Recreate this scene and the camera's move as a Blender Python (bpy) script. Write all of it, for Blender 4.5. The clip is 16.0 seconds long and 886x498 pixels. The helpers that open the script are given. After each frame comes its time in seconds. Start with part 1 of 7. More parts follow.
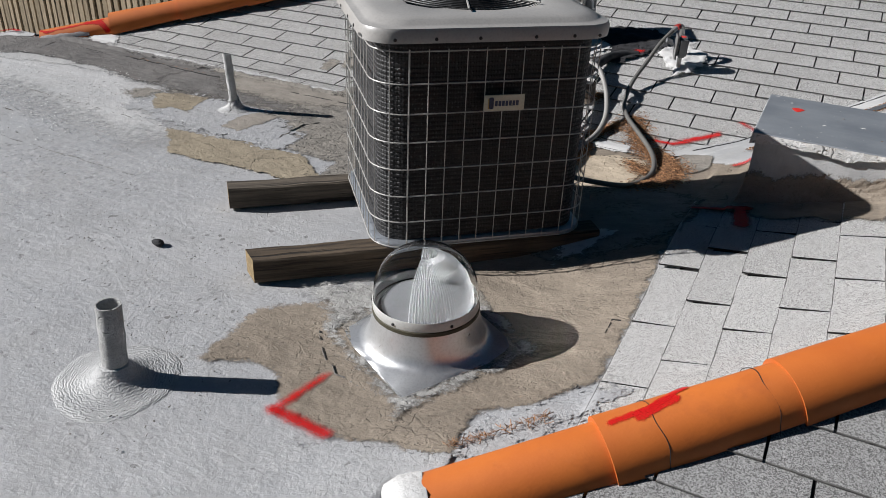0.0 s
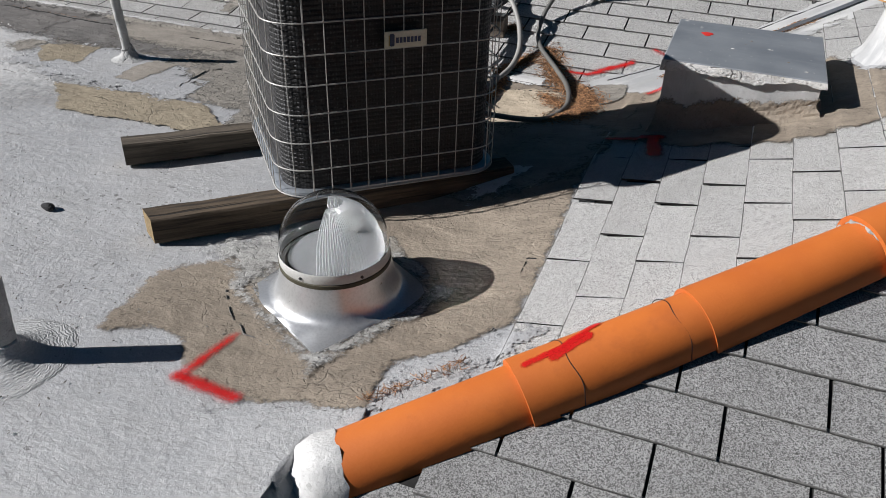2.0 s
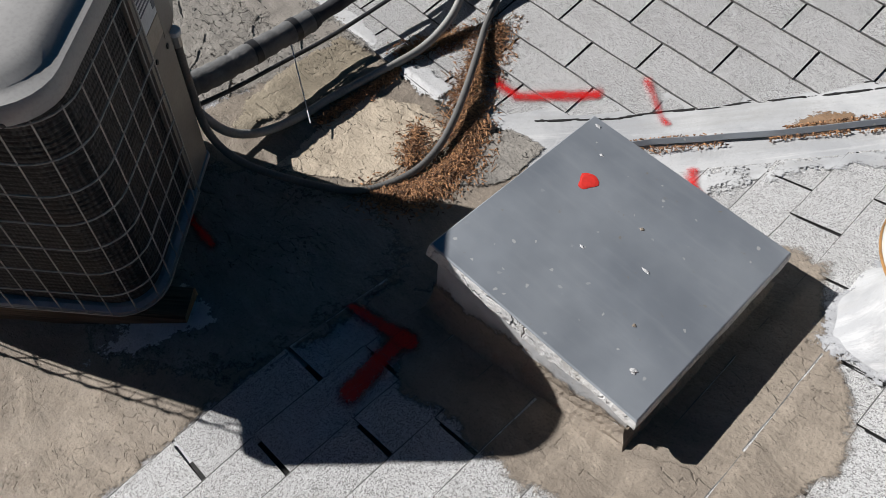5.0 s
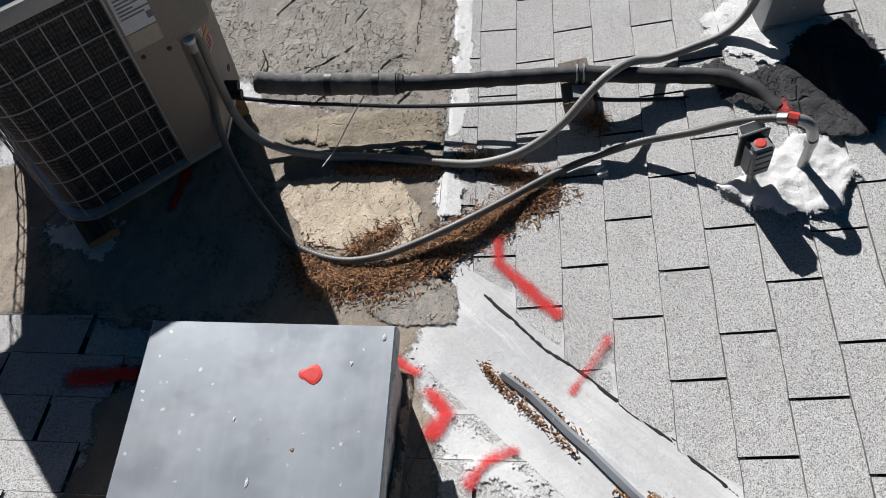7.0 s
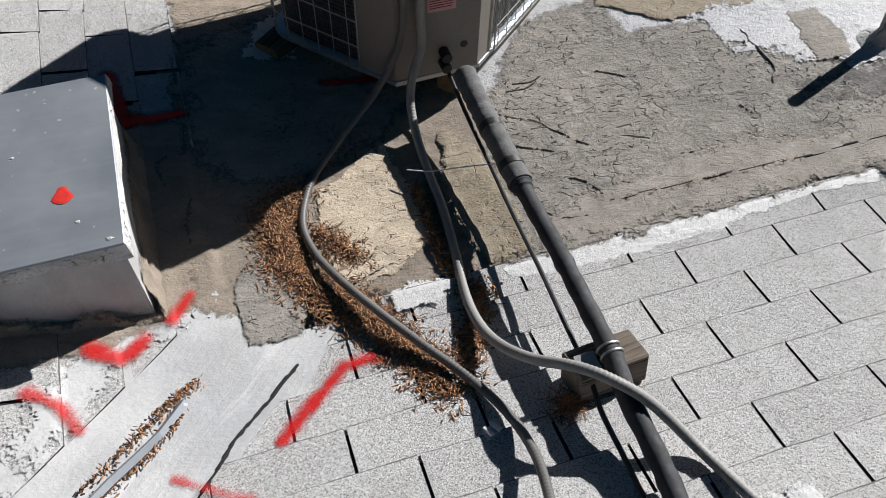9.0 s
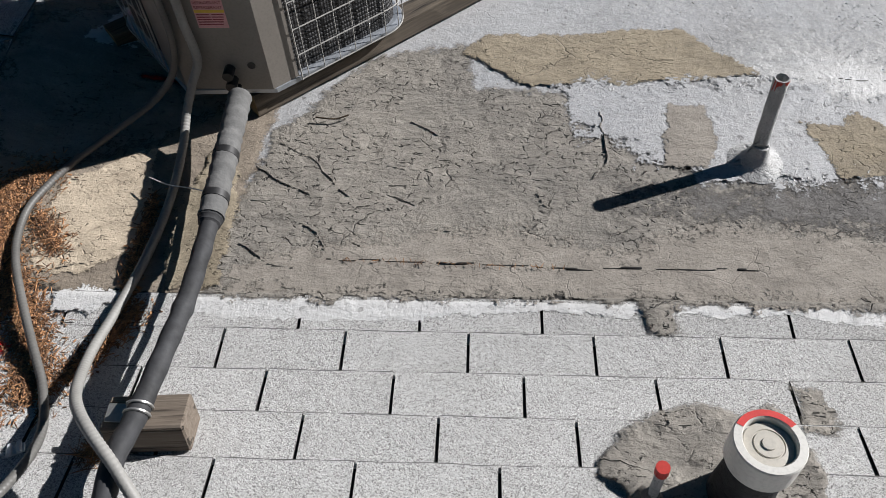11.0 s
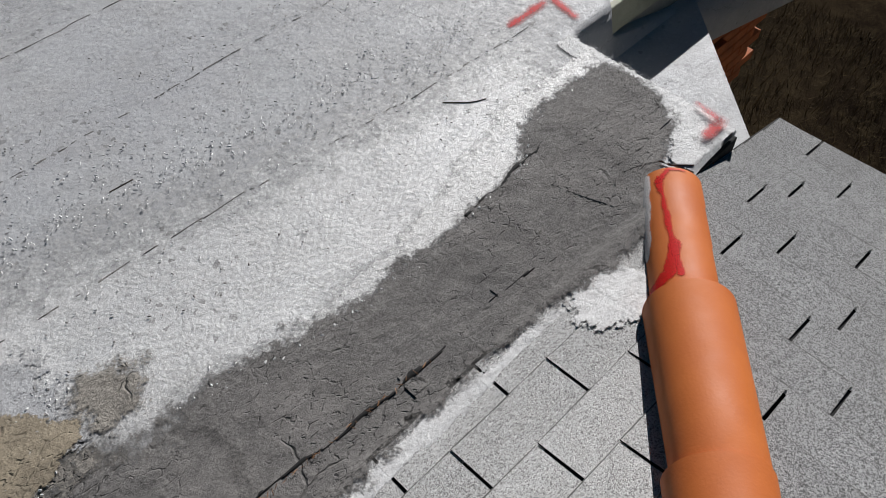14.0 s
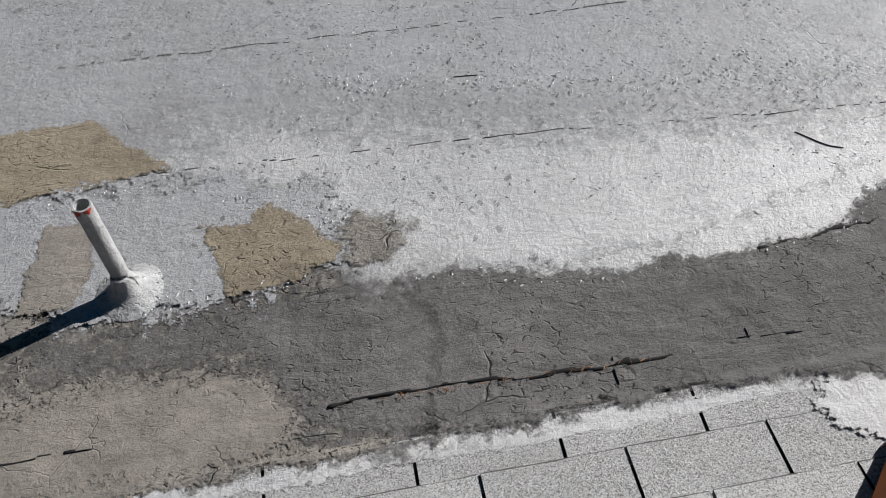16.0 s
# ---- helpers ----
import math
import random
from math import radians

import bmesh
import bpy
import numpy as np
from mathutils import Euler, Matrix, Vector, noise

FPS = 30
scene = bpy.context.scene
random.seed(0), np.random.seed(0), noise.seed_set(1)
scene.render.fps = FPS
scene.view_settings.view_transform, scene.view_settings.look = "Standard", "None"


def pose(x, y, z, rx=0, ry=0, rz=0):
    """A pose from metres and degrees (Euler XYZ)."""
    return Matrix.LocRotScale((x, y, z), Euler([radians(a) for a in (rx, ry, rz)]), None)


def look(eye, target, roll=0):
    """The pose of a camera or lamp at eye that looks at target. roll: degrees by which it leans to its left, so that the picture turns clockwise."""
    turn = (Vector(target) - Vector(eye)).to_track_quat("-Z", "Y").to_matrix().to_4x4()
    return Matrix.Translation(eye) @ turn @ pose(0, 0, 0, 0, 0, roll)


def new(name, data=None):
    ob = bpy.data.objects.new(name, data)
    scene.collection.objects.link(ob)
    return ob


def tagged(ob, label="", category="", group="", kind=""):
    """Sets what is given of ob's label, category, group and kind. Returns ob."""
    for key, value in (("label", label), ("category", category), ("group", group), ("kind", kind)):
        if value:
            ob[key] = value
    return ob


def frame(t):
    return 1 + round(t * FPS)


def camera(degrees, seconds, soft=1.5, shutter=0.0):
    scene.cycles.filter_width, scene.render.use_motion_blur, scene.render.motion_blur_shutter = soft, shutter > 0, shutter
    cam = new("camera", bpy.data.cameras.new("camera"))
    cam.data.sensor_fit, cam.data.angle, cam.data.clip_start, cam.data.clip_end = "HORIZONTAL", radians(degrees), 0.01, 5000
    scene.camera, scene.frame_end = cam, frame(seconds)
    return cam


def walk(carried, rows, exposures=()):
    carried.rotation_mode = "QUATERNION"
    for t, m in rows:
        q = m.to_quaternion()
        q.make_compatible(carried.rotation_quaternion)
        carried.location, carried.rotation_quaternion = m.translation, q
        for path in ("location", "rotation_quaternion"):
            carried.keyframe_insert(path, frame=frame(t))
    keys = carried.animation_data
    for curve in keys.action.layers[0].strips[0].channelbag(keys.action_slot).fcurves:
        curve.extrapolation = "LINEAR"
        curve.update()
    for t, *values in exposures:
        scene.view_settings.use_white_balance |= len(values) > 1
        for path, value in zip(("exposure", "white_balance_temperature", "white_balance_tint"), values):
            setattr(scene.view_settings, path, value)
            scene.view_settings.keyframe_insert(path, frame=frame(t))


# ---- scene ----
# ---------------------------------------------------------------- camera
cam = camera(59.3, 16.0, soft=0.6)
PATH = [
    (0, (0.749, -1.386, 1.315), (-0.011, 0.195, 0.355), 2.4),
    (0.5, (0.775, -1.386, 1.33), (0.091, 0.23, 0.371), 2.2),
    (1, (0.784, -1.397, 1.323), (0.212, 0.257, 0.355), 2.5),
    (1.5, (0.795, -1.383, 1.314), (0.277, 0.299, 0.365), 2.6),
    (2, (0.787, -1.291, 1.291), (0.212, 0.287, 0.206), 1.8),
    (2.5, (0.705, -0.984, 1.234), (0.141, 0.513, 0.033), 2.8),
    (2.7, (0.706, -0.826, 1.248), (0.217, 0.683, 0.03), 3.3),
    (3, (0.779, -0.635, 1.3), (0.431, 0.888, 0.052), 4.4),
    (3.2, (0.901, -0.461, 1.281), (0.496, 1.069, 0.058), 1.6),
    (3.5, (1.0, -0.184, 1.423), (0.579, 1.261, 0.107), 1.3),
    (3.7, (1.032, -0.065, 1.502), (0.546, 1.346, 0.171), 1.6),
    (5.8, (1.247, 1.384, 1.841), (0.435, 1.796, 0.06), -0.6),
    (6, (1.22, 1.531, 1.873), (0.358, 1.861, 0.098), -2.0),
    (6.5, (1.259, 1.849, 1.876), (0.205, 1.941, 0.179), -4.4),
    (7, (1.325, 2.22, 1.917), (0.274, 2.065, 0.222), -6.5),
    (7.5, (1.131, 2.487, 1.733), (0.141, 2.02, 0.059), -7.7),
    (8, (0.898, 2.809, 1.719), (0.018, 2.025, 0.102), -5.6),
    (8.2, (0.805, 2.938, 1.707), (0.003, 2.032, 0.114), -3.8),
    (10.3, (-0.664, 3.164, 1.72), (-0.628, 1.995, 0.097), -2.2),
    (10.5, (-0.774, 3.139, 1.718), (-0.72, 1.95, 0.11), -3.9),
    (11, (-1.077, 3.108, 1.692), (-0.976, 1.926, 0.082), -3.1),
    (11.5, (-1.341, 2.967, 1.584), (-1.477, 1.769, -0.012), 1.0),
    (12, (-1.612, 2.884, 1.579), (-1.91, 1.74, -0.034), -2.2),
    (12.5, (-1.923, 2.854, 1.562), (-2.343, 1.763, -0.06), 0.1),
    (13, (-2.131, 2.742, 1.533), (-2.781, 1.78, -0.095), 3.4),
    (13.5, (-2.267, 2.639, 1.56), (-3.061, 1.739, -0.04), 0.2),
    (14, (-2.443, 2.602, 1.569), (-3.261, 1.723, -0.03), -2.2),
    (14.5, (-2.589, 2.623, 1.548), (-3.249, 1.686, -0.091), -5.5),
    (15, (-2.57, 2.652, 1.563), (-3.209, 1.672, -0.059), -3.4),
    (15.5, (-2.547, 2.658, 1.565), (-3.103, 1.61, -0.045), -3.6),
    (16, (-2.415, 2.659, 1.549), (-2.615, 1.507, -0.074), -1.0),
]
walk(cam, [(t, look(eye, target, roll)) for t, eye, target, roll in PATH], [(0, 0.05), (3.5, 0.03), (6, 0.12), (7.5, 0.18), (10.5, 0.14), (11.2, 0.12), (11.5, 0.06), (12.0, -0.24), (13.5, -0.18), (16, -0.2)])

# ---------------------------------------------------------------- light
SUN_EL, SUN_AZ = 30.5, 246.0      # height, and compass turn (from +y, clockwise) of the sun
wd = bpy.data.worlds.new("sky")
scene.world = wd
wd.use_nodes = True
_n = wd.node_tree.nodes
_sky = _n.new("ShaderNodeTexSky")
_sky.sky_type, _sky.sun_disc = "NISHITA", False
_sky.sun_elevation, _sky.sun_rotation = radians(SUN_EL), radians(SUN_AZ)
_n["Background"].inputs[1].default_value = 0.0165
_hs = _n.new("ShaderNodeHueSaturation")
_hs.inputs["Saturation"].default_value = 2.2
wd.node_tree.links.new(_sky.outputs[0], _hs.inputs["Color"])
wd.node_tree.links.new(_hs.outputs[0], _n["Background"].inputs[0])
_el, _az = radians(SUN_EL), radians(SUN_AZ)
SUN_DIR = Vector((math.sin(_az) * math.cos(_el), math.cos(_az) * math.cos(_el), math.sin(_el)))
_sd = bpy.data.lights.new("sun", "SUN")
_sd.energy, _sd.angle, _sd.color = 6.3, radians(0.55), (1.0, 0.985, 0.985)
sun = new("sun", _sd)
sun.matrix_world = look(SUN_DIR * 30, (0, 0, 0))


# ---------------------------------------------------------------- materials
class Nodes:
    """A node material under construction."""

    def __init__(self, name):
        self.m = bpy.data.materials.new(name)
        self.m.use_nodes = True
        self.t = self.m.node_tree
        self.b = self.t.nodes["Principled BSDF"]
        co = self.t.nodes.new("ShaderNodeTexCoord")
        geo = self.t.nodes.new("ShaderNodeNewGeometry")
        self.pos, self.obj = geo.outputs["Position"], co.outputs["Object"]
        self.island = geo.outputs["Random Per Island"]
        self.rand = self.t.nodes.new("ShaderNodeObjectInfo").outputs["Random"]

    def put(self, node, key, v):
        if v is None:
            return
        if isinstance(v, bpy.types.NodeSocket):
            self.t.links.new(v, node.inputs[key])
        elif isinstance(v, tuple) and len(v) == 3 and node.inputs[key].type == "RGBA":
            node.inputs[key].default_value = (*v, 1)
        else:
            node.inputs[key].default_value = v

    def noise(self, scale, detail=4, rough=0.55, at=None, warp=0.0):
        n = self.t.nodes.new("ShaderNodeTexNoise")
        for k, v in (("Vector", self.pos if at is None else at), ("Scale", scale), ("Detail", detail), ("Roughness", rough), ("Distortion", warp)):
            self.put(n, k, v)
        return n.outputs["Fac"]

    def cells(self, scale, feature="F1", at=None, rnd=1.0):
        n = self.t.nodes.new("ShaderNodeTexVoronoi")
        n.feature = feature
        self.put(n, "Vector", self.pos if at is None else at)
        self.put(n, "Scale", scale)
        self.put(n, "Randomness", rnd)
        return n.outputs["Distance"]

    def speck(self, scale, at=None):
        n = self.t.nodes.new("ShaderNodeTexVoronoi")
        self.put(n, "Vector", self.pos if at is None else at)
        self.put(n, "Scale", scale)
        s = self.t.nodes.new("ShaderNodeSeparateColor")
        self.t.links.new(n.outputs["Color"], s.inputs[0])
        return s.outputs[0]

    def band(self, v, lo, hi, a=0.0, b=1.0):
        n = self.t.nodes.new("ShaderNodeMapRange")
        for k, x in zip(range(5), (v, lo, hi, a, b)):
            self.put(n, k, x)
        return n.outputs[0]

    def math(self, op, a, b=0.5):
        n = self.t.nodes.new("ShaderNodeMath")
        n.operation = op
        self.put(n, 0, a)
        self.put(n, 1, b)
        return n.outputs[0]

    def mix(self, f, a, b, how="MIX"):
        n = self.t.nodes.new("ShaderNodeMix")
        n.data_type, n.blend_type = "RGBA", how
        for k, v in ((0, f), (6, a), (7, b)):
            self.put(n, k, v)
        return n.outputs[2]

    def scaled(self, sx, sy, sz, at=None):
        n = self.t.nodes.new("ShaderNodeMapping")
        self.put(n, "Vector", self.pos if at is None else at)
        n.inputs["Scale"].default_value = (sx, sy, sz)
        return n.outputs[0]

    def warped(self, scale, amount, at=None):
        n = self.t.nodes.new("ShaderNodeTexNoise")
        self.put(n, "Vector", self.pos if at is None else at)
        self.put(n, "Scale", scale)
        v = self.t.nodes.new("ShaderNodeVectorMath")
        v.operation = "MULTIPLY_ADD"
        self.t.links.new(n.outputs["Color"], v.inputs[0])
        v.inputs[1].default_value = (amount,) * 3
        self.put(v, 2, self.pos if at is None else at)
        return v.outputs[0]

    def bump(self, height, strength=0.5, dist=0.01, under=None):
        n = self.t.nodes.new("ShaderNodeBump")
        for k, v in (("Height", height), ("Strength", strength), ("Distance", dist)):
            self.put(n, k, v)
        if under is not None:
            self.t.links.new(under, n.inputs["Normal"])
        return n.outputs[0]

    def done(self, colour, rough=0.8, metal=0.0, normal=None, **more):
        self.put(self.b, "Base Color", colour)
        self.put(self.b, "Roughness", rough)
        self.put(self.b, "Metallic", metal)
        if normal is not None:
            self.t.links.new(normal, self.b.inputs["Normal"])
        for k, v in more.items():
            self.put(self.b, k.replace("_", " "), v)
        return self.m


def plain(name, colour, rough=0.6, metal=0.0, vary=0.18, scale=14.0, bump=0.15, fine=140.0):
    """A surface of one colour with blotches, grain and a fine relief."""
    k = Nodes(name)
    dark = tuple(c * (1 - vary) for c in colour)
    light = tuple(min(1, c * (1 + vary)) for c in colour)
    c = k.mix(k.band(k.noise(scale), 0.3, 0.7), dark, light)
    c = k.mix(k.band(k.noise(fine, 2), 0.45, 0.8, 0, 0.35), c, tuple(x * 0.55 for x in colour))
    r = k.band(k.noise(scale * 2.3), 0.3, 0.7, max(0.05, rough - 0.08), min(1, rough + 0.1))
    return k.done(c, r, metal, k.bump(k.noise(fine, 3), bump, 0.002))


def worn_edge(k, lo=0.44, hi=0.56, coarse=1.5, fine=1.0):
    """Cover that ends in flakes and crumbs: whole inside, thinning out along the rim."""
    at = k.t.nodes.new("ShaderNodeAttribute")
    at.attribute_name = "bare"
    bare = at.outputs["Fac"]
    n = k.math("ADD", k.math("MULTIPLY", k.math("SUBTRACT", k.noise(24, 5, 0.68), 0.5), coarse), k.math("MULTIPLY", k.math("SUBTRACT", k.noise(115, 4, 0.7), 0.5), fine))
    n = k.math("MULTIPLY", n, k.band(bare, 0.0, 0.2))
    return k.band(k.math("ADD", k.math("SUBTRACT", 1.0, bare), n), lo, hi)


def coating_material(name="roof_coating", lo=(0.355, 0.36, 0.372), hi=(0.442, 0.444, 0.45), flake=(0.53, 0.533, 0.53), peel=0.3, edge=None, rough=(0.5, 0.66), spec=0.75):
    """Weathered roof coating: soft sheen, foot dirt, peeling flakes, blisters and fine cracks. peel: how much of it has lifted."""
    k = Nodes(name)
    tone = (lo[0] + lo[1] + lo[2]) / 1.23
    shade = lambda r, g, b: (r * tone, g * tone, b * tone)  # noqa: E731
    c = k.mix(k.band(k.noise(0.9, 5, 0.62), 0.36, 0.66), lo, hi)
    c = k.mix(k.band(k.noise(4.5, 6, 0.68), 0.45, 0.72, 0, 0.45), c, shade(0.33, 0.323, 0.314))
    c = k.mix(k.band(k.noise(1.0, 5, 0.6, k.scaled(2.2, 26, 4)), 0.5, 0.75, 0, 0.4), c, shade(0.33, 0.34, 0.355))
    where = k.band(k.noise(2.6, 5, 0.65), 0.62 - 0.32 * peel, 0.74 - 0.26 * peel)
    turn = k.warped(55, 0.012)
    plate, plate2 = k.speck(62, turn), k.speck(125, turn)
    gap = k.math("MULTIPLY", k.band(k.cells(62, "DISTANCE_TO_EDGE", turn), 0.0, 0.07, 1, 0), k.math("MULTIPLY", where, k.band(plate, 0.6, 0.75)))
    c = k.mix(k.math("MULTIPLY", k.math("MULTIPLY", k.band(plate2, 0.55, 0.95), where), 0.4), c, flake)
    c = k.mix(k.band(k.noise(34, 5, 0.75), 0.54, 0.66, 0, 0.5), c, flake)
    c = k.mix(k.math("MULTIPLY", gap, 0.16), c, shade(0.15, 0.145, 0.14))
    c = k.mix(k.band(k.noise(125, 3, 0.75), 0.58, 0.67, 0, 0.45), c, shade(0.22, 0.215, 0.21))
    chip = k.math("MULTIPLY", k.band(k.speck(75, turn), 0.965, 0.975), k.band(k.noise(3.1), 0.45, 0.6))
    c = k.mix(k.math("MULTIPLY", chip, 0.75), c, shade(0.16, 0.155, 0.15))
    crack = k.cells(2.2, "DISTANCE_TO_EDGE", k.warped(12, 0.08))
    thin = k.math("MULTIPLY", k.band(crack, 0.0, 0.004, 1, 0), k.band(k.noise(2.3), 0.56, 0.64))
    c = k.mix(k.math("MULTIPLY", thin, 0.5), c, (0.14, 0.13, 0.12))
    hgt = k.math("ADD", k.math("MULTIPLY", k.noise(95, 5, 0.8), 0.5), k.math("MULTIPLY", k.noise(28, 5, 0.7), 1.0))
    trowel = k.noise(1, 4, 0.6, k.scaled(5, 17, 9, k.warped(3, 0.2)))
    hgt = k.math("ADD", hgt, k.math("MULTIPLY", trowel, 0.9))
    hgt = k.math("ADD", hgt, k.math("MULTIPLY", k.math("ADD", k.math("MULTIPLY", plate, 0.2), k.math("MULTIPLY", plate2, 0.3)), k.band(where, 0, 1, 0.06, 1.0)))
    hgt = k.math("SUBTRACT", hgt, k.math("ADD", k.math("MULTIPLY", k.math("ADD", thin, chip), 0.4), k.math("MULTIPLY", gap, 0.12)))
    return k.done(c, k.band(k.noise(12), 0.3, 0.7, *rough), 0.0, k.bump(hgt, 0.8, 0.0055), Alpha=worn_edge(k, *edge) if edge else 1.0, Specular_IOR_Level=spec)


def mastic_material(name, a, b, stain, crackle=3.0, relief=0.9, lines=1.0, edge=(0.44, 0.56), rough=(0.72, 0.95), spec=0.35):
    """Trowelled roof mastic: smears, drying cracks, lifted flakes and dusty blotches."""
    k = Nodes(name)
    c = k.mix(k.band(k.noise(1.7, 6, 0.62), 0.36, 0.64), a, b)
    c = k.mix(k.band(k.noise(6.5, 6, 0.7), 0.47, 0.74, 0, 0.65), c, stain)
    smear = k.noise(1, 4, 0.6, k.scaled(7, 22, 12, k.warped(4, 0.16)))
    comb = k.noise(1, 4, 0.7, k.scaled(16, 60, 40, k.warped(4, 0.1)))
    c = k.mix(k.band(smear, 0.5, 0.72, 0, 0.45), c, tuple(min(1, x * 1.3) for x in b))
    c = k.mix(k.band(smear, 0.44, 0.28, 0, 0.45), c, tuple(x * 0.6 for x in a))
    c = k.mix(k.band(comb, 0.6, 0.75, 0, 0.2 * lines), c, tuple(x * 0.6 for x in a))
    c = k.mix(k.band(k.noise(60, 5, 0.75), 0.56, 0.72, 0, 0.5), c, tuple(min(1, x * 1.35) for x in b))
    c = k.mix(k.band(k.noise(190, 3, 0.7), 0.54, 0.7, 0, 0.6), c, tuple(x * 0.45 for x in a))
    crack = k.cells(crackle, "DISTANCE_TO_EDGE", k.warped(26, 0.035))
    thin = k.math("MULTIPLY", k.band(crack, 0.0, 0.011, 1, 0), k.band(k.noise(3.3), 0.54, 0.62))
    where = k.math("MULTIPLY", k.band(k.noise(4.2, 5, 0.65), 0.45, 0.56), k.band(k.noise(70, 2, 0.6), 0.53, 0.58))
    turn = k.warped(38, 0.022, k.scaled(0.7, 1.3, 1))
    hook = k.math("MULTIPLY", k.band(k.cells(32, "DISTANCE_TO_EDGE", turn), 0.0, 0.085, 1, 0), where)
    lift = k.math("MULTIPLY", k.speck(32, turn), k.band(k.noise(4.2, 4, 0.6), 0.44, 0.58))
    long_turn = k.warped(11, 0.06, k.scaled(0.6, 1.5, 1))
    fold = k.math("MULTIPLY", k.band(k.cells(9, "DISTANCE_TO_EDGE", long_turn), 0.0, 0.05, 1, 0), k.math("MULTIPLY", k.band(k.noise(5.1, 3, 0.6), 0.55, 0.62), k.band(k.noise(19, 2, 0.6), 0.5, 0.56)))
    c = k.mix(k.math("MULTIPLY", thin, 0.8 * lines), c, (0.03, 0.027, 0.024))
    c = k.mix(k.math("MULTIPLY", hook, 0.75 * lines), c, tuple(x * 0.18 for x in a))
    c = k.mix(k.math("MULTIPLY", fold, 0.5 * lines), c, tuple(x * 0.22 for x in a))
    hgt = k.math("ADD", k.math("MULTIPLY", k.noise(11, 4, 0.6), 1.1), k.math("MULTIPLY", k.noise(75, 5, 0.78), 0.45))
    hgt = k.math("ADD", hgt, k.math("MULTIPLY", smear, 0.8))
    hgt = k.math("ADD", hgt, k.math("MULTIPLY", comb, 0.1 * lines))
    hgt = k.math("ADD", hgt, k.math("MULTIPLY", lift, 0.3 + 0.5 * lines))
    hgt = k.math("SUBTRACT", hgt, k.math("MULTIPLY", k.math("MAXIMUM", k.math("MAXIMUM", thin, hook), fold), 0.8 * lines))
    return k.done(c, k.band(k.noise(17), 0.3, 0.7, *rough), 0.0, k.bump(hgt, min(1.0, relief * 1.15), 0.01), Alpha=worn_edge(k, *edge), Specular_IOR_Level=spec)


def worn_white_material():
    """White coating worn through to grey metal in streaks."""
    k = Nodes("worn_white_flashing")
    c = k.mix(k.band(k.noise(3.5, 5, 0.65), 0.36, 0.64), (0.36, 0.365, 0.37), (0.56, 0.56, 0.55))
    c = k.mix(k.band(k.noise(14, 5, 0.72), 0.52, 0.72, 0, 0.75), c, (0.4, 0.41, 0.42))
    c = k.mix(k.band(k.noise(2.2, 4, 0.6), 0.62, 0.7, 0, 0.6), c, (0.3, 0.27, 0.23))
    c = k.mix(k.band(k.noise(120, 3, 0.7), 0.58, 0.72, 0, 0.5), c, (0.3, 0.3, 0.29))
    turn = k.t.nodes.new("ShaderNodeMapping")
    k.put(turn, "Vector", k.pos)
    turn.inputs["Rotation"].default_value = (0, 0, radians(-45))
    streak = k.noise(1, 6, 0.7, k.scaled(1.6, 17, 4, k.warped(2, 0.05, turn.outputs[0])))
    c = k.mix(k.band(streak, 0.5, 0.68, 0, 0.65), c, (0.34, 0.335, 0.32))
    c = k.mix(k.band(streak, 0.42, 0.28, 0, 0.55), c, (0.66, 0.655, 0.64))
    hgt = k.math("ADD", k.math("MULTIPLY", streak, 1.2), k.math("MULTIPLY", k.noise(90, 4, 0.7), 0.5))
    return k.done(c, 0.6, 0, k.bump(hgt, 0.6, 0.006), Alpha=worn_edge(k))


def shingle_material(name, base, dark, dirt, coarse=1.0, share=0.84):
    """Mineral granules: pale grains with dark ones between, each tab a little different."""
    k = Nodes(name)
    g1, g2 = k.speck(620 / coarse), k.speck(430 / coarse)
    lo = tuple(x * 0.84 for x in base)
    c = k.mix(k.band(k.rand, 0, 1), lo, base)
    c = k.mix(k.band(g1, 0.3, 0.95, 0, 0.85), c, tuple(min(1, x * 1.45) for x in base))
    bald = k.band(k.noise(7, 5, 0.7), 0.4, 0.66, 0.0, 0.07)
    c = k.mix(k.band(k.math("ADD", g2, bald), share, share + 0.05, 0, 0.65), c, dark)
    c = k.mix(k.band(g1, 0.16, 0.06, 0, 0.65), c, dark)
    c = k.mix(k.math("MULTIPLY", k.band(k.noise(300 / coarse, 3, 0.7), 0.64, 0.69), k.band(k.noise(9, 4, 0.7), 0.42, 0.6)), c, dark)
    c = k.mix(k.band(k.noise(3.2, 5, 0.65), 0.5, 0.8, 0, 0.4), c, dirt)
    c = k.mix(k.band(k.noise(24, 4, 0.7), 0.62, 0.74, 0, 0.5), c, dirt)
    return k.done(c, 0.95, 0.0, k.bump(k.math("ADD", k.math("ADD", g1, g2), k.math("MULTIPLY", k.noise(60, 3, 0.7), 1.2)), 1.0, 0.0032))


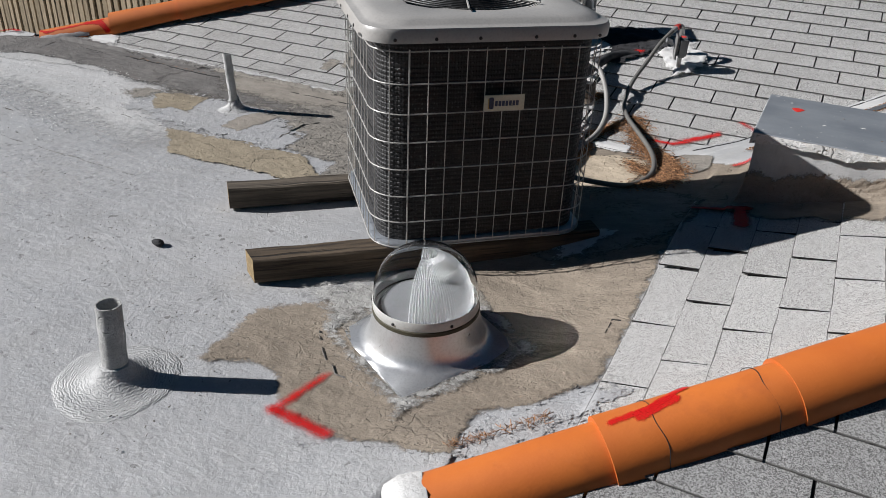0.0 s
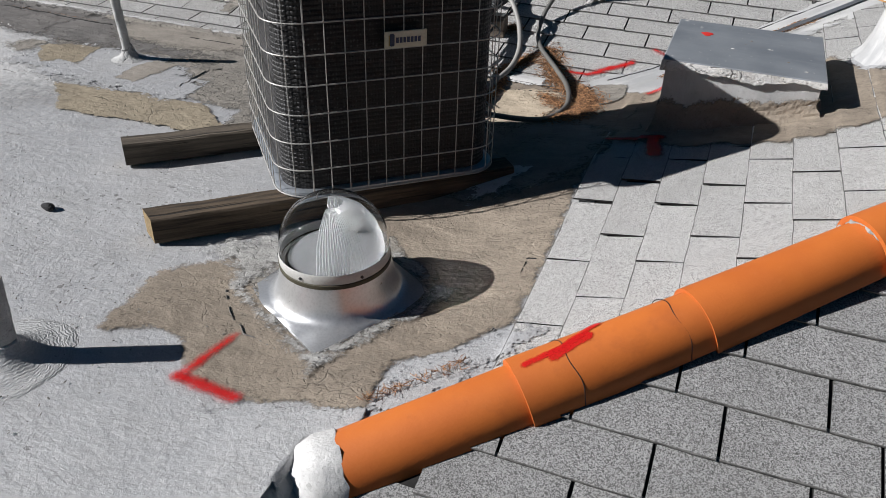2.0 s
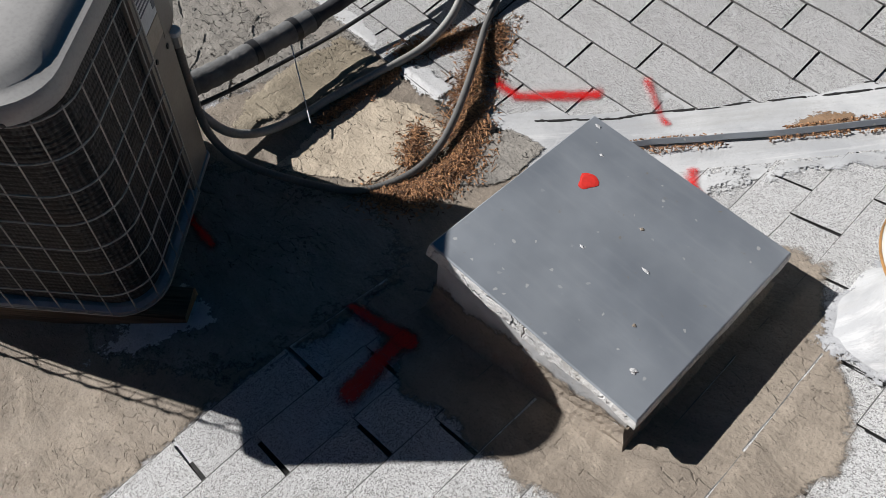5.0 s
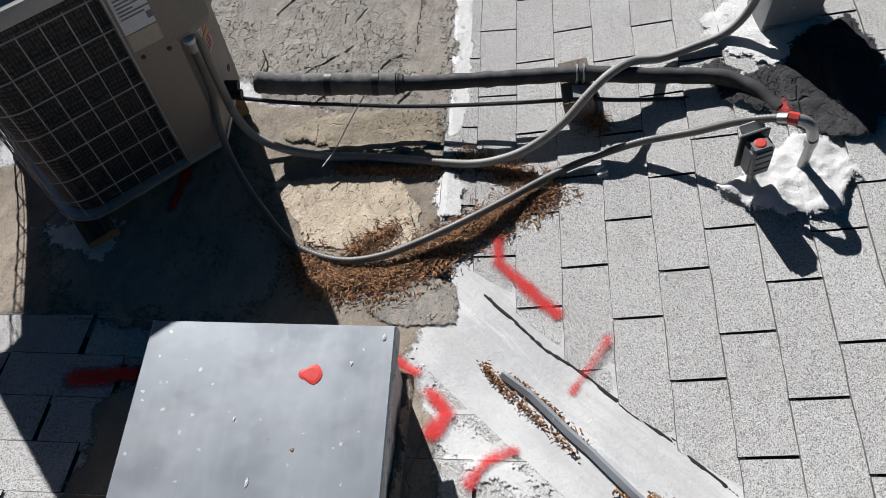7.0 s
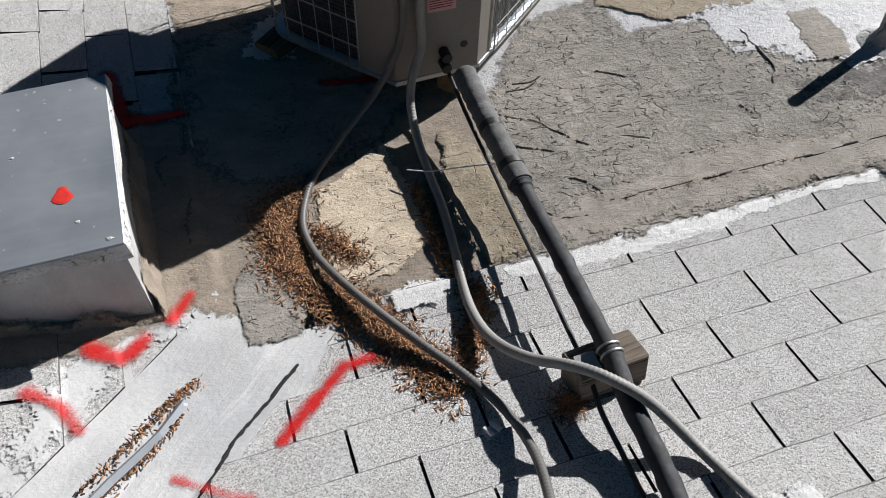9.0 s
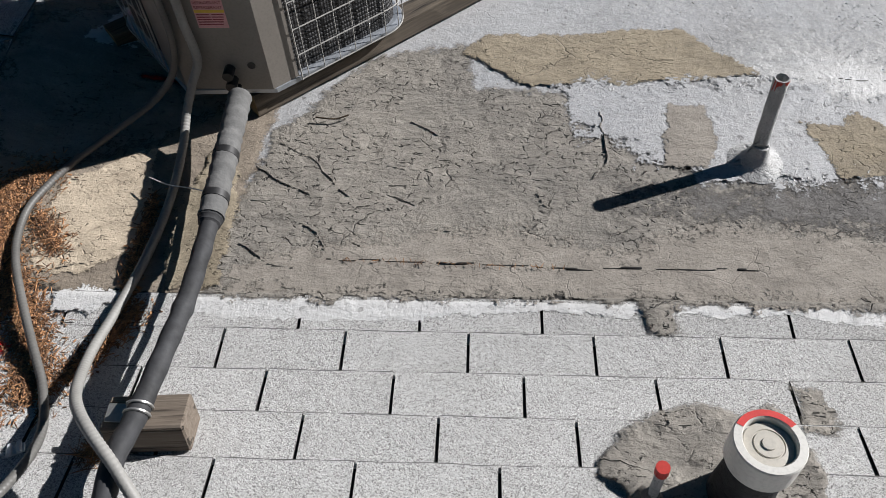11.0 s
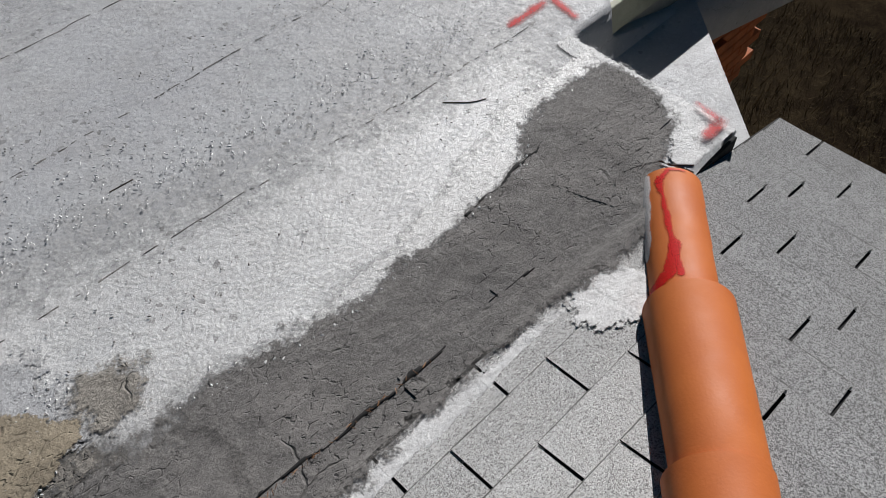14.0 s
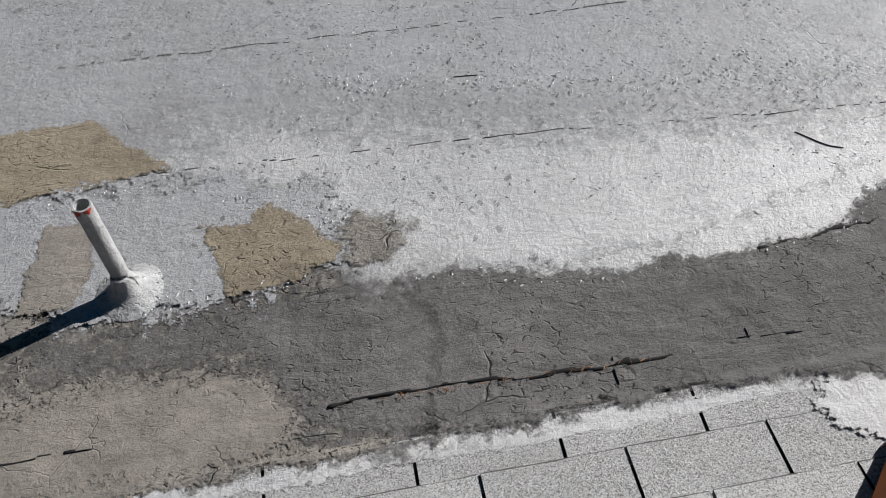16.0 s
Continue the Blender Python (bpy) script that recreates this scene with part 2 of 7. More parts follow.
def terracotta_material():
    k = Nodes("terracotta")
    c = k.mix(k.band(k.noise(5, 4), 0.35, 0.7), (0.46, 0.105, 0.014), (0.56, 0.145, 0.02))
    c = k.mix(k.band(k.rand, 0, 1, 0, 0.3), c, (0.5, 0.15, 0.035))
    c = k.mix(k.band(k.noise(30, 5, 0.7), 0.58, 0.75, 0, 0.15), c, (0.56, 0.2, 0.06))
    c = k.mix(k.band(k.noise(3, 6, 0.7), 0.62, 0.75, 0, 0.35), c, (0.24, 0.06, 0.018))
    return k.done(c, k.band(k.noise(8, 4), 0.3, 0.7, 0.6, 0.74), 0, k.bump(k.math("ADD", k.noise(160, 3), k.noise(18, 3)), 0.2, 0.002), Specular_IOR_Level=0.45)


def galvanised_material():
    k = Nodes("galvanised_sheet")
    c = k.mix(k.band(k.noise(4, 4), 0.3, 0.7), (0.27, 0.295, 0.325), (0.37, 0.395, 0.42))
    c = k.mix(k.band(k.noise(1.0, 5, 0.6, k.scaled(6, 40, 6)), 0.5, 0.8, 0, 0.35), c, (0.42, 0.44, 0.46))
    c = k.mix(k.band(k.speck(150), 0.995, 0.998, 0, 0.8), c, (0.62, 0.62, 0.6))
    c = k.mix(k.band(k.noise(26, 4, 0.7), 0.66, 0.72, 0, 0.7), c, (0.3, 0.27, 0.21))
    return k.done(c, k.band(k.noise(9), 0.3, 0.7, 0.4, 0.58), 0.45, k.bump(k.noise(7, 3), 0.12, 0.01))


def wood_material(name, a, b, along="x"):
    k = Nodes(name)
    s = {"x": (3, 70, 70), "y": (70, 3, 70), "z": (70, 70, 3)}[along]
    grain = k.noise(1, 5, 0.65, k.scaled(*s, k.obj))
    c = k.mix(k.band(grain, 0.35, 0.68), a, b)
    c = k.mix(k.band(k.noise(6, 4), 0.5, 0.8, 0, 0.5), c, tuple(x * 0.5 for x in a))
    split = k.noise(1, 3, 0.6, k.scaled(*(q * 0.55 if q > 9 else q * 0.5 for q in s), k.obj))
    c = k.mix(k.band(split, 0.6, 0.66, 0, 0.85), c, tuple(x * 0.2 for x in a))
    c = k.mix(k.band(grain, 0.66, 0.7, 0, 0.7), c, tuple(x * 0.25 for x in a))
    return k.done(c, 0.9, 0, k.bump(k.math("SUBTRACT", grain, k.band(split, 0.6, 0.66, 0, 0.8)), 0.8, 0.006))


def spray_material(name, colour):
    """Spray paint, thinning out to single drops at the rim."""
    k = Nodes(name)
    at = k.t.nodes.new("ShaderNodeAttribute")
    at.attribute_name = "spray"
    d = k.math("ADD", at.outputs["Fac"], k.math("MULTIPLY", k.math("SUBTRACT", k.noise(230, 3, 0.75), 0.5), 1.1))
    a = k.math("MULTIPLY", k.band(d, 0.25, 0.9, 0, 0.92), k.band(k.noise(300, 2, 0.6), 0.3, 0.55, 0.6, 1.0))
    c = k.mix(k.noise(20), tuple(x * 0.8 for x in colour), colour)
    return k.done(c, 0.6, 0, k.bump(k.noise(190, 3), 0.4, 0.002), Alpha=a, Specular_IOR_Level=0.2)


def litter_material():
    k = Nodes("dry_needles")
    c = k.mix(k.band(k.island, 0, 1), (0.08, 0.036, 0.018), (0.5, 0.26, 0.12))
    c = k.mix(k.band(k.math("FRACT", k.math("MULTIPLY", k.island, 7.3)), 0.75, 0.8, 0, 0.8), c, (0.06, 0.035, 0.022))
    return k.done(c, 0.85)


def glass_material():
    k = Nodes("clear_acrylic")
    k.b.inputs["Transmission Weight"].default_value = 1.0
    k.b.inputs["IOR"].default_value = 1.12
    return k.done((0.96, 0.97, 0.98), 0.03)


M_COAT = coating_material()
M_COATED = coating_material("patch_coating", peel=0.8, edge=(0.44, 0.56))
M_BROWN = mastic_material("brown_mastic", (0.21, 0.175, 0.138), (0.305, 0.258, 0.205), (0.165, 0.138, 0.112), 3.2, 0.6, 0.35, (0.3, 0.75))
M_GREY = mastic_material("grey_mastic", (0.13, 0.124, 0.119), (0.191, 0.181, 0.171), (0.1, 0.095, 0.09), 2.6, 0.7, 0.5, (0.3, 0.7))
M_TAUPE = mastic_material("taupe_mastic", (0.215, 0.2, 0.178), (0.31, 0.285, 0.248), (0.175, 0.163, 0.147), 4.0, 0.9, 1.0, (0.35, 0.65))
M_TAN = mastic_material("tan_mastic", (0.255, 0.215, 0.155), (0.33, 0.28, 0.205), (0.19, 0.162, 0.122), 4.5, 0.6, 0.6)
M_ROSE = mastic_material("rose_mastic", (0.25, 0.226, 0.196), (0.322, 0.292, 0.254), (0.192, 0.173, 0.15), 4.5, 0.5, 0.3)
M_SAND = mastic_material("sand_mastic", (0.46, 0.38, 0.285), (0.58, 0.49, 0.375), (0.35, 0.29, 0.215), 4.0, 0.6, 0.6)
M_WHITE = coating_material("white_coating", (0.53, 0.53, 0.522), (0.66, 0.656, 0.645), (0.72, 0.716, 0.706), 0.5, (0.46, 0.54), (0.5, 0.68), 0.6)
M_HAZE = coating_material("thin_white_coating", (0.5, 0.5, 0.495), (0.6, 0.596, 0.588), (0.7, 0.695, 0.685), 0.4, (0.0, 0.9), (0.42, 0.56), 0.9)
M_DAUB = coating_material("brushed_pale_coating", (0.45, 0.445, 0.436), (0.56, 0.555, 0.542), (0.68, 0.675, 0.66), 0.95, (0.4, 0.6), (0.4, 0.55), 0.9)
# Flaked like the coating, but paler: sun sheen put into the colour
M_SHEEN = coating_material("painted_sheen", (0.56, 0.57, 0.585), (0.63, 0.635, 0.64), (0.64, 0.64, 0.635), 0.45, (0.15, 1.6), (0.46, 0.6), 0.85)
M_WORN = worn_white_material()
M_BRUSH = mastic_material("brushed_grey_coating", (0.26, 0.255, 0.242), (0.48, 0.475, 0.46), (0.19, 0.178, 0.16), 5.0, 0.8, 0.5, (0.3, 0.7))
M_SMEAR = mastic_material("smeared_sealant", (0.5, 0.5, 0.49), (0.66, 0.655, 0.64), (0.33, 0.28, 0.2), 6.0, 1.0, 0.8)
M_BLACK = mastic_material("black_tar", (0.016, 0.016, 0.018), (0.032, 0.032, 0.035), (0.055, 0.055, 0.06), 5.0)
M_SHINGLE = shingle_material("pale_granules", (0.57, 0.565, 0.553), (0.07, 0.065, 0.06), (0.34, 0.33, 0.31))
M_SHINGLE2 = shingle_material("grey_granules", (0.35, 0.35, 0.348), (0.024, 0.023, 0.022), (0.16, 0.157, 0.15), 1.0, 0.68)
# Felt colour taken blacker, to paint the shade in the shingle slots too
M_DECK = plain("asphalt_felt", (0.014, 0.0135, 0.013), 0.95, 0, 0.3, 30, 0.4)
M_RIM = plain("worn_shingle_edge", (0.13, 0.127, 0.122), 0.95, 0, 0.5, 60, 0.4)
M_TILE = terracotta_material()
M_GALV = galvanised_material()
M_TIMBER = wood_material("weathered_timber", (0.026, 0.018, 0.012), (0.13, 0.094, 0.06))
M_ENDGRAIN = plain("sawn_end_grain", (0.21, 0.15, 0.075), 0.9, 0, 0.3, 60, 0.6)
M_TIMBER2 = wood_material("grey_timber", (0.14, 0.11, 0.085), (0.24, 0.2, 0.16))
M_TIMBER3 = wood_material("grey_brown_timber", (0.05, 0.04, 0.03), (0.15, 0.122, 0.092))
M_RED = spray_material("red_spray", (0.6, 0.01, 0.01))
M_OVER = spray_material("white_overspray", (0.7, 0.7, 0.69))
M_LITTER = litter_material()
M_GLASS = glass_material()

# ---------------------------------------------------------------- building helpers
def mesh_of(name, bm, mat, smooth=False):
    me = bpy.data.meshes.new(name)
    bmesh.ops.recalc_face_normals(bm, faces=bm.faces)
    bm.to_mesh(me)
    bm.free()
    if smooth:
        for p in me.polygons:
            p.use_smooth = True
        me.set_sharp_from_angle(angle=radians(42))
    if mat is not None:
        me.materials.append(mat)
    return me


def part(name, bm, mat, parent=None, label="", smooth=False):
    """Links a bmesh as one mesh object under a thing or a part."""
    ob = new(name, bm if isinstance(bm, bpy.types.Mesh) else mesh_of(name, bm, mat, smooth))
    if parent is not None:
        ob.parent = parent
    if label:
        tagged(ob, label)
    return ob


def thing(name, label, category, m=None, group="", kind=""):
    ob = new(name)
    ob.empty_display_size = 0.05
    if m is not None:
        ob.matrix_world = m
    return tagged(ob, label, category, group, kind)


def box(x0, x1, y0, y1, z0, z1, bevel=0.0, bm=None, seg=1):
    bm = bm or bmesh.new()
    m = Matrix.Translation(((x0 + x1) / 2, (y0 + y1) / 2, (z0 + z1) / 2)) @ Matrix.Diagonal((x1 - x0, y1 - y0, z1 - z0, 1))
    made = bmesh.ops.create_cube(bm, size=1, matrix=m)
    if bevel:
        es = {e for v in made["verts"] for e in v.link_edges}
        bmesh.ops.bevel(bm, geom=list(es), offset=bevel, segments=seg, affect="EDGES")
    return bm


def loft(rings, closed=True, caps=(True, True), bm=None):
    """Skins rings of equally many points."""
    bm = bm or bmesh.new()
    vs = [[bm.verts.new(p) for p in r] for r in rings]
    n = len(vs[0])
    for a, b in zip(vs, vs[1:]):
        for i in range(n if closed else n - 1):
            j = (i + 1) % n
            bm.faces.new((a[i], a[j], b[j], b[i]))
    if closed and caps[0]:
        bm.faces.new(vs[0][::-1])
    if closed and caps[1]:
        bm.faces.new(vs[-1])
    return bm


def turned(profile, n=32, caps=(False, False), bm=None, at=(0, 0, 0)):
    """A body of revolution about z from (radius, height) pairs."""
    rings = [[(at[0] + r * math.cos(2 * math.pi * i / n), at[1] + r * math.sin(2 * math.pi * i / n), at[2] + z) for i in range(n)] for r, z in profile]
    return loft(rings, True, caps, bm)


def smooth_line(points, step=0.012):
    """A Catmull-Rom line through the points at even steps."""
    p = [Vector(q) for q in points]
    p = [p[0] * 2 - p[1]] + p + [p[-1] * 2 - p[-2]]
    out = []
    for a, b, c, d in zip(p, p[1:], p[2:], p[3:]):
        n = max(2, int((c - b).length / step))
        for i in range(n):
            t = i / n
            out.append(0.5 * (2 * b + (c - a) * t + (2 * a - 5 * b + 4 * c - d) * t * t + (3 * b - a - 3 * c + d) * t ** 3))
    return out + [p[-2]]


def tube(points, radius, n=10, bm=None, caps=(True, True)):
    """A tube along points; radius is a number or a function of the running number and length."""
    p = [Vector(q) for q in points]
    rings, up, run = [], None, 0.0
    for i, q in enumerate(p):
        d = (p[min(i + 1, len(p) - 1)] - p[max(i - 1, 0)]).normalized()
        if i:
            run += (q - p[i - 1]).length
        side = d.cross(up) if up is not None else d.cross(Vector((0, 0, 1)) if abs(d.z) < 0.9 else Vector((1, 0, 0)))
        side.normalize()
        up = side.cross(d).normalized()
        r = radius(i, run) if callable(radius) else radius
        rings.append([q + r * (math.cos(2 * math.pi * j / n) * side + math.sin(2 * math.pi * j / n) * up) for j in range(n)])
    return loft(rings, True, caps, bm)


# ---------------------------------------------------------------- the shape of the roof
HIP = 0.598      # x - y on the near hip
HIP2 = -5.785    # x - y on the far hip
EDGE_W = -4.13   # west edge of the low roof beside the far hip


def soft_ramp(t, w=0.16):
    """0 for negative t, then t, with a rounded foot."""
    t = np.asarray(t, float)
    return np.where(t < -w, 0, np.where(t > w, t, (t + w) ** 2 / (4 * w)))


def rise_right(x, y):
    x, y = np.asarray(x, float), np.asarray(y, float)
    saddle = 0.06 * np.exp(-0.5 * ((x - 0.43) / 0.28) ** 2 - 0.5 * ((y - 1.08) / 0.3) ** 2)
    return 0.33 * soft_ramp(x - 0.26 - 0.045 * y, 0.38) + saddle


def rise_back(y):
    return 0.265 * soft_ramp(np.asarray(y, float) - 2.18, 0.17)


def rise_front(y):
    return 0.357 * np.asarray(y, float) + 0.1


def rise_west(x):
    return 0.265 * (np.asarray(x, float) - HIP2 - 2.18) + 0.06


def height(x, y):
    """The height of the roof over a place."""
    x, y = np.asarray(x, float), np.asarray(y, float)
    z = np.maximum(rise_right(x, y), rise_back(y))
    z = np.where(x > 0.12, np.minimum(z, np.where(y < 1.6, np.maximum(rise_front(y), -9), z)), z)
    west = (x - y < HIP2) & ((y > 2.035) | (x < EDGE_W))
    z = np.where(west, np.minimum(z, rise_west(x)), z)
    return z


def tab_top(x, y):
    """The roof with its shingle tabs, without the slots between them."""
    x, y = np.asarray(x, float), np.asarray(y, float)
    z = height(x, y)
    east = (x > 0.437) & (x - y < HIP) & (x - y > -1.48)
    north = (y > 2.03) & (x - y < -1.87) & (x - y > HIP2)
    fe = np.mod((x - 0.558) / 0.1215, 1.0)
    fn = np.where(y < 2.135, (y - 2.03) / 0.105, np.mod((y - 2.135) / 0.1228, 1.0))
    return z + np.where(east, 0.0128 - 0.0072 * fe, np.where(north, 0.0128 - 0.0072 * fn, 0.0))


def h(x, y):
    return float(height(x, y))


def slope_frame(x, y, d=0.03):
    """The roof's normal at a place."""
    return Vector((-(h(x + d, y) - h(x - d, y)) / (2 * d), -(h(x, y + d) - h(x, y - d)) / (2 * d), 1)).normalized()


def sheet(name, x0, x1, y0, y1, step, mat, lift=0.0, keep=None, parent=None, skirt=0.25):
    """A draped sheet of the roof over a rectangle, with a skirt to give it depth."""
    nx, ny = max(2, int((x1 - x0) / step) + 1), max(2, int((y1 - y0) / step) + 1)
    xs, ys = np.linspace(x0, x1, nx), np.linspace(y0, y1, ny)
    X, Y = np.meshgrid(xs, ys)
    Z = height(X, Y) + lift
    v = np.c_[X.ravel(), Y.ravel(), Z.ravel()]
    i = np.arange(nx * ny).reshape(ny, nx)
    q = np.stack([i[:-1, :-1], i[:-1, 1:], i[1:, 1:], i[1:, :-1]], -1).reshape(-1, 4)
    if keep is not None:
        c = v[q].mean(1)
        q = q[keep(c[:, 0], c[:, 1])]
    me = bpy.data.meshes.new(name)
    me.from_pydata(v.tolist(), [], q.tolist())
    bm = bmesh.new()
    bm.from_mesh(me)
    bmesh.ops.delete(bm, geom=[w for w in bm.verts if not w.link_faces], context="VERTS")
    if skirt:
        rim = [e for e in bm.edges if e.is_boundary]
        got = bmesh.ops.extrude_edge_only(bm, edges=rim)
        bmesh.ops.translate(bm, vec=(0, 0, -skirt), verts=[g for g in got["geom"] if isinstance(g, bmesh.types.BMVert)])
    bm.to_mesh(me)
    bm.free()
    me.materials.append(mat)
    for p in me.polygons:
        p.use_smooth = True
    ob = new(name, me)
    if parent is not None:
        ob.parent = parent
    return ob


# ---------------------------------------------------------------- patches on the roof
def wobble(x, y, scale, seed):
    """Smooth noise between about -1 and 1, on arrays."""
    r = np.random.RandomState(seed)
    out = np.zeros_like(x)
    for o in range(4):
        for _ in range(4):
            a, ph = r.uniform(0, 2 * np.pi), r.uniform(0, 2 * np.pi)
            f = scale * 2 ** o * r.uniform(0.7, 1.3)
            out = out + np.sin((x * np.cos(a) + y * np.sin(a)) * f + ph) / 2 ** (o * 0.75) / 4
    return out


def inside_by(x, y, ring):
    """How far places lie inside a polygon; negative outside."""
    p = np.array(ring, float)
    q = np.roll(p, -1, 0)
    best, odd = np.full(x.shape, 1e9), np.zeros(x.shape, bool)
    for (ax, ay), (bx, by) in zip(p, q):
        ex, ey = bx - ax, by - ay
        t = np.clip(((x - ax) * ex + (y - ay) * ey) / (ex * ex + ey * ey + 1e-12), 0, 1)
        best = np.minimum(best, np.hypot(x - ax - t * ex, y - ay - t * ey))
        with np.errstate(divide="ignore", invalid="ignore"):
            odd ^= ((ay > y) != (by > y)) & (x < (bx - ax) * (y - ay) / (by - ay + 1e-15) + ax)
    return np.where(odd, best, -best)


def along_by(x, y, line, r0, r1):
    """How far places lie inside a stroke along a line, whose radius goes from r0 to r1."""
    p = np.array(line, float)
    cum = np.r_[0, np.cumsum(np.hypot(*np.diff(p, axis=0).T))]
    best = np.full(x.shape, -1e9)
    for k, ((ax, ay), (bx, by)) in enumerate(zip(p, p[1:])):
        ex, ey = bx - ax, by - ay
        t = np.clip(((x - ax) * ex + (y - ay) * ey) / (ex * ex + ey * ey), 0, 1)
        s = (cum[k] + t * (cum[k + 1] - cum[k])) / cum[-1]
        best = np.maximum(best, r0 + (r1 - r0) * s - np.hypot(x - ax - t * ex, y - ay - t * ey))
    return best


def draped(name, field, bounds, mat, lift=0.004, step=0.014, rough=0.0, seed=1, density=None, parent=None, base=None, fade=0.0):
    """A thin layer over the roof wherever field(x, y) > 0: its rim runs down to the roof."""
    x0, x1, y0, y1 = bounds
    nx, ny = int((x1 - x0) / step) + 2, int((y1 - y0) / step) + 2
    X, Y = np.meshgrid(np.linspace(x0, x1, nx), np.linspace(y0, y1, ny))
    F = field(X, Y)
    e = step * 0.3
    gx, gy = (field(X + e, Y) - field(X - e, Y)) / (2 * e), (field(X, Y + e) - field(X, Y - e)) / (2 * e)
    g2 = np.maximum(gx * gx + gy * gy, 0.3)
    out = F <= 0
    move = np.where(out, np.clip(-F / g2, 0, 2 * step), 0)
    X2, Y2 = X + move * gx, Y + move * gy
    base = base or height
    Z = base(X2, Y2) + lift + rough * (0.6 + 0.5 * wobble(X2, Y2, 24, seed)) * np.clip(F / 0.03, 0, 1)
    Z = np.where(out, base(X2, Y2) + (lift if fade else min(0.001, lift * 0.4) + lift * 0.35), Z)
    i = np.arange(nx * ny).reshape(ny, nx)
    q = np.stack([i[:-1, :-1], i[:-1, 1:], i[1:, 1:], i[1:, :-1]], -1).reshape(-1, 4)
    good = (~out).ravel()
    q = q[good[q].any(1)]
    zz = Z.ravel()[q]
    q = q[zz.max(1) - zz.min(1) < 0.06]
    used = np.unique(q)
    back = np.full(nx * ny, -1)
    back[used] = np.arange(len(used))
    me = bpy.data.meshes.new(name)
    me.from_pydata(np.c_[X2.ravel(), Y2.ravel(), Z.ravel()][used].tolist(), [], back[q].tolist())
    if density is not None:
        at = me.attributes.new("spray", "FLOAT", "POINT")
        at.data.foreach_set("value", np.clip(F.ravel()[used] / density, 0, 1).astype(np.float32))
    if fade:
        at = me.attributes.new("bare", "FLOAT", "POINT")
        at.data.foreach_set("value", 1 - np.clip(F.ravel()[used] / fade, 0, 1).astype(np.float32))
    me.materials.append(mat)
    for p in me.polygons:
        p.use_smooth = True
    ob = new(name, me)
    if parent is not None:
        ob.parent = parent
    return ob


def patch(name, ring, mat, label, lift=0.004, ragged=0.02, rough=0.0, seed=1, step=0.014, scale=30, base=tab_top, fade=0.045):
    xs, ys = [p[0] for p in ring], [p[1] for p in ring]
    g = 0.06 + fade * 0.6
    fld = lambda x, y: np.minimum(inside_by(x, y, ring) + fade * 0.5 + ragged * wobble(x, y, scale, seed), np.maximum(1.41 - y, x - EDGE_W - 0.002))  # noqa: E731
    ob = draped(name, fld, (min(xs) - g, max(xs) + g, min(ys) - g, max(ys) + g), mat, lift, step, rough, seed, base=base, fade=fade)
    return tagged(ob, label, "roof patch", kind="structure")


def stroke(line, r0, r1, label, seed=1, lift=0.011, mat=None, base=tab_top, name="paint_mark", category="paint mark", soft=0.03):
    xs, ys = [p[0] for p in line], [p[1] for p in line]
    m = max(r0, r1) + 0.03
    fld = lambda x, y: along_by(x, y, line, r0, r1) + 0.009 + 0.005 * wobble(x, y, 60, seed)  # noqa: E731
    ob = draped(name, fld, (min(xs) - m, max(xs) + m, min(ys) - m, max(ys) + m), mat or M_RED, lift, 0.007, 0, seed, soft, base=base)
    return tagged(ob, label, category, kind="structure")


# ---------------------------------------------------------------- shingles
def tab_mesh(name, w, d, seed, mat, thick=0.0055):
    """One shingle tab: local x along the course, local y up the slope, its butt edge at y = 0."""
    r = random.Random(seed)
    bm = bmesh.new()
    n = 6
    low = [Vector((-w / 2 + w * i / n, r.uniform(-0.0016, 0.0016), thick)) for i in range(n + 1)]
    worn = [Vector((p.x, p.y + r.uniform(0.0008, 0.0034), thick)) for p in low]
    up = [Vector((w / 2 - r.uniform(0, 0.0012), d, thick * 0.3)), Vector((-w / 2 + r.uniform(0, 0.0012), d, thick * 0.3))]
    a, e, u = ([bm.verts.new(v) for v in row] for row in (low, worn, up))
    for i in range(n):
        bm.faces.new((a[i], a[i + 1], e[i + 1], e[i]))
    bm.faces.new(e + u)
    ring = a + [e[-1]] + u + [e[0]]
    foot = [bm.verts.new(v.co - Vector((0, 0, thick))) for v in ring]
    for i in range(len(ring)):
        j = (i + 1) % len(ring)
        bm.faces.new((ring[i], foot[i], foot[j], ring[j]))
    me = mesh_of(name, bm, mat)
    me.materials.append(M_DECK)
    me.materials.append(M_RIM)
    for p in me.polygons:
        p.material_index = 0 if len(p.vertices) > 4 else 2 if p.normal.z > 0.9 or p.normal.y < -0.7 else 1
    return me


TABS = {}


def tab(mat, k, wide=0.2982):
    if (mat.name, k, wide) not in TABS:
        TABS[mat.name, k, wide] = tab_mesh("shingle", wide, 0.142, k, mat)
    return TABS[mat.name, k, wide]


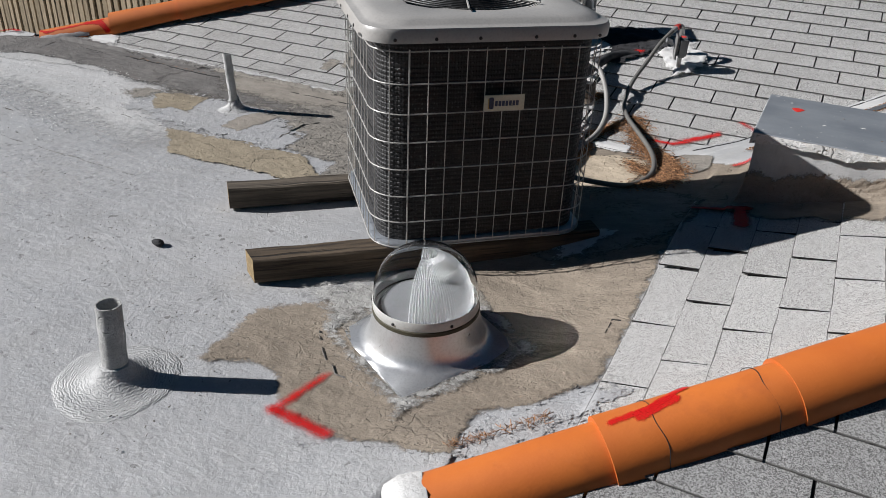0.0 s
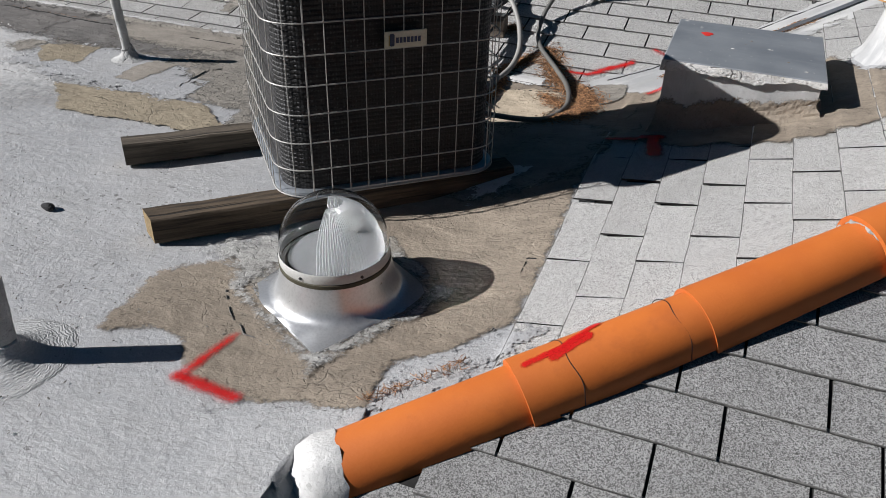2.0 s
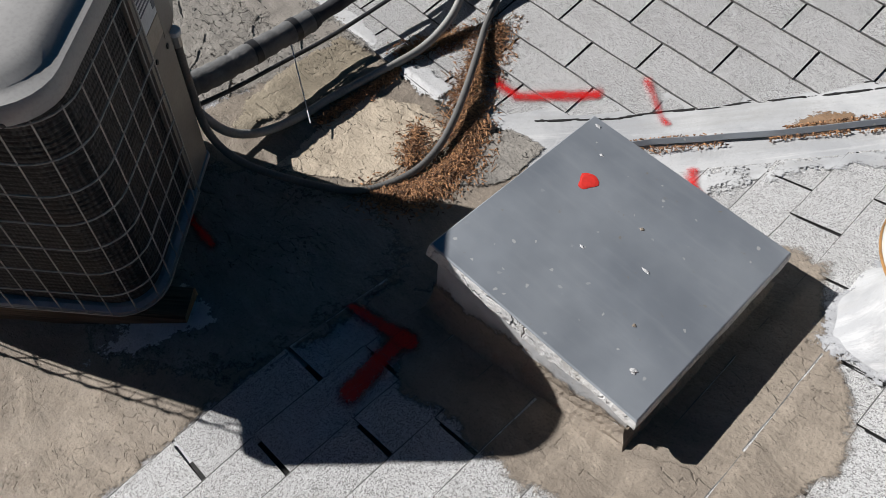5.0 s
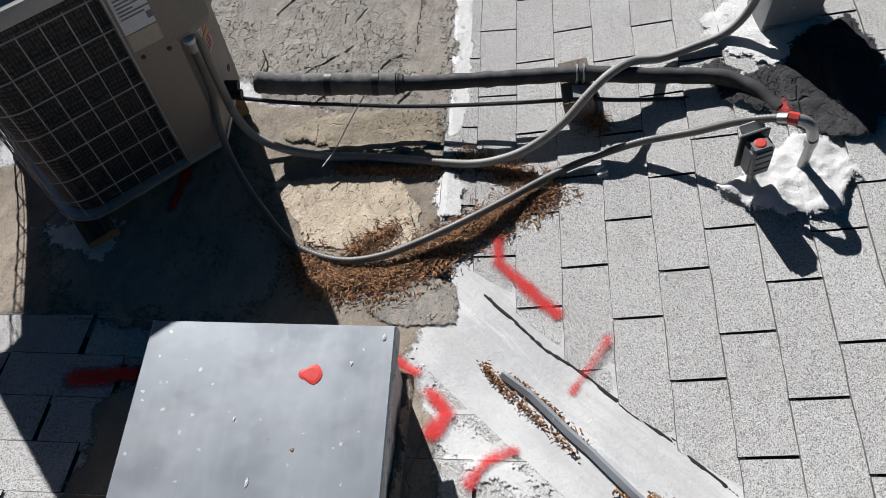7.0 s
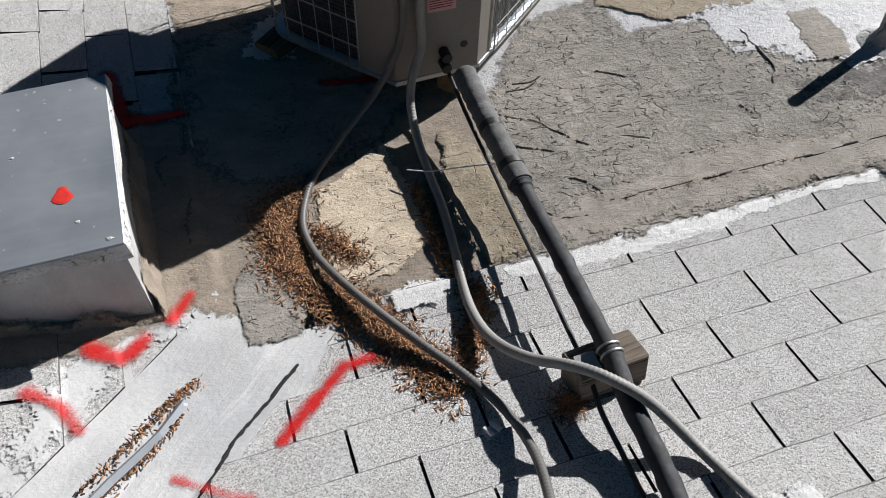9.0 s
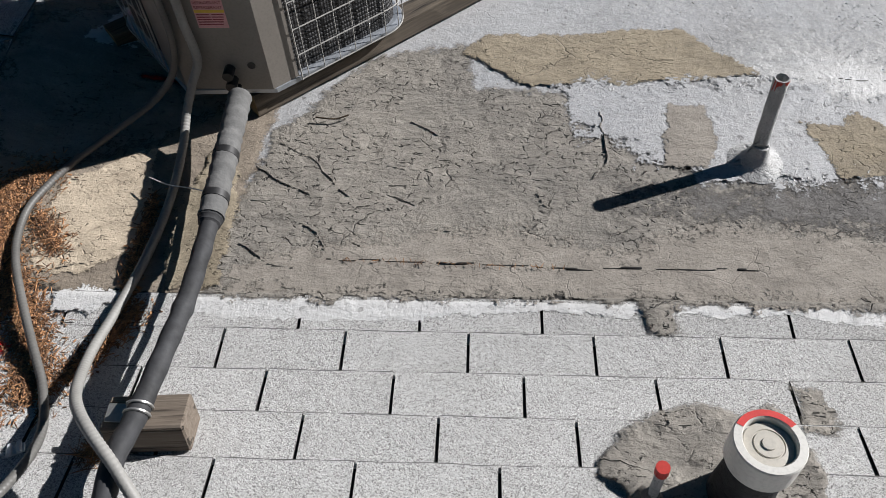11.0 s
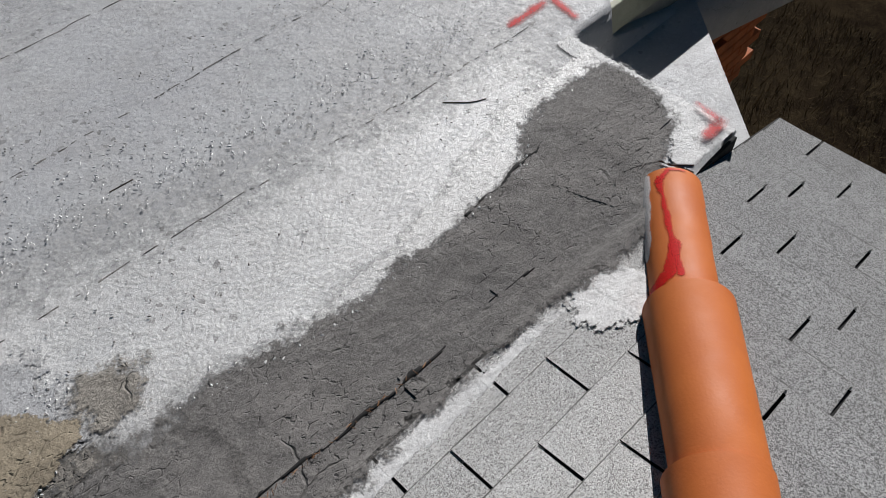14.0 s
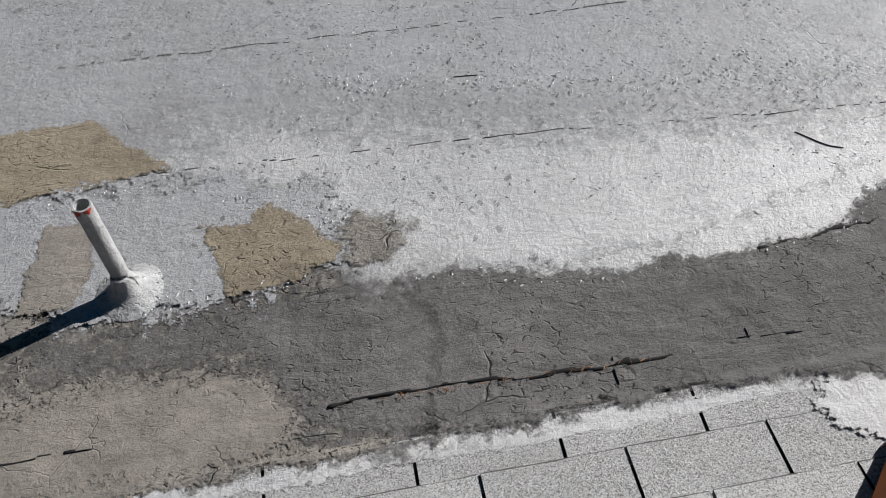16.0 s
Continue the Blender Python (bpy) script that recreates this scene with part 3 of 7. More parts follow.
def course(parent, axis, low, run, phase, lo, hi, mat, keep, rng, far=None, clips=(), level=None, wide=0.2982):
    """One course of tabs. axis 'x': along x, rising with y; 'y': along y, rising with x; low: the butt edge; run: its width in plan."""
    i = math.ceil((lo - phase) / 0.305)
    while phase + 0.305 * i < hi:
        c = phase + 0.305 * (i + 0.5)
        i += 1
        mid = low + 0.5 * run
        x, y = (c, mid) if axis == "x" else (mid, c)
        if not keep(x, y):
            continue
        if axis == "x":
            z0, z1 = float(level(x, low + 0.004)), float(level(x, low + run))
            rise = Vector((0, run, z1 - z0)).normalized()
            across, foot = Vector((1, 0, 0)), Vector((c, low, z0))
        else:
            z0, z1 = float(level(low + 0.004, y)), float(level(low + run, y))
            rise = Vector((run, 0, z1 - z0)).normalized()
            lean = (float(level(mid, y + 0.13)) - float(level(mid, y - 0.13))) / 0.26
            across, foot = Vector((0, -1, -lean)).normalized(), Vector((low, c, z0))
        n = across.cross(rise).normalized()
        rise = n.cross(across)
        lift = 0.006 + rng.uniform(0, 0.0015)
        m = Matrix((across, rise, n)).transposed().to_4x4()
        m.translation = foot + n * lift
        m = m @ Matrix.Rotation(rng.uniform(-0.004, 0.004), 4, "Z") @ Matrix.Rotation(-0.03 + rng.uniform(-0.006, 0.006), 4, "X")
        me = tab(mat, rng.randrange(6), wide)
        cut = [c for c in clips if min(c[0] * p[0] + c[1] * p[1] - c[2] for p in ((m @ v.co) for v in me.vertices)) < 0]
        if cut:
            bm = bmesh.new()
            bm.from_mesh(me)
            inv = m.inverted()
            for cx, cy, cd in cut:
                p0 = Vector((cx, cy, 0)) * (cd / (cx * cx + cy * cy))
                p0.z = m.translation.z
                nn = (inv.to_3x3() @ Vector((cx, cy, 0))).normalized()
                got = bmesh.ops.bisect_plane(bm, geom=bm.verts[:] + bm.edges[:] + bm.faces[:], plane_co=inv @ p0, plane_no=nn, clear_inner=True)
                rim = [e for e in got["geom_cut"] if isinstance(e, bmesh.types.BMEdge)]
                if len(rim) > 2:
                    for f in bmesh.ops.contextual_create(bm, geom=rim)["faces"]:
                        f.material_index = 1
            if not bm.faces:
                bm.free()
                continue
            me = bpy.data.meshes.new("shingle")
            bm.to_mesh(me)
            bm.free()
            me.materials.append(mat)
            me.materials.append(M_DECK)
            me.materials.append(M_RIM)
            ob = new("shingle", me)
            ob.parent = parent
            ob.matrix_world = m
        elif far is not None and far(x, y):
            FAR.setdefault(parent.name, []).append((m, mat))
        else:
            ob = new("shingle", me)
            ob.parent = parent
            ob.matrix_world = m


FAR = {}


# ---------------------------------------------------------------- the roof
flat = sheet("flat_roof", -6.6, 0.62, -1.6, 2.24, 0.04, M_COAT,
             keep=lambda x, y: ~((x < EDGE_W) & (y > 1.43)) & ((x - y > HIP2 - 0.05) | (y < 2.03)) & (x - y < HIP + 0.02))
tagged(flat, "low-slope roof with weathered white and silver coating", "roof", kind="structure")
slope_right = sheet("roof_slope_east", 0.50, 3.4, -0.2, 4.4, 0.06, M_DECK, 0.002,
                    keep=lambda x, y: (x - y < HIP + 0.03) & (rise_right(x, y) >= rise_back(y) - 0.02))
tagged(slope_right, "shingled roof slope with pale granules", "roof", kind="structure")
slope_back = sheet("roof_slope_north", -3.95, 3.4, 2.0, 5.6, 0.06, M_DECK, 0.002,
                   keep=lambda x, y: (x - y > HIP2 - 0.04) & (rise_back(y) >= rise_right(x, y) - 0.02))
tagged(slope_back, "shingled roof slope with pale granules beside the low roof", "roof", kind="structure")
slope_front = sheet("roof_slope_south", 0.14, 3.4, -3.4, 2.4, 0.06, M_DECK, 0.0,
                    keep=lambda x, y: (x - y > HIP - 0.03))
tagged(slope_front, "grey shingled roof slope below the clay hip", "roof", kind="structure")
slope_west = sheet("roof_slope_west", -4.42, -0.6, 2.04, 5.6, 0.06, M_DECK, 0.0,
                   keep=lambda x, y: (x - y < HIP2 + 0.03) & (y > 2.04))
tagged(slope_west, "grey shingled roof slope above the yard", "roof", kind="structure")

# ---------------------------------------------------------------- clay hip tiles
def tile_mesh(name, length, r0, r1, seed):
    """A half-round clay tile along local x, wide at x = 0, the hollow side down."""
    n, k = 72, 1
    outer, inner = [], []
    for i in range(k + 1):
        s = i / k
        r = r0 + (r1 - r0) * s
        for ring, t in ((outer, 0.0), (inner, 0.013)):
            ring.append([Vector((length * s, (r - t) * math.cos(math.pi * (j / n) * 1.08 - 0.126), (r - t) * math.sin(math.pi * (j / n) * 1.08 - 0.126))) for j in range(n + 1)])
    bm = bmesh.new()
    vo = [[bm.verts.new(p) for p in r] for r in outer]
    vi = [[bm.verts.new(p) for p in r] for r in inner]
    for i in range(k):
        for j in range(n):
            bm.faces.new((vo[i][j], vo[i + 1][j], vo[i + 1][j + 1], vo[i][j + 1]))
            bm.faces.new((vi[i][j], vi[i][j + 1], vi[i + 1][j + 1], vi[i + 1][j]))
        bm.faces.new((vo[i][0], vi[i][0], vi[i + 1][0], vo[i + 1][0]))
        bm.faces.new((vo[i][n], vo[i + 1][n], vi[i + 1][n], vi[i][n]))
    for j in range(n):
        bm.faces.new((vo[0][j], vo[0][j + 1], vi[0][j + 1], vi[0][j]))
        bm.faces.new((vo[k][j], vi[k][j], vi[k][j + 1], vo[k][j + 1]))
    me = mesh_of(name, bm, M_TILE, True)
    return me


def hip(name, foot, count, yaw, pitch, label, gap=0.424, first=1.0, size=0.105, proud=0.0):
    """Overlapping clay tiles up a hip from its foot."""
    ob = thing(name, label, "hip tiles", Matrix.Translation(foot), kind="structure")
    d = Vector((math.cos(yaw) * math.cos(pitch), math.sin(yaw) * math.cos(pitch), math.sin(pitch)))
    r = random.Random(count)
    me = tile_mesh("hip_tile", 0.475, size, size * 0.88, 3)
    for i in range(count):
        m = Matrix.Translation(Vector(foot) + d * (gap * i) + Vector((0, 0, 0.006 * (i > 0) + proud * (i == 3)))) @ Matrix.Rotation(yaw + r.uniform(-0.015, 0.015), 4, "Z") @ Matrix.Rotation(-pitch - 0.012, 4, "Y")
        t = part("hip_tile", me, None, ob)
        t.matrix_parent_inverse = Matrix.Identity(4)
        k = first if i == 0 else 1.0
        t.matrix_basis = Matrix.Translation(foot).inverted() @ m @ Matrix.Diagonal((1, k, k, 1))
    return ob


HIP1 = hip("clay_hip_ridge", (0.185, -0.295, -0.042), 7, radians(38.9), math.atan(0.26), "orange clay barrel tiles capping the near hip", 0.442, size=0.091, proud=0.016)
_d = Vector((math.cos(radians(38.9)) * math.cos(math.atan(0.26)), math.sin(radians(38.9)) * math.cos(math.atan(0.26)), math.sin(math.atan(0.26))))
_s = Vector((-math.sin(radians(38.9)), math.cos(radians(38.9)), 0))
_u = _d.cross(_s) if _d.cross(_s).z > 0 else _s.cross(_d)
bed = [_d * (1.326 + 0.012 + 0.004 * math.sin(9 * q)) + (_s * math.sin(q) + _u * math.cos(q)) * 0.088 + Vector((0, 0, 0.004)) for q in [-0.5 + 0.11 * i for i in range(16)]]
part("mortar_bed", tube(bed, lambda i, r: 0.008 + 0.003 * math.sin(2.3 * i), 8), plain("grey_mortar", (0.3, 0.31, 0.3), 0.95, 0, 0.3, 40, 0.8), HIP1, "grey mortar showing under a lifted tile")
hip("clay_hip_ridge", (-3.83, 2.02, -0.05), 8, radians(39), math.atan(0.2), "orange clay barrel tiles capping the far hip", 0.445, 0.86)

# ---------------------------------------------------------------- sheet-metal curb box on the east slope
def metal_box():
    m = Matrix.Translation((0.86, 1.715, 0.2))
    ob = thing("roof_vent_box", "grey galvanised square vent box with mastic-smeared sides", "vent box", m)
    x0, x1, y0, y1 = 0.58, 1.115, 1.443, 1.988
    q = m.inverted()

    def add(name, bm, mat, label="", smooth=False):
        bmesh.ops.transform(bm, matrix=q, verts=bm.verts)
        return part(name, bm, mat, ob, label, smooth)

    c = 0.014
    cx, cy = (x0 + x1) / 2, (y0 + y1) / 2
    ring = [(x0 + c, y0 + c), (x1 - c, y0 + c), (x1 - c, y1 - c), (x0 + c, y1 - c)]
    add("curb", loft([[(x, y, h(x, y) - 0.02) for x, y in ring], [(x, y, 0.392) for x, y in ring]]), M_WORN, "white-coated curb")
    # trowelled mastic skirt, its upper rim torn
    n, rows = 40, 12
    per = []
    for (ax, ay), (bx, by) in zip(ring, ring[1:] + ring[:1]):
        per += [(ax + (bx - ax) * i / n, ay + (by - ay) * i / n) for i in range(n)]
    skirt, bare = [], []
    for k in range(rows):
        v = k / (rows - 1)
        for x, y in per:
            out = 1.012 + 0.1 * max(0.0, 1 - v * 2.4) ** 2
            px, py = cx + (x - cx) * out, cy + (y - cy) * out
            g = h(px, py) + 0.01
            bulge = 0.006 * float(wobble(np.array(x * 5 + v * 2), np.array(y * 5 + v * 3), 7, 6)) * min(1.0, 4 * (1 - v))
            px, py = px + bulge * (1 if x > cx else -1) * (abs(x - cx) > 0.24), py + bulge * (1 if y > cy else -1) * (abs(y - cy) > 0.24)
            skirt.append((px, py, g + (0.39 - g) * v))
            thr = 0.4 + 0.14 * (x - x0) / (x1 - x0) + 0.07 * float(wobble(np.array(x * 3.0), np.array(y * 3.0), 9, 4))
            thr -= 0.35 * (y > cy + 0.24)
            bare.append(min(1.0, max(0.0, (v - thr) / 0.22 + 0.5)))
    m4 = 4 * n
    sm = bpy.data.meshes.new("mastic_skirt")
    sm.from_pydata([tuple(q @ Vector(p)) for p in skirt], [], [(k * m4 + i, k * m4 + (i + 1) % m4, (k + 1) * m4 + (i + 1) % m4, (k + 1) * m4 + i) for k in range(rows - 1) for i in range(m4)])
    sm.attributes.new("bare", "FLOAT", "POINT").data.foreach_set("value", bare)
    sm.materials.append(M_BROWN)
    part("mastic_skirt", sm, None, ob, "brown mastic skirt with a torn rim")
    lid = bmesh.new()
    top = [(x0, y0), (x1, y0), (x1, y1), (x0, y1)]
    tz = lambda x, y, d: 0.402 - 0.006 * (x - 0.58) - 0.012 * (y - 1.44) + d  # noqa: E731
    loft([[(x, y, tz(x, y, -0.013)) for x, y in top], [(x, y, tz(x, y, -0.003)) for x, y in top], [(x + 0.003 * (1 if x < 0.8 else -1), y + 0.003 * (1 if y < 1.7 else -1), tz(x, y, 0)) for x, y in top]], bm=lid)
    add("lid", lid, M_GALV, "dull galvanised lid with scuffs")
    # turned-down flange of the lid, its paint and sealant ending in a torn edge
    fl_v, fl_f = [], []
    lip = []
    for (ax, ay), (bx, by) in zip(top, top[1:] + top[:1]):
        lip += [(ax + (bx - ax) * i / 60, ay + (by - ay) * i / 60) for i in range(60)]
    for i, (x, y) in enumerate(lip):
        deep = 0.034 + 0.012 * float(wobble(np.array(x * 2.0), np.array(y * 2.0), 14, 12)) - 0.01 * (y < cy and x > 0.92)
        o = 1.004 + 0.004 * float(wobble(np.array(x), np.array(y), 40, 13))
        for z, k in ((-0.004, 1.0), (-0.5 * deep, o + 0.006), (-deep, o + 0.012), (-deep, o)):
            fl_v.append(tuple(q @ Vector((cx + (x - cx) * k, cy + (y - cy) * k, tz(x, y, z)))))
    for i in range(240):
        j = (i + 1) % 240
        fl_f += [(4 * i + k, 4 * j + k, 4 * j + k + 1, 4 * i + k + 1) for k in range(3)]
    fm = bpy.data.meshes.new("lid_flange")
    fm.from_pydata(fl_v, [], fl_f)
    fm.materials.append(M_SMEAR)
    part("lid_flange", fm, None, ob, "turned-down flange smeared with white and tan sealant")
    for px, py, sx, sy in ((0.67, 1.9, 0.009, 0.006), (0.93, 1.72, 0.016, 0.006), (0.86, 1.8, 0.008, 0.008), (0.99, 1.6, 0.007, 0.007), (0.8, 1.67, 0.01, 0.005), (0.61, 1.965, 0.014, 0.008), (1.05, 1.52, 0.012, 0.012)):
        bl = turned([(0.0, 0.0015), (0.6, 0.0012), (1.0, 0.0002)], 9)
        for w in bl.verts:
            w.co = Vector((px + w.co.x * sx * 0.6 * (1 + 0.4 * math.sin(7 * w.co.y + px * 40)), py + w.co.y * sy * 0.6, w.co.z + tz(px, py, 0.0004)))
        add("scuff", bl, M_WHITE if sx > 0.0085 else M_BROWN, "dried splash on the lid")
    d = turned([(0.0, 0.0014), (0.7, 0.0012), (1.0, 0.0002)], 16)
    for w in d.verts:
        w.co = Vector((0.698 + w.co.x * 0.02 * (1 + 0.3 * math.sin(3 * w.co.y)), 1.815 + w.co.y * 0.026, w.co.z + tz(0.698, 1.815, 0.0004)))
    add("paint_dab", d, plain("red_spot", (0.68, 0.035, 0.025), 0.55), "red spray spot")
    return ob


metal_box()

# ---------------------------------------------------------------- coating seams, patches and mastic on the low roof
def lap(line, label, w=0.0035, lift=0.003, seed=1, mat=None, name="roof_seam", wob=0.02):
    """A narrow, broken ridge or crack along the roof."""
    fld = lambda x, y: along_by(x, y, line, w, w) + w * 0.75 * wobble(x, y, 45, seed)  # noqa: E731
    xs, ys = [p[0] for p in line], [p[1] for p in line]
    ob = draped(name, fld, (min(xs) - 0.03, max(xs) + 0.03, min(ys) - 0.03, max(ys) + 0.03), mat or M_GREY, lift, 0.006, 0, seed)
    return tagged(ob, label, "roof seam", kind="structure")


def wavy(line, amp, seed, step=0.05):
    """A line with small bends."""
    r = random.Random(seed)
    out = [line[0]]
    for (ax, ay), (bx, by) in zip(line, line[1:]):
        n = max(1, int(math.hypot(bx - ax, by - ay) / step))
        for i in range(1, n + 1):
            t = i / n
            out.append((ax + (bx - ax) * t + r.uniform(-amp, amp), ay + (by - ay) * t + r.uniform(-amp, amp)))
    return out


# Broad pale layer: paints the sun's sheen on the western coating
patch("white_wash", [(-1.6, 0.9), (-2.2, 0.2), (-3.0, -0.3), (-6.2, -0.4), (-6.2, 1.1), (-4.4, 1.2), (-4.2, 1.5), (-3.0, 1.5), (-1.7, 1.3)], M_SHEEN, "thin pale layer painting sun sheen over the silver coating", 0.0016, 0.06, 0.0, 57, step=0.035, scale=6, fade=0.9)
patch("mastic_patch", [(-0.605, 0.15), (-0.585, -0.12), (-0.37, -0.05), (-0.25, -0.19), (-0.05, -0.2), (0.19, -0.14), (0.18, 0.0), (0.43, 0.23),
      (0.415, 0.63), (0.43, 0.95), (0.47, 1.4), (0.54, 1.5), (0.5, 1.95), (0.33, 2.08), (0.24, 2.0), (0.05, 2.02), (-0.34, 2.03), (-0.44, 1.3), (-0.15, 0.9), (-0.2, 0.66),
      (-0.12, 0.55), (-0.42, 0.33)], M_BROWN, "brown trowelled mastic patch spread round the skylight", 0.004, 0.016, 0.003, 3)
patch("mastic_patch", [(0.45, 1.36), (0.55, 1.33), (0.69, 1.26), (0.94, 1.26), (1.12, 1.26), (1.18, 1.32), (1.33, 1.4), (1.42, 1.62), (1.41, 1.76), (1.3, 1.88), (1.24, 2.0), (1.18, 2.12), (0.9, 2.08), (0.7, 2.05), (0.5, 1.96)],
      M_BROWN, "cracked brown mastic spread round the vent box", 0.0045, 0.016, 0.003, 4)
patch("mastic_patch", [(-0.3, 2.035), (-0.45, 1.42), (-0.72, 1.08), (-1.0, 1.03), (-1.06, 1.24), (-1.34, 1.24), (-1.36, 1.38), (-1.6, 1.55), (-1.75, 1.62), (-2.07, 1.61), (-2.3, 1.56),
      (-2.45, 1.68), (-2.4, 2.04), (-1.9, 2.04), (-1.2, 2.03)], M_TAUPE, "grey-brown mastic field in front of the shingles", 0.003, 0.016, 0.002, 5, fade=0.07)
patch("mastic_patch", [(-0.4, 2.02), (-0.42, 1.93), (-0.62, 1.87), (-0.99, 1.81), (-1.24, 1.82), (-1.43, 1.88), (-1.58, 1.81), (-1.8, 1.775), (-2.06, 1.8), (-2.22, 1.9), (-2.2, 2.0), (-1.9, 2.03), (-1.2, 2.02)], M_ROSE,
      "smooth pinkish-tan mastic strip along the first course", 0.0056, 0.016, 0.001, 51, fade=0.15)
patch("mastic_patch", [(-1.5, 1.68), (-1.9, 1.64), (-2.3, 1.62), (-2.8, 1.7), (-2.8, 2.0), (-2.3, 2.02), (-2.15, 1.8), (-1.7, 1.74)], M_GREY, "thin grey mastic wash before the dark band", 0.0059, 0.02, 0.0, 54, fade=0.26)
patch("mastic_patch", [(-0.27, 1.5), (-0.36, 1.6), (-0.39, 1.85), (-0.38, 2.0), (-0.24, 2.01), (-0.21, 1.75)], M_TAN, "wrinkled tan mastic under the refrigerant line", 0.0075, 0.014, 0.008, 52, step=0.01)
patch("white_patch", [(0.11, 0.81), (0.08, 0.89), (0.06, 1.03), (0.075, 1.1), (0.22, 1.07), (0.2, 0.94)], M_WHITE, "white coating scraps round the timber's end", 0.0125, 0.02, 0.001, 53, fade=0.07)
patch("mastic_patch", [(-2.5, 1.64), (-2.62, 1.63), (-2.93, 1.70), (-3.3, 1.71), (-3.6, 1.69), (-3.7, 1.59), (-3.95, 1.57), (-4.09, 1.60), (-4.1, 1.76), (-4.02, 1.9), (-3.86, 1.95), (-3.68, 2.07),
      (-3.5, 2.08), (-3.3, 2.05), (-2.9, 2.03), (-2.5, 2.04), (-2.55, 1.8)], M_GREY, "dark grey mastic band along the foot of the slope", 0.0063, 0.012, 0.002, 6, fade=0.07)
patch("mastic_patch", [(-1.0, 1.06), (-1.08, 0.98), (-1.38, 0.975), (-1.6, 0.94), (-1.74, 0.94), (-1.82, 1.05), (-1.95, 1.17), (-1.6, 1.21), (-1.2, 1.215)], M_TAN,
      "tan mastic patch on the low roof", 0.0058, 0.012, 0.002, 7)
patch("white_patch", [(-1.3, 1.22), (-1.95, 1.2), (-2.35, 1.3), (-2.36, 1.55), (-2.0, 1.62), (-1.7, 1.6), (-1.42, 1.44), (-1.36, 1.4)], M_COATED,
      "pale coating daubed round the pipe", 0.006, 0.03, 0.002, 8, fade=0.2)
patch("mastic_patch", [(-1.635, 1.31), (-1.75, 1.31), (-1.77, 1.45), (-1.72, 1.56), (-1.6, 1.56), (-1.62, 1.42)], M_ROSE, "small tan mastic square on the low roof", 0.0085, 0.007, 0.001, 9)
patch("mastic_patch", [(-2.02, 1.38), (-2.14, 1.4), (-2.19, 1.33), (-2.3, 1.43), (-2.36, 1.53), (-2.24, 1.59), (-2.09, 1.6)], M_TAN, "arrow-shaped tan mastic patch", 0.0085, 0.006, 0.001, 10)
patch("mastic_patch", [(-2.36, 1.47), (-2.42, 1.41), (-2.52, 1.47), (-2.48, 1.58), (-2.38, 1.57)], M_TAUPE, "small bare grey spot in the coating", 0.008, 0.01, 0.0, 11, fade=0.13)
patch("mastic_patch", [(-0.1, 1.5), (-0.14, 1.88), (0.0, 1.97), (0.14, 1.96), (0.17, 1.82), (0.13, 1.64)], M_SAND, "sandy tan mastic patch between the cables", 0.008, 0.012, 0.002, 12)
patch("mastic_patch", [(-0.3, 1.3), (-0.1, 0.95), (0.1, 0.85), (0.3, 0.95), (0.43, 1.1), (0.44, 1.35), (0.4, 1.55), (0.2, 1.62), (-0.08, 1.48)], M_TAUPE, "grey mastic field beside the condenser", 0.0085, 0.03, 0.002, 46, fade=0.12)
patch("mastic_patch", [(0.3, 1.8), (0.42, 1.92), (0.4, 2.1), (0.27, 2.09), (0.24, 1.96)], M_TAUPE, "grey mastic tongue at the valley", 0.0105, 0.01, 0.001, 13, fade=0.025)
patch("mastic_patch", [(-0.02, 0.0), (0.2, 0.3), (-0.06, 0.57), (-0.4, 0.23)], M_TAUPE, "grey collar of mastic round the skylight flange", 0.006, 0.012, 0.003, 14)
patch("white_patch", [(-0.3, 0.52), (-0.52, 0.3), (-0.36, 0.2), (-0.12, 0.5)], M_BRUSH, "brushed grey-white coating beside the skylight", 0.012, 0.02, 0.001, 15, fade=0.14)
patch("white_patch", [(-0.28, 2.03), (-0.5, 2.025), (-0.9, 2.03), (-1.48, 2.03), (-2.1, 2.045), (-2.8, 2.045), (-3.33, 2.055), (-3.33, 2.09), (-2.8, 2.088), (-2.05, 2.085), (-1.85, 2.07),
      (-1.2, 2.065), (-0.95, 2.1), (-0.65, 2.1), (-0.4, 2.1), (-0.28, 2.07)], M_WHITE, "white coating rim along the first course", 0.002, 0.01, 0.0, 16, fade=0.03)
patch("white_patch", [(-0.05, 2.02), (-0.15, 2.02), (-0.1, 2.1), (0.03, 2.09), (0.02, 2.03)], M_WHITE, "white coating scrap beside the cables", 0.009, 0.012, 0.001, 17)
patch("white_patch", [(-3.33, 2.07), (-3.4, 2.06), (-3.5, 2.06), (-3.53, 2.15), (-3.44, 2.22), (-3.36, 2.21), (-3.3, 2.13)], M_WHITE, "white coating daub at the hip's foot", 0.0045, 0.014, 0.002, 18)
patch("white_patch", [(-4.12, 1.25), (-3.6, 1.3), (-3.1, 1.22), (-2.6, 1.1), (-2.2, 1.02), (-1.95, 1.02), (-1.8, 1.2), (-2.2, 1.4), (-2.4, 1.7), (-2.9, 1.76), (-3.58, 1.75), (-3.72, 1.66), (-4.12, 1.66)], M_HAZE,
      "thick white coating along the mastic band", 0.003, 0.03, 0.001, 19, fade=0.34)
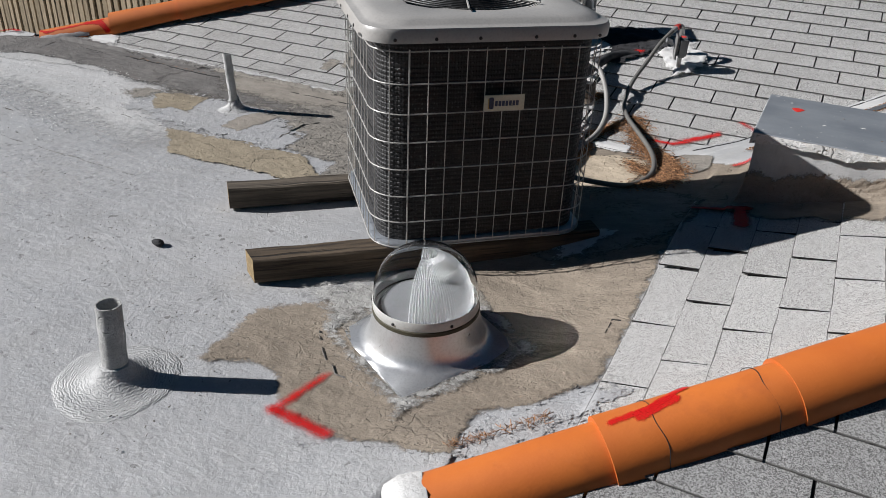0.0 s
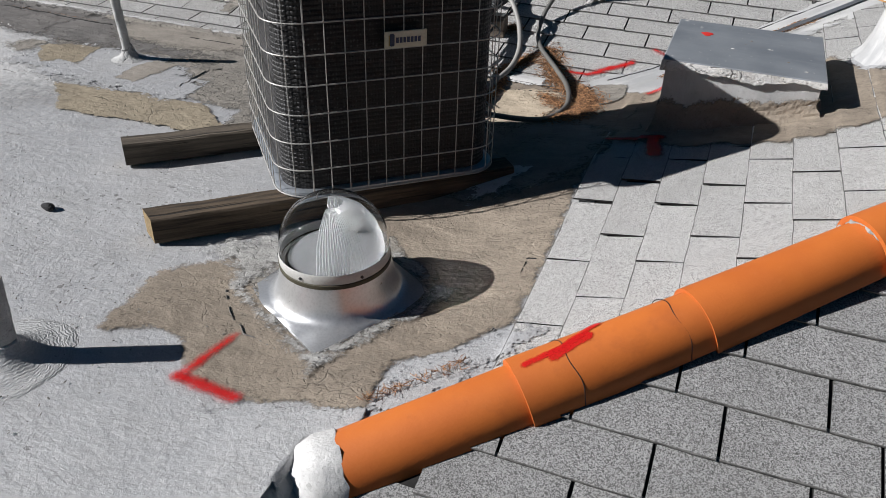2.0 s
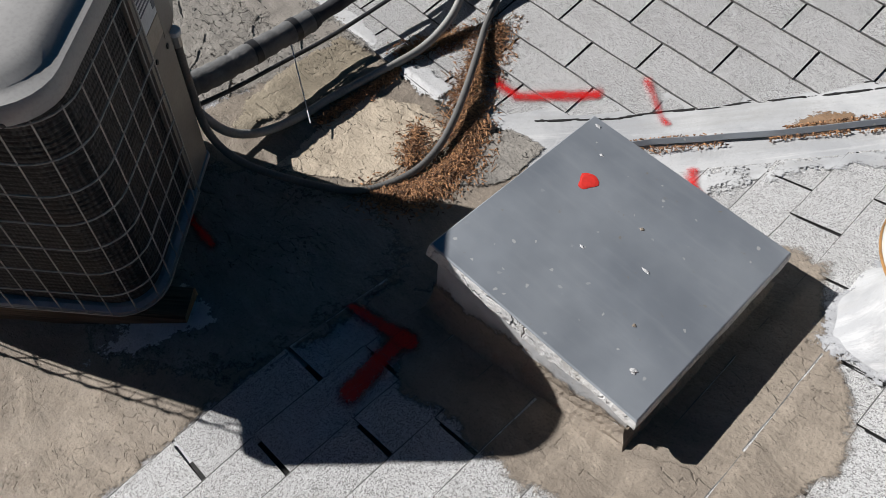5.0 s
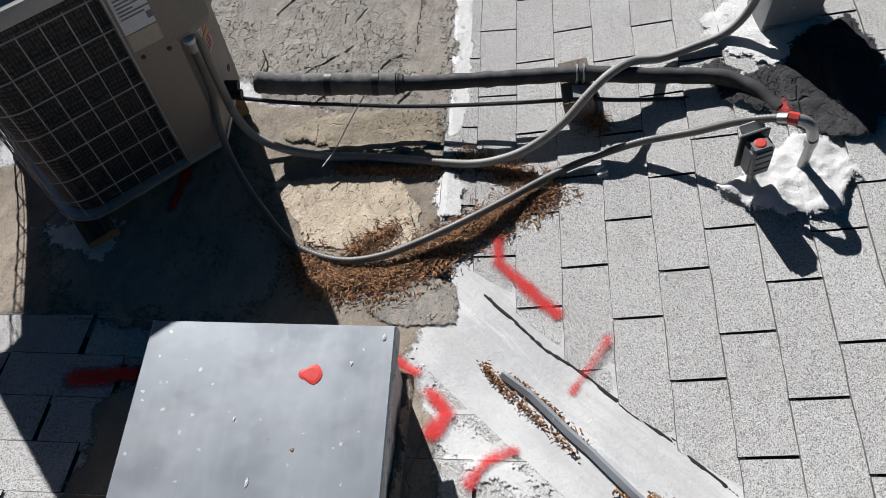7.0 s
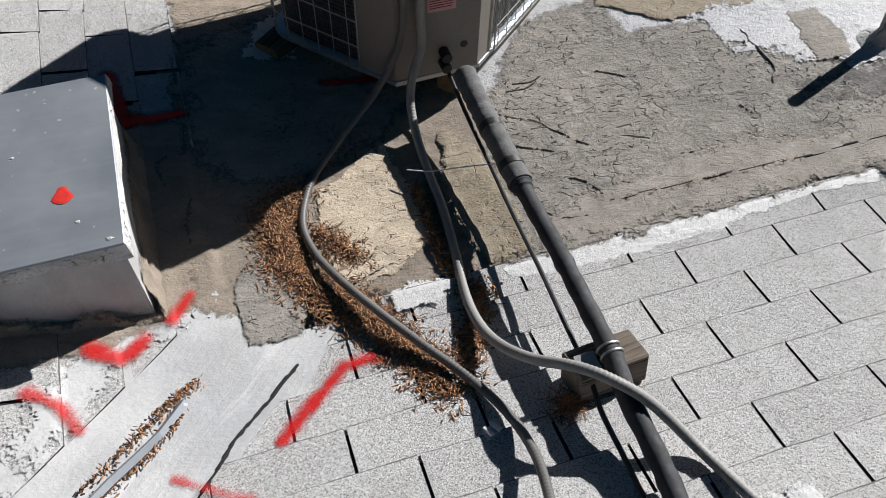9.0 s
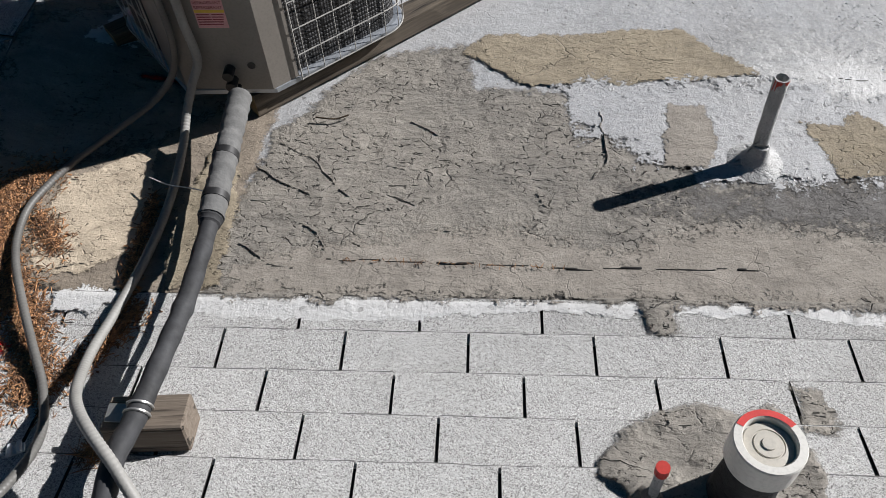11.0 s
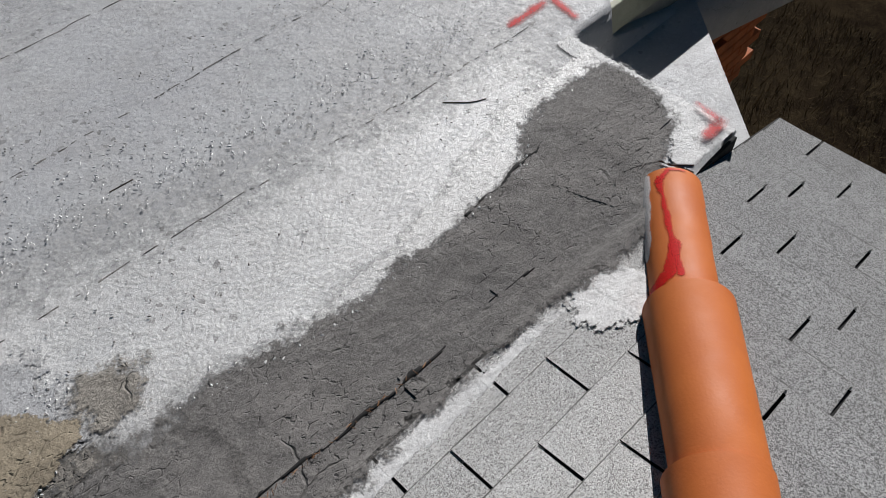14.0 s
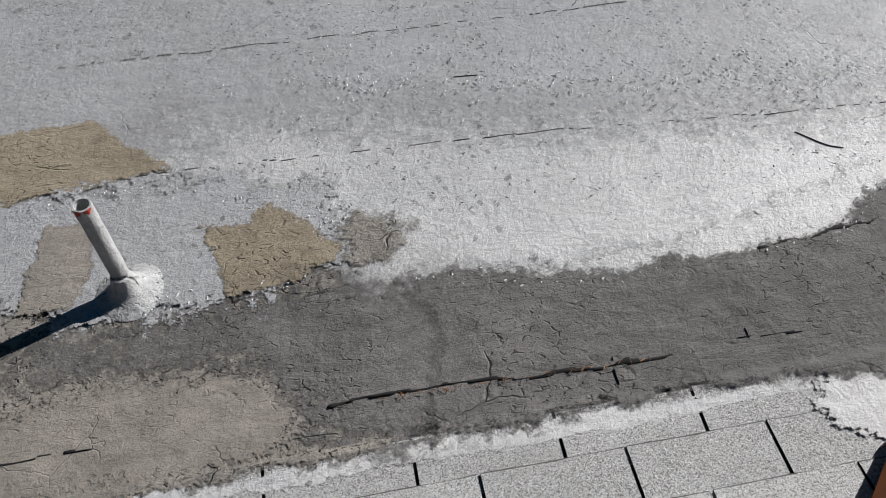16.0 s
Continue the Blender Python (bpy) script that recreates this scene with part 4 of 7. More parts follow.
patch("white_patch", [(-4.12, 1.52), (-3.75, 1.5), (-3.3, 1.62), (-2.9, 1.66), (-2.6, 1.62), (-2.55, 1.66), (-2.9, 1.74), (-3.58, 1.72), (-3.72, 1.61), (-3.95, 1.59), (-4.12, 1.61)], M_DAUB,
      "crumbling white coating rim of the mastic band", 0.0045, 0.02, 0.002, 47, fade=0.08)
patch("white_patch", [(-4.2, 1.43), (-4.2, 2.05), (-3.9, 2.05), (-3.9, 1.97), (-3.98, 1.9), (-4.03, 1.8), (-4.05, 1.65), (-4.05, 1.43)], M_WHITE, "white coating on the roof's corner", 0.005, 0.01, 0.001, 20, fade=0.03)
patch("white_patch", [(0.19, -0.13), (0.2, 0.0), (0.42, 0.22), (0.5, 0.2), (0.36, -0.02), (0.3, -0.14)], M_COATED, "pale coating along the clay hip", 0.0045, 0.02, 0.001, 22, fade=0.12)
patch("white_patch", [(-0.18, -0.28), (0.0, -0.2), (0.2, -0.15), (0.16, -0.42), (0.0, -0.62), (-0.1, -0.6)], M_COATED, "raised coating sheet at the roof's edge", 0.007, 0.012, 0.003, 23)
# valley lining and the tar field on the back slope
patch("valley_flashing", [(0.16, 2.06), (0.36, 2.1), (0.42, 1.94), (0.56, 2.0), (0.68, 2.08), (0.74, 2.15), (0.95, 2.36), (1.2, 2.6), (1.85, 3.2), (1.75, 3.75), (1.1, 3.07), (0.83, 2.8), (0.66, 2.63), (0.5, 2.47),
      (0.37, 2.34), (0.24, 2.22)], M_WORN, "worn white-coated metal valley flashing between the slopes", 0.005, 0.006, 0.001, 24, base=height)
patch("white_patch", [(0.4, 1.95), (0.55, 2.0), (0.7, 2.1), (0.76, 2.22), (0.88, 2.36), (1.2, 2.7), (1.22, 2.62), (0.95, 2.34), (0.8, 2.1), (0.66, 1.98), (0.5, 1.9)], M_WORN,
      "ragged white coating along the valley's edge", 0.0045, 0.022, 0.0, 44, fade=0.12)
M_STAIN = mastic_material("rust_stain", (0.21, 0.13, 0.075), (0.29, 0.19, 0.115), (0.15, 0.1, 0.065), 5.0, 0.5, 0.4)
patch("rust_stain", [(0.869, 2.556), (0.903, 2.661), (0.967, 2.697), (1.014, 2.658), (0.946, 2.59)], M_STAIN, "brown rust stain on the valley flashing", 0.0075, 0.01, 0.0, 58, fade=0.05, base=height)
patch("white_patch", [(-0.6, 2.82), (-0.5, 2.86), (-0.42, 2.9), (-0.36, 3.0), (-0.46, 3.12), (-0.6, 3.14), (-0.7, 2.98)], M_WHITE, "white mastic at the post's foot", 0.006, 0.02, 0.006, 25)
patch("tar_patch", [(-0.4, 2.8), (-0.26, 2.84), (-0.2, 2.94), (-0.13, 3.0), (-0.06, 3.1), (-0.05, 3.19), (-0.18, 3.26), (-0.36, 3.24), (-0.48, 3.2), (-0.48, 3.1), (-0.36, 3.02), (-0.34, 2.9), (-0.42, 2.86)], M_BLACK,
      "black tar smeared round the pipe entry", 0.007, 0.018, 0.018, 26, step=0.01)
patch("white_patch", [(0.045, 2.765), (0.11, 2.86), (0.17, 2.94), (0.16, 3.05), (0.05, 3.115), (-0.07, 3.08), (-0.09, 2.99), (-0.03, 2.93), (0.015, 2.84)], M_WHITE, "thick white mastic round the conduit stubs", 0.009, 0.016, 0.026, 27, step=0.008)
patch("mastic_patch", [(-1.33, 2.52), (-1.38, 2.44), (-1.45, 2.37), (-1.56, 2.33), (-1.72, 2.34), (-1.78, 2.42), (-1.78, 2.58), (-1.6, 2.62), (-1.42, 2.58)], M_TAUPE,
      "grey mastic daubed round the capped pipe", 0.005, 0.018, 0.018, 28, step=0.01)
patch("mastic_patch", [(-1.79, 2.28), (-1.86, 2.28), (-1.87, 2.36), (-1.84, 2.41), (-1.79, 2.38)], M_TAUPE, "small grey mastic smear on a shingle", 0.0035, 0.008, 0.001, 29)
patch("mastic_patch", [(-1.47, 2.02), (-1.53, 2.02), (-1.57, 2.13), (-1.5, 2.12)], M_TAUPE, "narrow grey mastic run over the first course", 0.0085, 0.006, 0.001, 30)
lap(wavy([(-1.2, 1.165), (-2.05, 1.18), (-2.9, 1.22), (-3.6, 1.28), (-4.05, 1.31)], 0.006, 1), "lap seam of the roof sheet", 0.0016, 0.0062, 1, M_GREY)
lap(wavy([(-1.6, 0.69), (-2.49, 0.71), (-3.53, 0.73), (-5.4, 0.78)], 0.006, 2), "lap seam of the roof sheet", 0.0016, 0.0036, 2, M_GREY)
lap(wavy([(-2.1, 0.2), (-3.2, 0.22), (-5.8, 0.27)], 0.006, 3), "lap seam of the roof sheet", 0.0016, 0.0036, 3, M_GREY)
lap(wavy([(-2.29, 1.925), (-2.5, 1.92), (-2.75, 1.94), (-3.05, 1.95)], 0.006, 4), "open crack in the grey mastic", 0.0046, 0.0105, 4, M_DECK, "roof_crack")
lap(wavy([(-3.18, 1.93), (-3.36, 1.94)], 0.005, 5), "open crack in the grey mastic", 0.003, 0.0105, 5, M_DECK, "roof_crack")
lap(wavy([(-0.66, 1.91), (-1.0, 1.915), (-1.3, 1.93), (-1.8, 1.92)], 0.006, 6), "open crack in the mastic field", 0.0028, 0.009, 6, M_DECK, "roof_crack")
for n, line in enumerate(([(-2.916, 1.905), (-2.913, 2.02)], [(-3.23, 1.845), (-3.23, 1.944)], [(-3.04, 1.95), (-3.02, 2.0)])):
    lap(wavy(line, 0.004, 7 + n, 0.025), "short crack in the grey mastic", 0.0012, 0.0105, 7 + n, M_DECK, "roof_crack")
lap(wavy([(-3.36, 1.71), (-3.48, 1.7), (-3.6, 1.687), (-3.7, 1.677)], 0.008, 81, 0.03), "torn open rim of the grey mastic band", 0.0045, 0.0085, 81, M_DECK, "roof_crack")
for n, line in enumerate(([(1.266, 1.789), (1.279, 1.681), (1.276, 1.607), (1.29, 1.513), (1.286, 1.469)], [(1.276, 1.571), (1.246, 1.56), (1.216, 1.55)], [(1.22, 1.492), (1.245, 1.416), (1.246, 1.364), (1.235, 1.324)],
                          [(1.245, 1.416), (1.267, 1.437), (1.276, 1.48)], [(0.354, 0.273), (0.379, 0.241), (0.386, 0.201), (0.368, 0.171)], [(0.375, 0.441), (0.374, 0.544), (0.416, 0.543)])):
    lap(wavy(line, 0.005, 90 + n, 0.025), "hairline crack in the brown mastic", 0.0011, 0.0085, 90 + n, M_DECK, "roof_crack")
lap(wavy([(-0.375, 0.144), (-0.309, 0.062), (-0.221, 0.001), (-0.119, -0.019), (-0.039, -0.009)], 0.004, 97, 0.03), "curved crack round the skylight's collar", 0.0011, 0.0098, 97, M_GREY, "roof_crack")
lap(wavy([(-0.08, 1.916), (0.02, 1.945), (0.113, 1.972)], 0.003, 98), "straight crack in the sandy patch", 0.002, 0.0125, 98, M_DECK, "roof_crack")
lap(wavy([(0.3, 2.17), (0.43, 2.285), (0.56, 2.435), (0.73, 2.61), (0.87, 2.74), (1.75, 3.62)], 0.004, 9), "dark cut edge of the shingles at the valley", 0.005, 0.008, 9, M_DECK, "shingle_edge")

# wrinkles pushed up by the trowel
for n, (line, w, up, mat) in enumerate((
        ([(-3.723, 1.869), (-3.84, 1.884), (-4.007, 1.873)], 0.004, 0.0125, M_GREY),
        ([(-3.674, 1.94), (-3.758, 1.901), (-3.862, 1.952), (-3.913, 2.033)], 0.0045, 0.0125, M_GREY),
        ([(-3.596, 1.797), (-3.626, 1.881), (-3.647, 1.97)], 0.0035, 0.0115, M_GREY),
        ([(-3.614, 1.678), (-3.714, 1.667)], 0.003, 0.0095, M_DECK),
        ([(-0.465, 1.482), (-0.577, 1.541), (-0.687, 1.694)], 0.0036, 0.0095, M_TAUPE),
        ([(-0.41, 1.579), (-0.497, 1.638), (-0.581, 1.685)], 0.0040, 0.0105, M_TAUPE),
        ([(-0.56, 1.784), (-0.616, 1.82), (-0.648, 1.87)], 0.0044, 0.0115, M_TAUPE),
        ([(-0.738, 1.556), (-0.829, 1.578), (-0.921, 1.582)], 0.0036, 0.0095, M_TAUPE),
        ([(-0.947, 1.804), (-0.994, 1.802)], 0.0040, 0.0105, M_TAUPE),
        ([(-0.414, 1.861), (-0.496, 1.921), (-0.573, 1.934)], 0.0044, 0.0115, M_TAUPE),
        ([(-1.231, 1.671), (-1.268, 1.746), (-1.232, 1.775)], 0.0036, 0.0095, M_TAUPE),
        ([(-0.854, 1.388), (-0.972, 1.455)], 0.0040, 0.0105, M_TAUPE),
        ([(-1.428, 1.342), (-1.443, 1.536), (-1.395, 1.613)], 0.0044, 0.0115, M_TAUPE),
        ([(-1.607, 1.644), (-1.623, 1.709)], 0.0036, 0.0095, M_TAUPE))):
    lap(wavy(line, 0.008, 60 + n, 0.03), "dried wrinkle in the trowelled mastic" if mat is not M_DECK else "open split in the mastic", w * 0.6, up * 0.85, 60 + n, mat, "mastic_wrinkle" if mat is not M_DECK else "roof_crack")

# ---------------------------------------------------------------- red survey marks
for n, (line, r0, r1, lab) in enumerate((
        ([(-0.235, -0.01), (-0.275, -0.2)], 0.012, 0.024, "red spray arrow arm beside the skylight"),
        ([(-0.275, -0.2), (-0.115, -0.21)], 0.022, 0.026, "red spray arrow arm beside the skylight"),
        ([(0.02, 1.215), (-0.12, 1.225), (-0.175, 1.225)], 0.02, 0.026, "red spray mark beside the condenser"),
        ([(-0.17, 1.225), (-0.185, 1.13)], 0.024, 0.02, "red spray mark beside the condenser"),
        ([(0.45, 1.325), (0.62, 1.345)], 0.024, 0.034, "red spray arrow before the vent box"),
        ([(0.63, 1.165), (0.605, 1.345)], 0.034, 0.03, "red spray arrow before the vent box"),
        ([(0.51, 1.93), (0.56, 2.0)], 0.018, 0.022, "red spray mark behind the vent box"),
        ([(0.62, 2.045), (0.68, 2.09), (0.73, 2.06)], 0.02, 0.03, "red spray blot behind the vent box"),
        ([(0.77, 2.25), (0.8, 2.19), (0.857, 2.15)], 0.016, 0.02, "short red spray stroke beside the valley"),
        ([(0.09, 2.205), (0.195, 2.206), (0.372, 2.362)], 0.021, 0.025, "bent red spray stroke on the shingles"),
        ([(0.458, 2.486), (0.53, 2.44), (0.603, 2.393)], 0.016, 0.013, "short red spray stroke across the valley edge"),
        ([(-4.022, 1.261), (-4.18, 1.26)], 0.018, 0.022, "red spray mark at the roof's edge"),
        ([(-4.221, 1.273), (-4.2, 1.379)], 0.02, 0.018, "red spray mark at the roof's edge"),
        ([(-4.115, 1.905), (-4.098, 1.985)], 0.016, 0.02, "red spray arrow at the roof's corner"),
        ([(-4.098, 1.99), (-4.03, 1.992)], 0.022, 0.02, "red spray arrow at the roof's corner"),
        ([(-0.2, 2.985), (-0.175, 3.0)], 0.02, 0.016, "red spray blot on the tar"))):
    stroke(line, r0, r1, lab, n + 1, (0.0085, 0.0095, 0.012, 0.012, 0.0115, 0.0115, 0.0125, 0.0125, 0.0115, 0.005, 0.009, 0.005, 0.005, 0.018, 0.018, 0.018)[n])

# ---------------------------------------------------------------- timbers under the condenser
M_CASE = plain("case_paint", (0.225, 0.205, 0.182), 0.42, 0, 0.06, 5, 0.05)
M_CASE_TOP = plain("cap_paint", (0.37, 0.36, 0.345), 0.38, 0, 0.06, 5, 0.05)
M_WIRE = plain("coated_wire", (0.4, 0.39, 0.37), 0.45, 0.2, 0.12, 30, 0.1)
_k = Nodes("coil_fins")
_d = _k.cells(105, "F1", _k.scaled(1, 1, 0.62, _k.obj), 0.3)
_c = _k.mix(_k.band(_d, 0.25, 0.5), (0.055, 0.055, 0.058), (0.008, 0.008, 0.009))
_c = _k.mix(_k.band(_k.noise(5, 3), 0.5, 0.75, 0, 0.5), _c, (0.03, 0.028, 0.026))
M_FIN = _k.done(_c, 0.55, 0.2, _k.bump(_d, 0.9, -0.004))
M_BLACKP = plain("black_plastic", (0.018, 0.018, 0.019), 0.5, 0, 0.2, 20)
M_PAN = plain("base_pan", (0.42, 0.45, 0.49), 0.35, 0.6, 0.1, 9)
AC = Matrix.Translation((-0.36, 0.94, 0.0)) @ Matrix.Rotation(radians(41.0), 4, "Z")


def timber(x0, x1, y0, y1, label, mat=None, seed=1, skew=0.004):
    r = random.Random(seed)
    bm = bmesh.new()
    n, rings = 14, []
    for i in range(n + 1):
        x = x0 + (x1 - x0) * i / n
        j = [r.uniform(-0.0022, 0.0022) for _ in range(8)]
        b = 0.006
        cut = skew if i == 0 else 0.0
        a = x + cut
        rings.append([(a, y0 + b + j[0], 0.008), (x, y1 - b + j[1], 0.008), (x, y1 + j[2], 0.008 + b), (x, y1 + j[3], 0.09 - b), (x, y1 - b, 0.09 + j[4]), (a, y0 + b, 0.09 + j[5]), (a, y0 + j[6], 0.09 - b), (a, y0 + j[7], 0.008 + b)])
    loft(rings, bm=bm)
    me = mesh_of("timber_beam", bm, mat or M_TIMBER)
    me.materials.append(M_ENDGRAIN)
    for p in me.polygons:
        p.material_index = int(len(p.vertices) > 4)
    ob = new("timber_beam", me)
    ob.matrix_world = AC
    return tagged(ob, label, "timber beam", "beams under the condenser")


timber(-0.725, 0.475, -0.295, -0.205, "dark weathered timber beam carrying the condenser's front", seed=1, skew=0.02)
timber(-0.778, 0.27, 0.265, 0.345, "grey-brown weathered timber beam carrying the condenser's rear", M_TIMBER3, seed=2)

# ---------------------------------------------------------------- condenser
HX0, HX1, HY0, HY1 = -0.345, 0.415, -0.33, 0.375
ac = thing("air_conditioner", "grey outdoor condenser with a wire guard standing on two timbers", "air conditioner", AC)


def ring_path(off, r, cut=0.0, z=0.0, per=7, inset=0.028):
    """The outline of the case, inset by off, with rounded corners of radius r and the service corner cut off."""
    x0, x1, y0, y1 = HX0 + off + inset, HX1 - off, HY0 + off + inset, HY1 - off
    out = []
    for cx, cy, a0 in ((x0 + r, y0 + r, 180), (x1 - r, y0 + r, 270)):
        out += [(cx + r * math.cos(radians(a0 + 90 * i / per)), cy + r * math.sin(radians(a0 + 90 * i / per)), z) for i in range(per + 1)]
    if cut:
        out += [(x1, y1 - cut, z), (x1 - cut * 1.25, y1, z)]
    else:
        out += [(x1 - r + r * math.cos(radians(90 * i / per)), y1 - r + r * math.sin(radians(90 * i / per)), z) for i in range(per + 1)]
    out += [(x0 + r + r * math.cos(radians(90 + 90 * i / per)), y1 - r + r * math.sin(radians(90 + 90 * i / per)), z) for i in range(per + 1)]
    return out


def at_z(ring, z):
    return [(x, y, z) for x, y, _ in ring]


pan = bmesh.new()
r0 = ring_path(0.0, 0.1, 0.17)
loft([at_z(r0, 0.093), at_z(r0, 0.108), at_z(ring_path(0.012, 0.09, 0.165), 0.112)], bm=pan)
part("base_pan", pan, M_PAN, ac)
# finned coil on three sides, with fine horizontal louvres
coil = bmesh.new()
prof = []
zc = 0.112
while zc < 0.772:
    prof += [(0.0, zc), (0.0, zc + 0.006), (0.0012, zc + 0.0085), (0.0012, zc + 0.0115)]
    zc += 0.014
loft([at_z(ring_path(0.022 + o, 0.09, 0.19), z) for o, z in prof], bm=coil)
part("coil", coil, M_FIN, ac, "black finned condenser coil")
# service corner: a flat panel over the cut corner, with narrow returns
px, py = HX1 - 0.004, HY1 - 0.004
panel = bmesh.new()
pr = [(px, py - 0.30), (px, py - 0.17), (px - 0.2, py), (px - 0.29, py), (px - 0.29, py - 0.02), (px - 0.205, py - 0.02), (px - 0.02, py - 0.175), (px - 0.02, py - 0.30)]
loft([[(x, y, 0.108) for x, y in pr], [(x, y, 0.775) for x, y in pr]], bm=panel)
service = part("service_panel", panel, M_CASE, ac, "grey-brown sheet-metal service panel")
hood = bmesh.new()
hr = [(px + 0.002, py - 0.2), (px + 0.002, py - 0.13), (px - 0.02, py - 0.06), (px - 0.13, py + 0.02), (px - 0.2, py + 0.004), (px - 0.21, py - 0.03)]
loft([[(px + (x - px) * 0.97 - 0.01, py + (y - py) * 0.97 - 0.01, 0.5) for x, y in hr], [(x, y, 0.53) for x, y in hr], [(x, y, 0.752) for x, y in hr]], bm=hood)
part("control_box_cover", hood, M_CASE, service)


def on_face(x0, x1, z0, z1, off, which="right"):
    """A thin plate lying on the right face of the case: along local y, upright."""
    return box(px + 0.0005, px + 0.0005 + off, x0, x1, z0, z1)


M_PAPER = plain("white_label", (0.62, 0.64, 0.66), 0.5, 0, 0.06, 30, 0.05)
M_PAPER2 = plain("beige_label", (0.4, 0.35, 0.28), 0.5, 0, 0.08, 30, 0.05)
M_INK = plain("grey_ink", (0.16, 0.17, 0.2), 0.6, 0, 0.1, 30, 0.05)
M_PINK = plain("pink_label", (0.62, 0.32, 0.33), 0.55, 0, 0.08, 30, 0.05)
M_YELLOW = plain("yellow_strip", (0.68, 0.45, 0.05), 0.55, 0, 0.08, 30, 0.05)
M_DKRED = plain("dark_red_ink", (0.22, 0.03, 0.04), 0.6, 0, 0.08, 30, 0.05)
lab = part("rating_label", on_face(py - 0.285, py - 0.185, 0.6, 0.745, 0.0012), M_PAPER, service, "white rating label with grey print")
for i in range(9):
    z = 0.735 - 0.011 * i
    part("print_line", on_face(py - 0.278, py - 0.278 + 0.03 + 0.055 * ((i * 37) % 10) / 10, z - 0.004, z, 0.0022), M_INK, lab)
part("print_line", on_face(py - 0.215, py - 0.2, 0.618, 0.638, 0.0022), M_INK, lab)
part("warning_label", on_face(py - 0.285, py - 0.185, 0.545, 0.597, 0.0012), M_PAPER2, service, "faded beige warning label")
for y, z in ((py - 0.27, 0.52), (py - 0.2, 0.505)):
    s = turned([(0.0, 0.004), (0.006, 0.003), (0.0065, 0.0)], 10)
    bmesh.ops.transform(s, matrix=Matrix.Translation((px, y, z)) @ Matrix.Rotation(radians(90), 4, "Y"), verts=s.verts)
    part("screw", s, M_BLACKP, service)
# refrigerant notice on the cut face
cut_a, cut_b = Vector((px, py - 0.17, 0)), Vector((px - 0.2, py, 0))
cut_d = (cut_b - cut_a).normalized()
cut_n = Vector((cut_d.y, -cut_d.x, 0))
CUT = Matrix((cut_d, Vector((0, 0, 1)), cut_n)).transposed().to_4x4()
CUT.translation = cut_a + cut_n * 0.0006


def on_cut(u0, u1, z0, z1, off):
    bm = box(u0, u1, z0, z1, 0, off)
    bmesh.ops.transform(bm, matrix=CUT, verts=bm.verts)
    return bm


def text_mesh(text, size, mat, name="lettering"):
    cu = bpy.data.curves.new(name, "FONT")
    cu.body, cu.size, cu.extrude = text, size, 0.0002
    tmp = bpy.data.objects.new(name, cu)
    scene.collection.objects.link(tmp)
    me = bpy.data.meshes.new_from_object(tmp.evaluated_get(bpy.context.evaluated_depsgraph_get()))
    bpy.data.objects.remove(tmp)
    bpy.data.curves.remove(cu)
    me.materials.clear()
    me.materials.append(mat)
    return me


notice = part("refrigerant_label", on_cut(0.10, 0.185, 0.335, 0.435, 0.001), M_PINK, service, "pink refrigerant notice with a yellow strip")
part("yellow_strip", on_cut(0.101, 0.184, 0.386, 0.395, 0.0016), M_YELLOW, notice)
for i, z in enumerate((0.414, 0.399)):
    w = part("lettering", text_mesh("REFRIGERANT", 0.0125, M_DKRED), None, notice)
    w.matrix_basis = CUT @ Matrix.Translation((0.103, z, 0.0018))
for i in range(5):
    part("print_line", on_cut(0.104, 0.14 + 0.002 * i, 0.378 - 0.008 * i, 0.381 - 0.008 * i, 0.0016), M_DKRED, notice)
    part("print_line", on_cut(0.146, 0.18 - 0.002 * i, 0.378 - 0.008 * i, 0.381 - 0.008 * i, 0.0016), M_DKRED, notice)
hole = turned([(0.0, 0.0012), (0.012, 0.001), (0.012, 0.0)], 14)
bmesh.ops.transform(hole, matrix=CUT @ Matrix.Translation((0.215, 0.2, 0)), verts=hole.verts)
part("grommet", hole, M_BLACKP, service)
for z in (0.15, 0.19):
    v = tube([CUT @ Vector((0.15, z, 0.0)), CUT @ Vector((0.15, z, 0.04))], 0.016, 10)
    part("service_valve", v, M_BLACKP, ac)
# wire guard: loops and uprights
LEVELS = (0.736, 0.64, 0.548, 0.458, 0.37, 0.279, 0.189, 0.099)
loop = ring_path(-0.004, 0.105, 0.0)
openring = [Vector(p) for p in loop]
# leave the service corner open
keep = [p for p in openring if not (p.x > HX1 - 0.34 and p.y > HY1 - 0.34)]
start = max(range(len(keep)), key=lambda i: (keep[i] - keep[i - 1]).length)
keep = keep[start:] + keep[:start]
end_a, end_b = Vector((HX1 - 0.3, HY1 + 0.004, 0)), Vector((HX1 + 0.004, HY1 - 0.3, 0))
keep = [end_a] + keep + [end_b]
for z in LEVELS:
    part("guard_wire", tube([(p.x, p.y, z) for p in keep], 0.0022, 6), M_WIRE, ac)
run = [0.0]
for a, b in zip(keep, keep[1:]):
    run.append(run[-1] + (b - a).length)
front = min(range(len(keep)), key=lambda j: abs(keep[j].x - (HX0 + 0.129)) + abs(keep[j].y - (HY0 + 0.024)))
PITCH = 0.0585
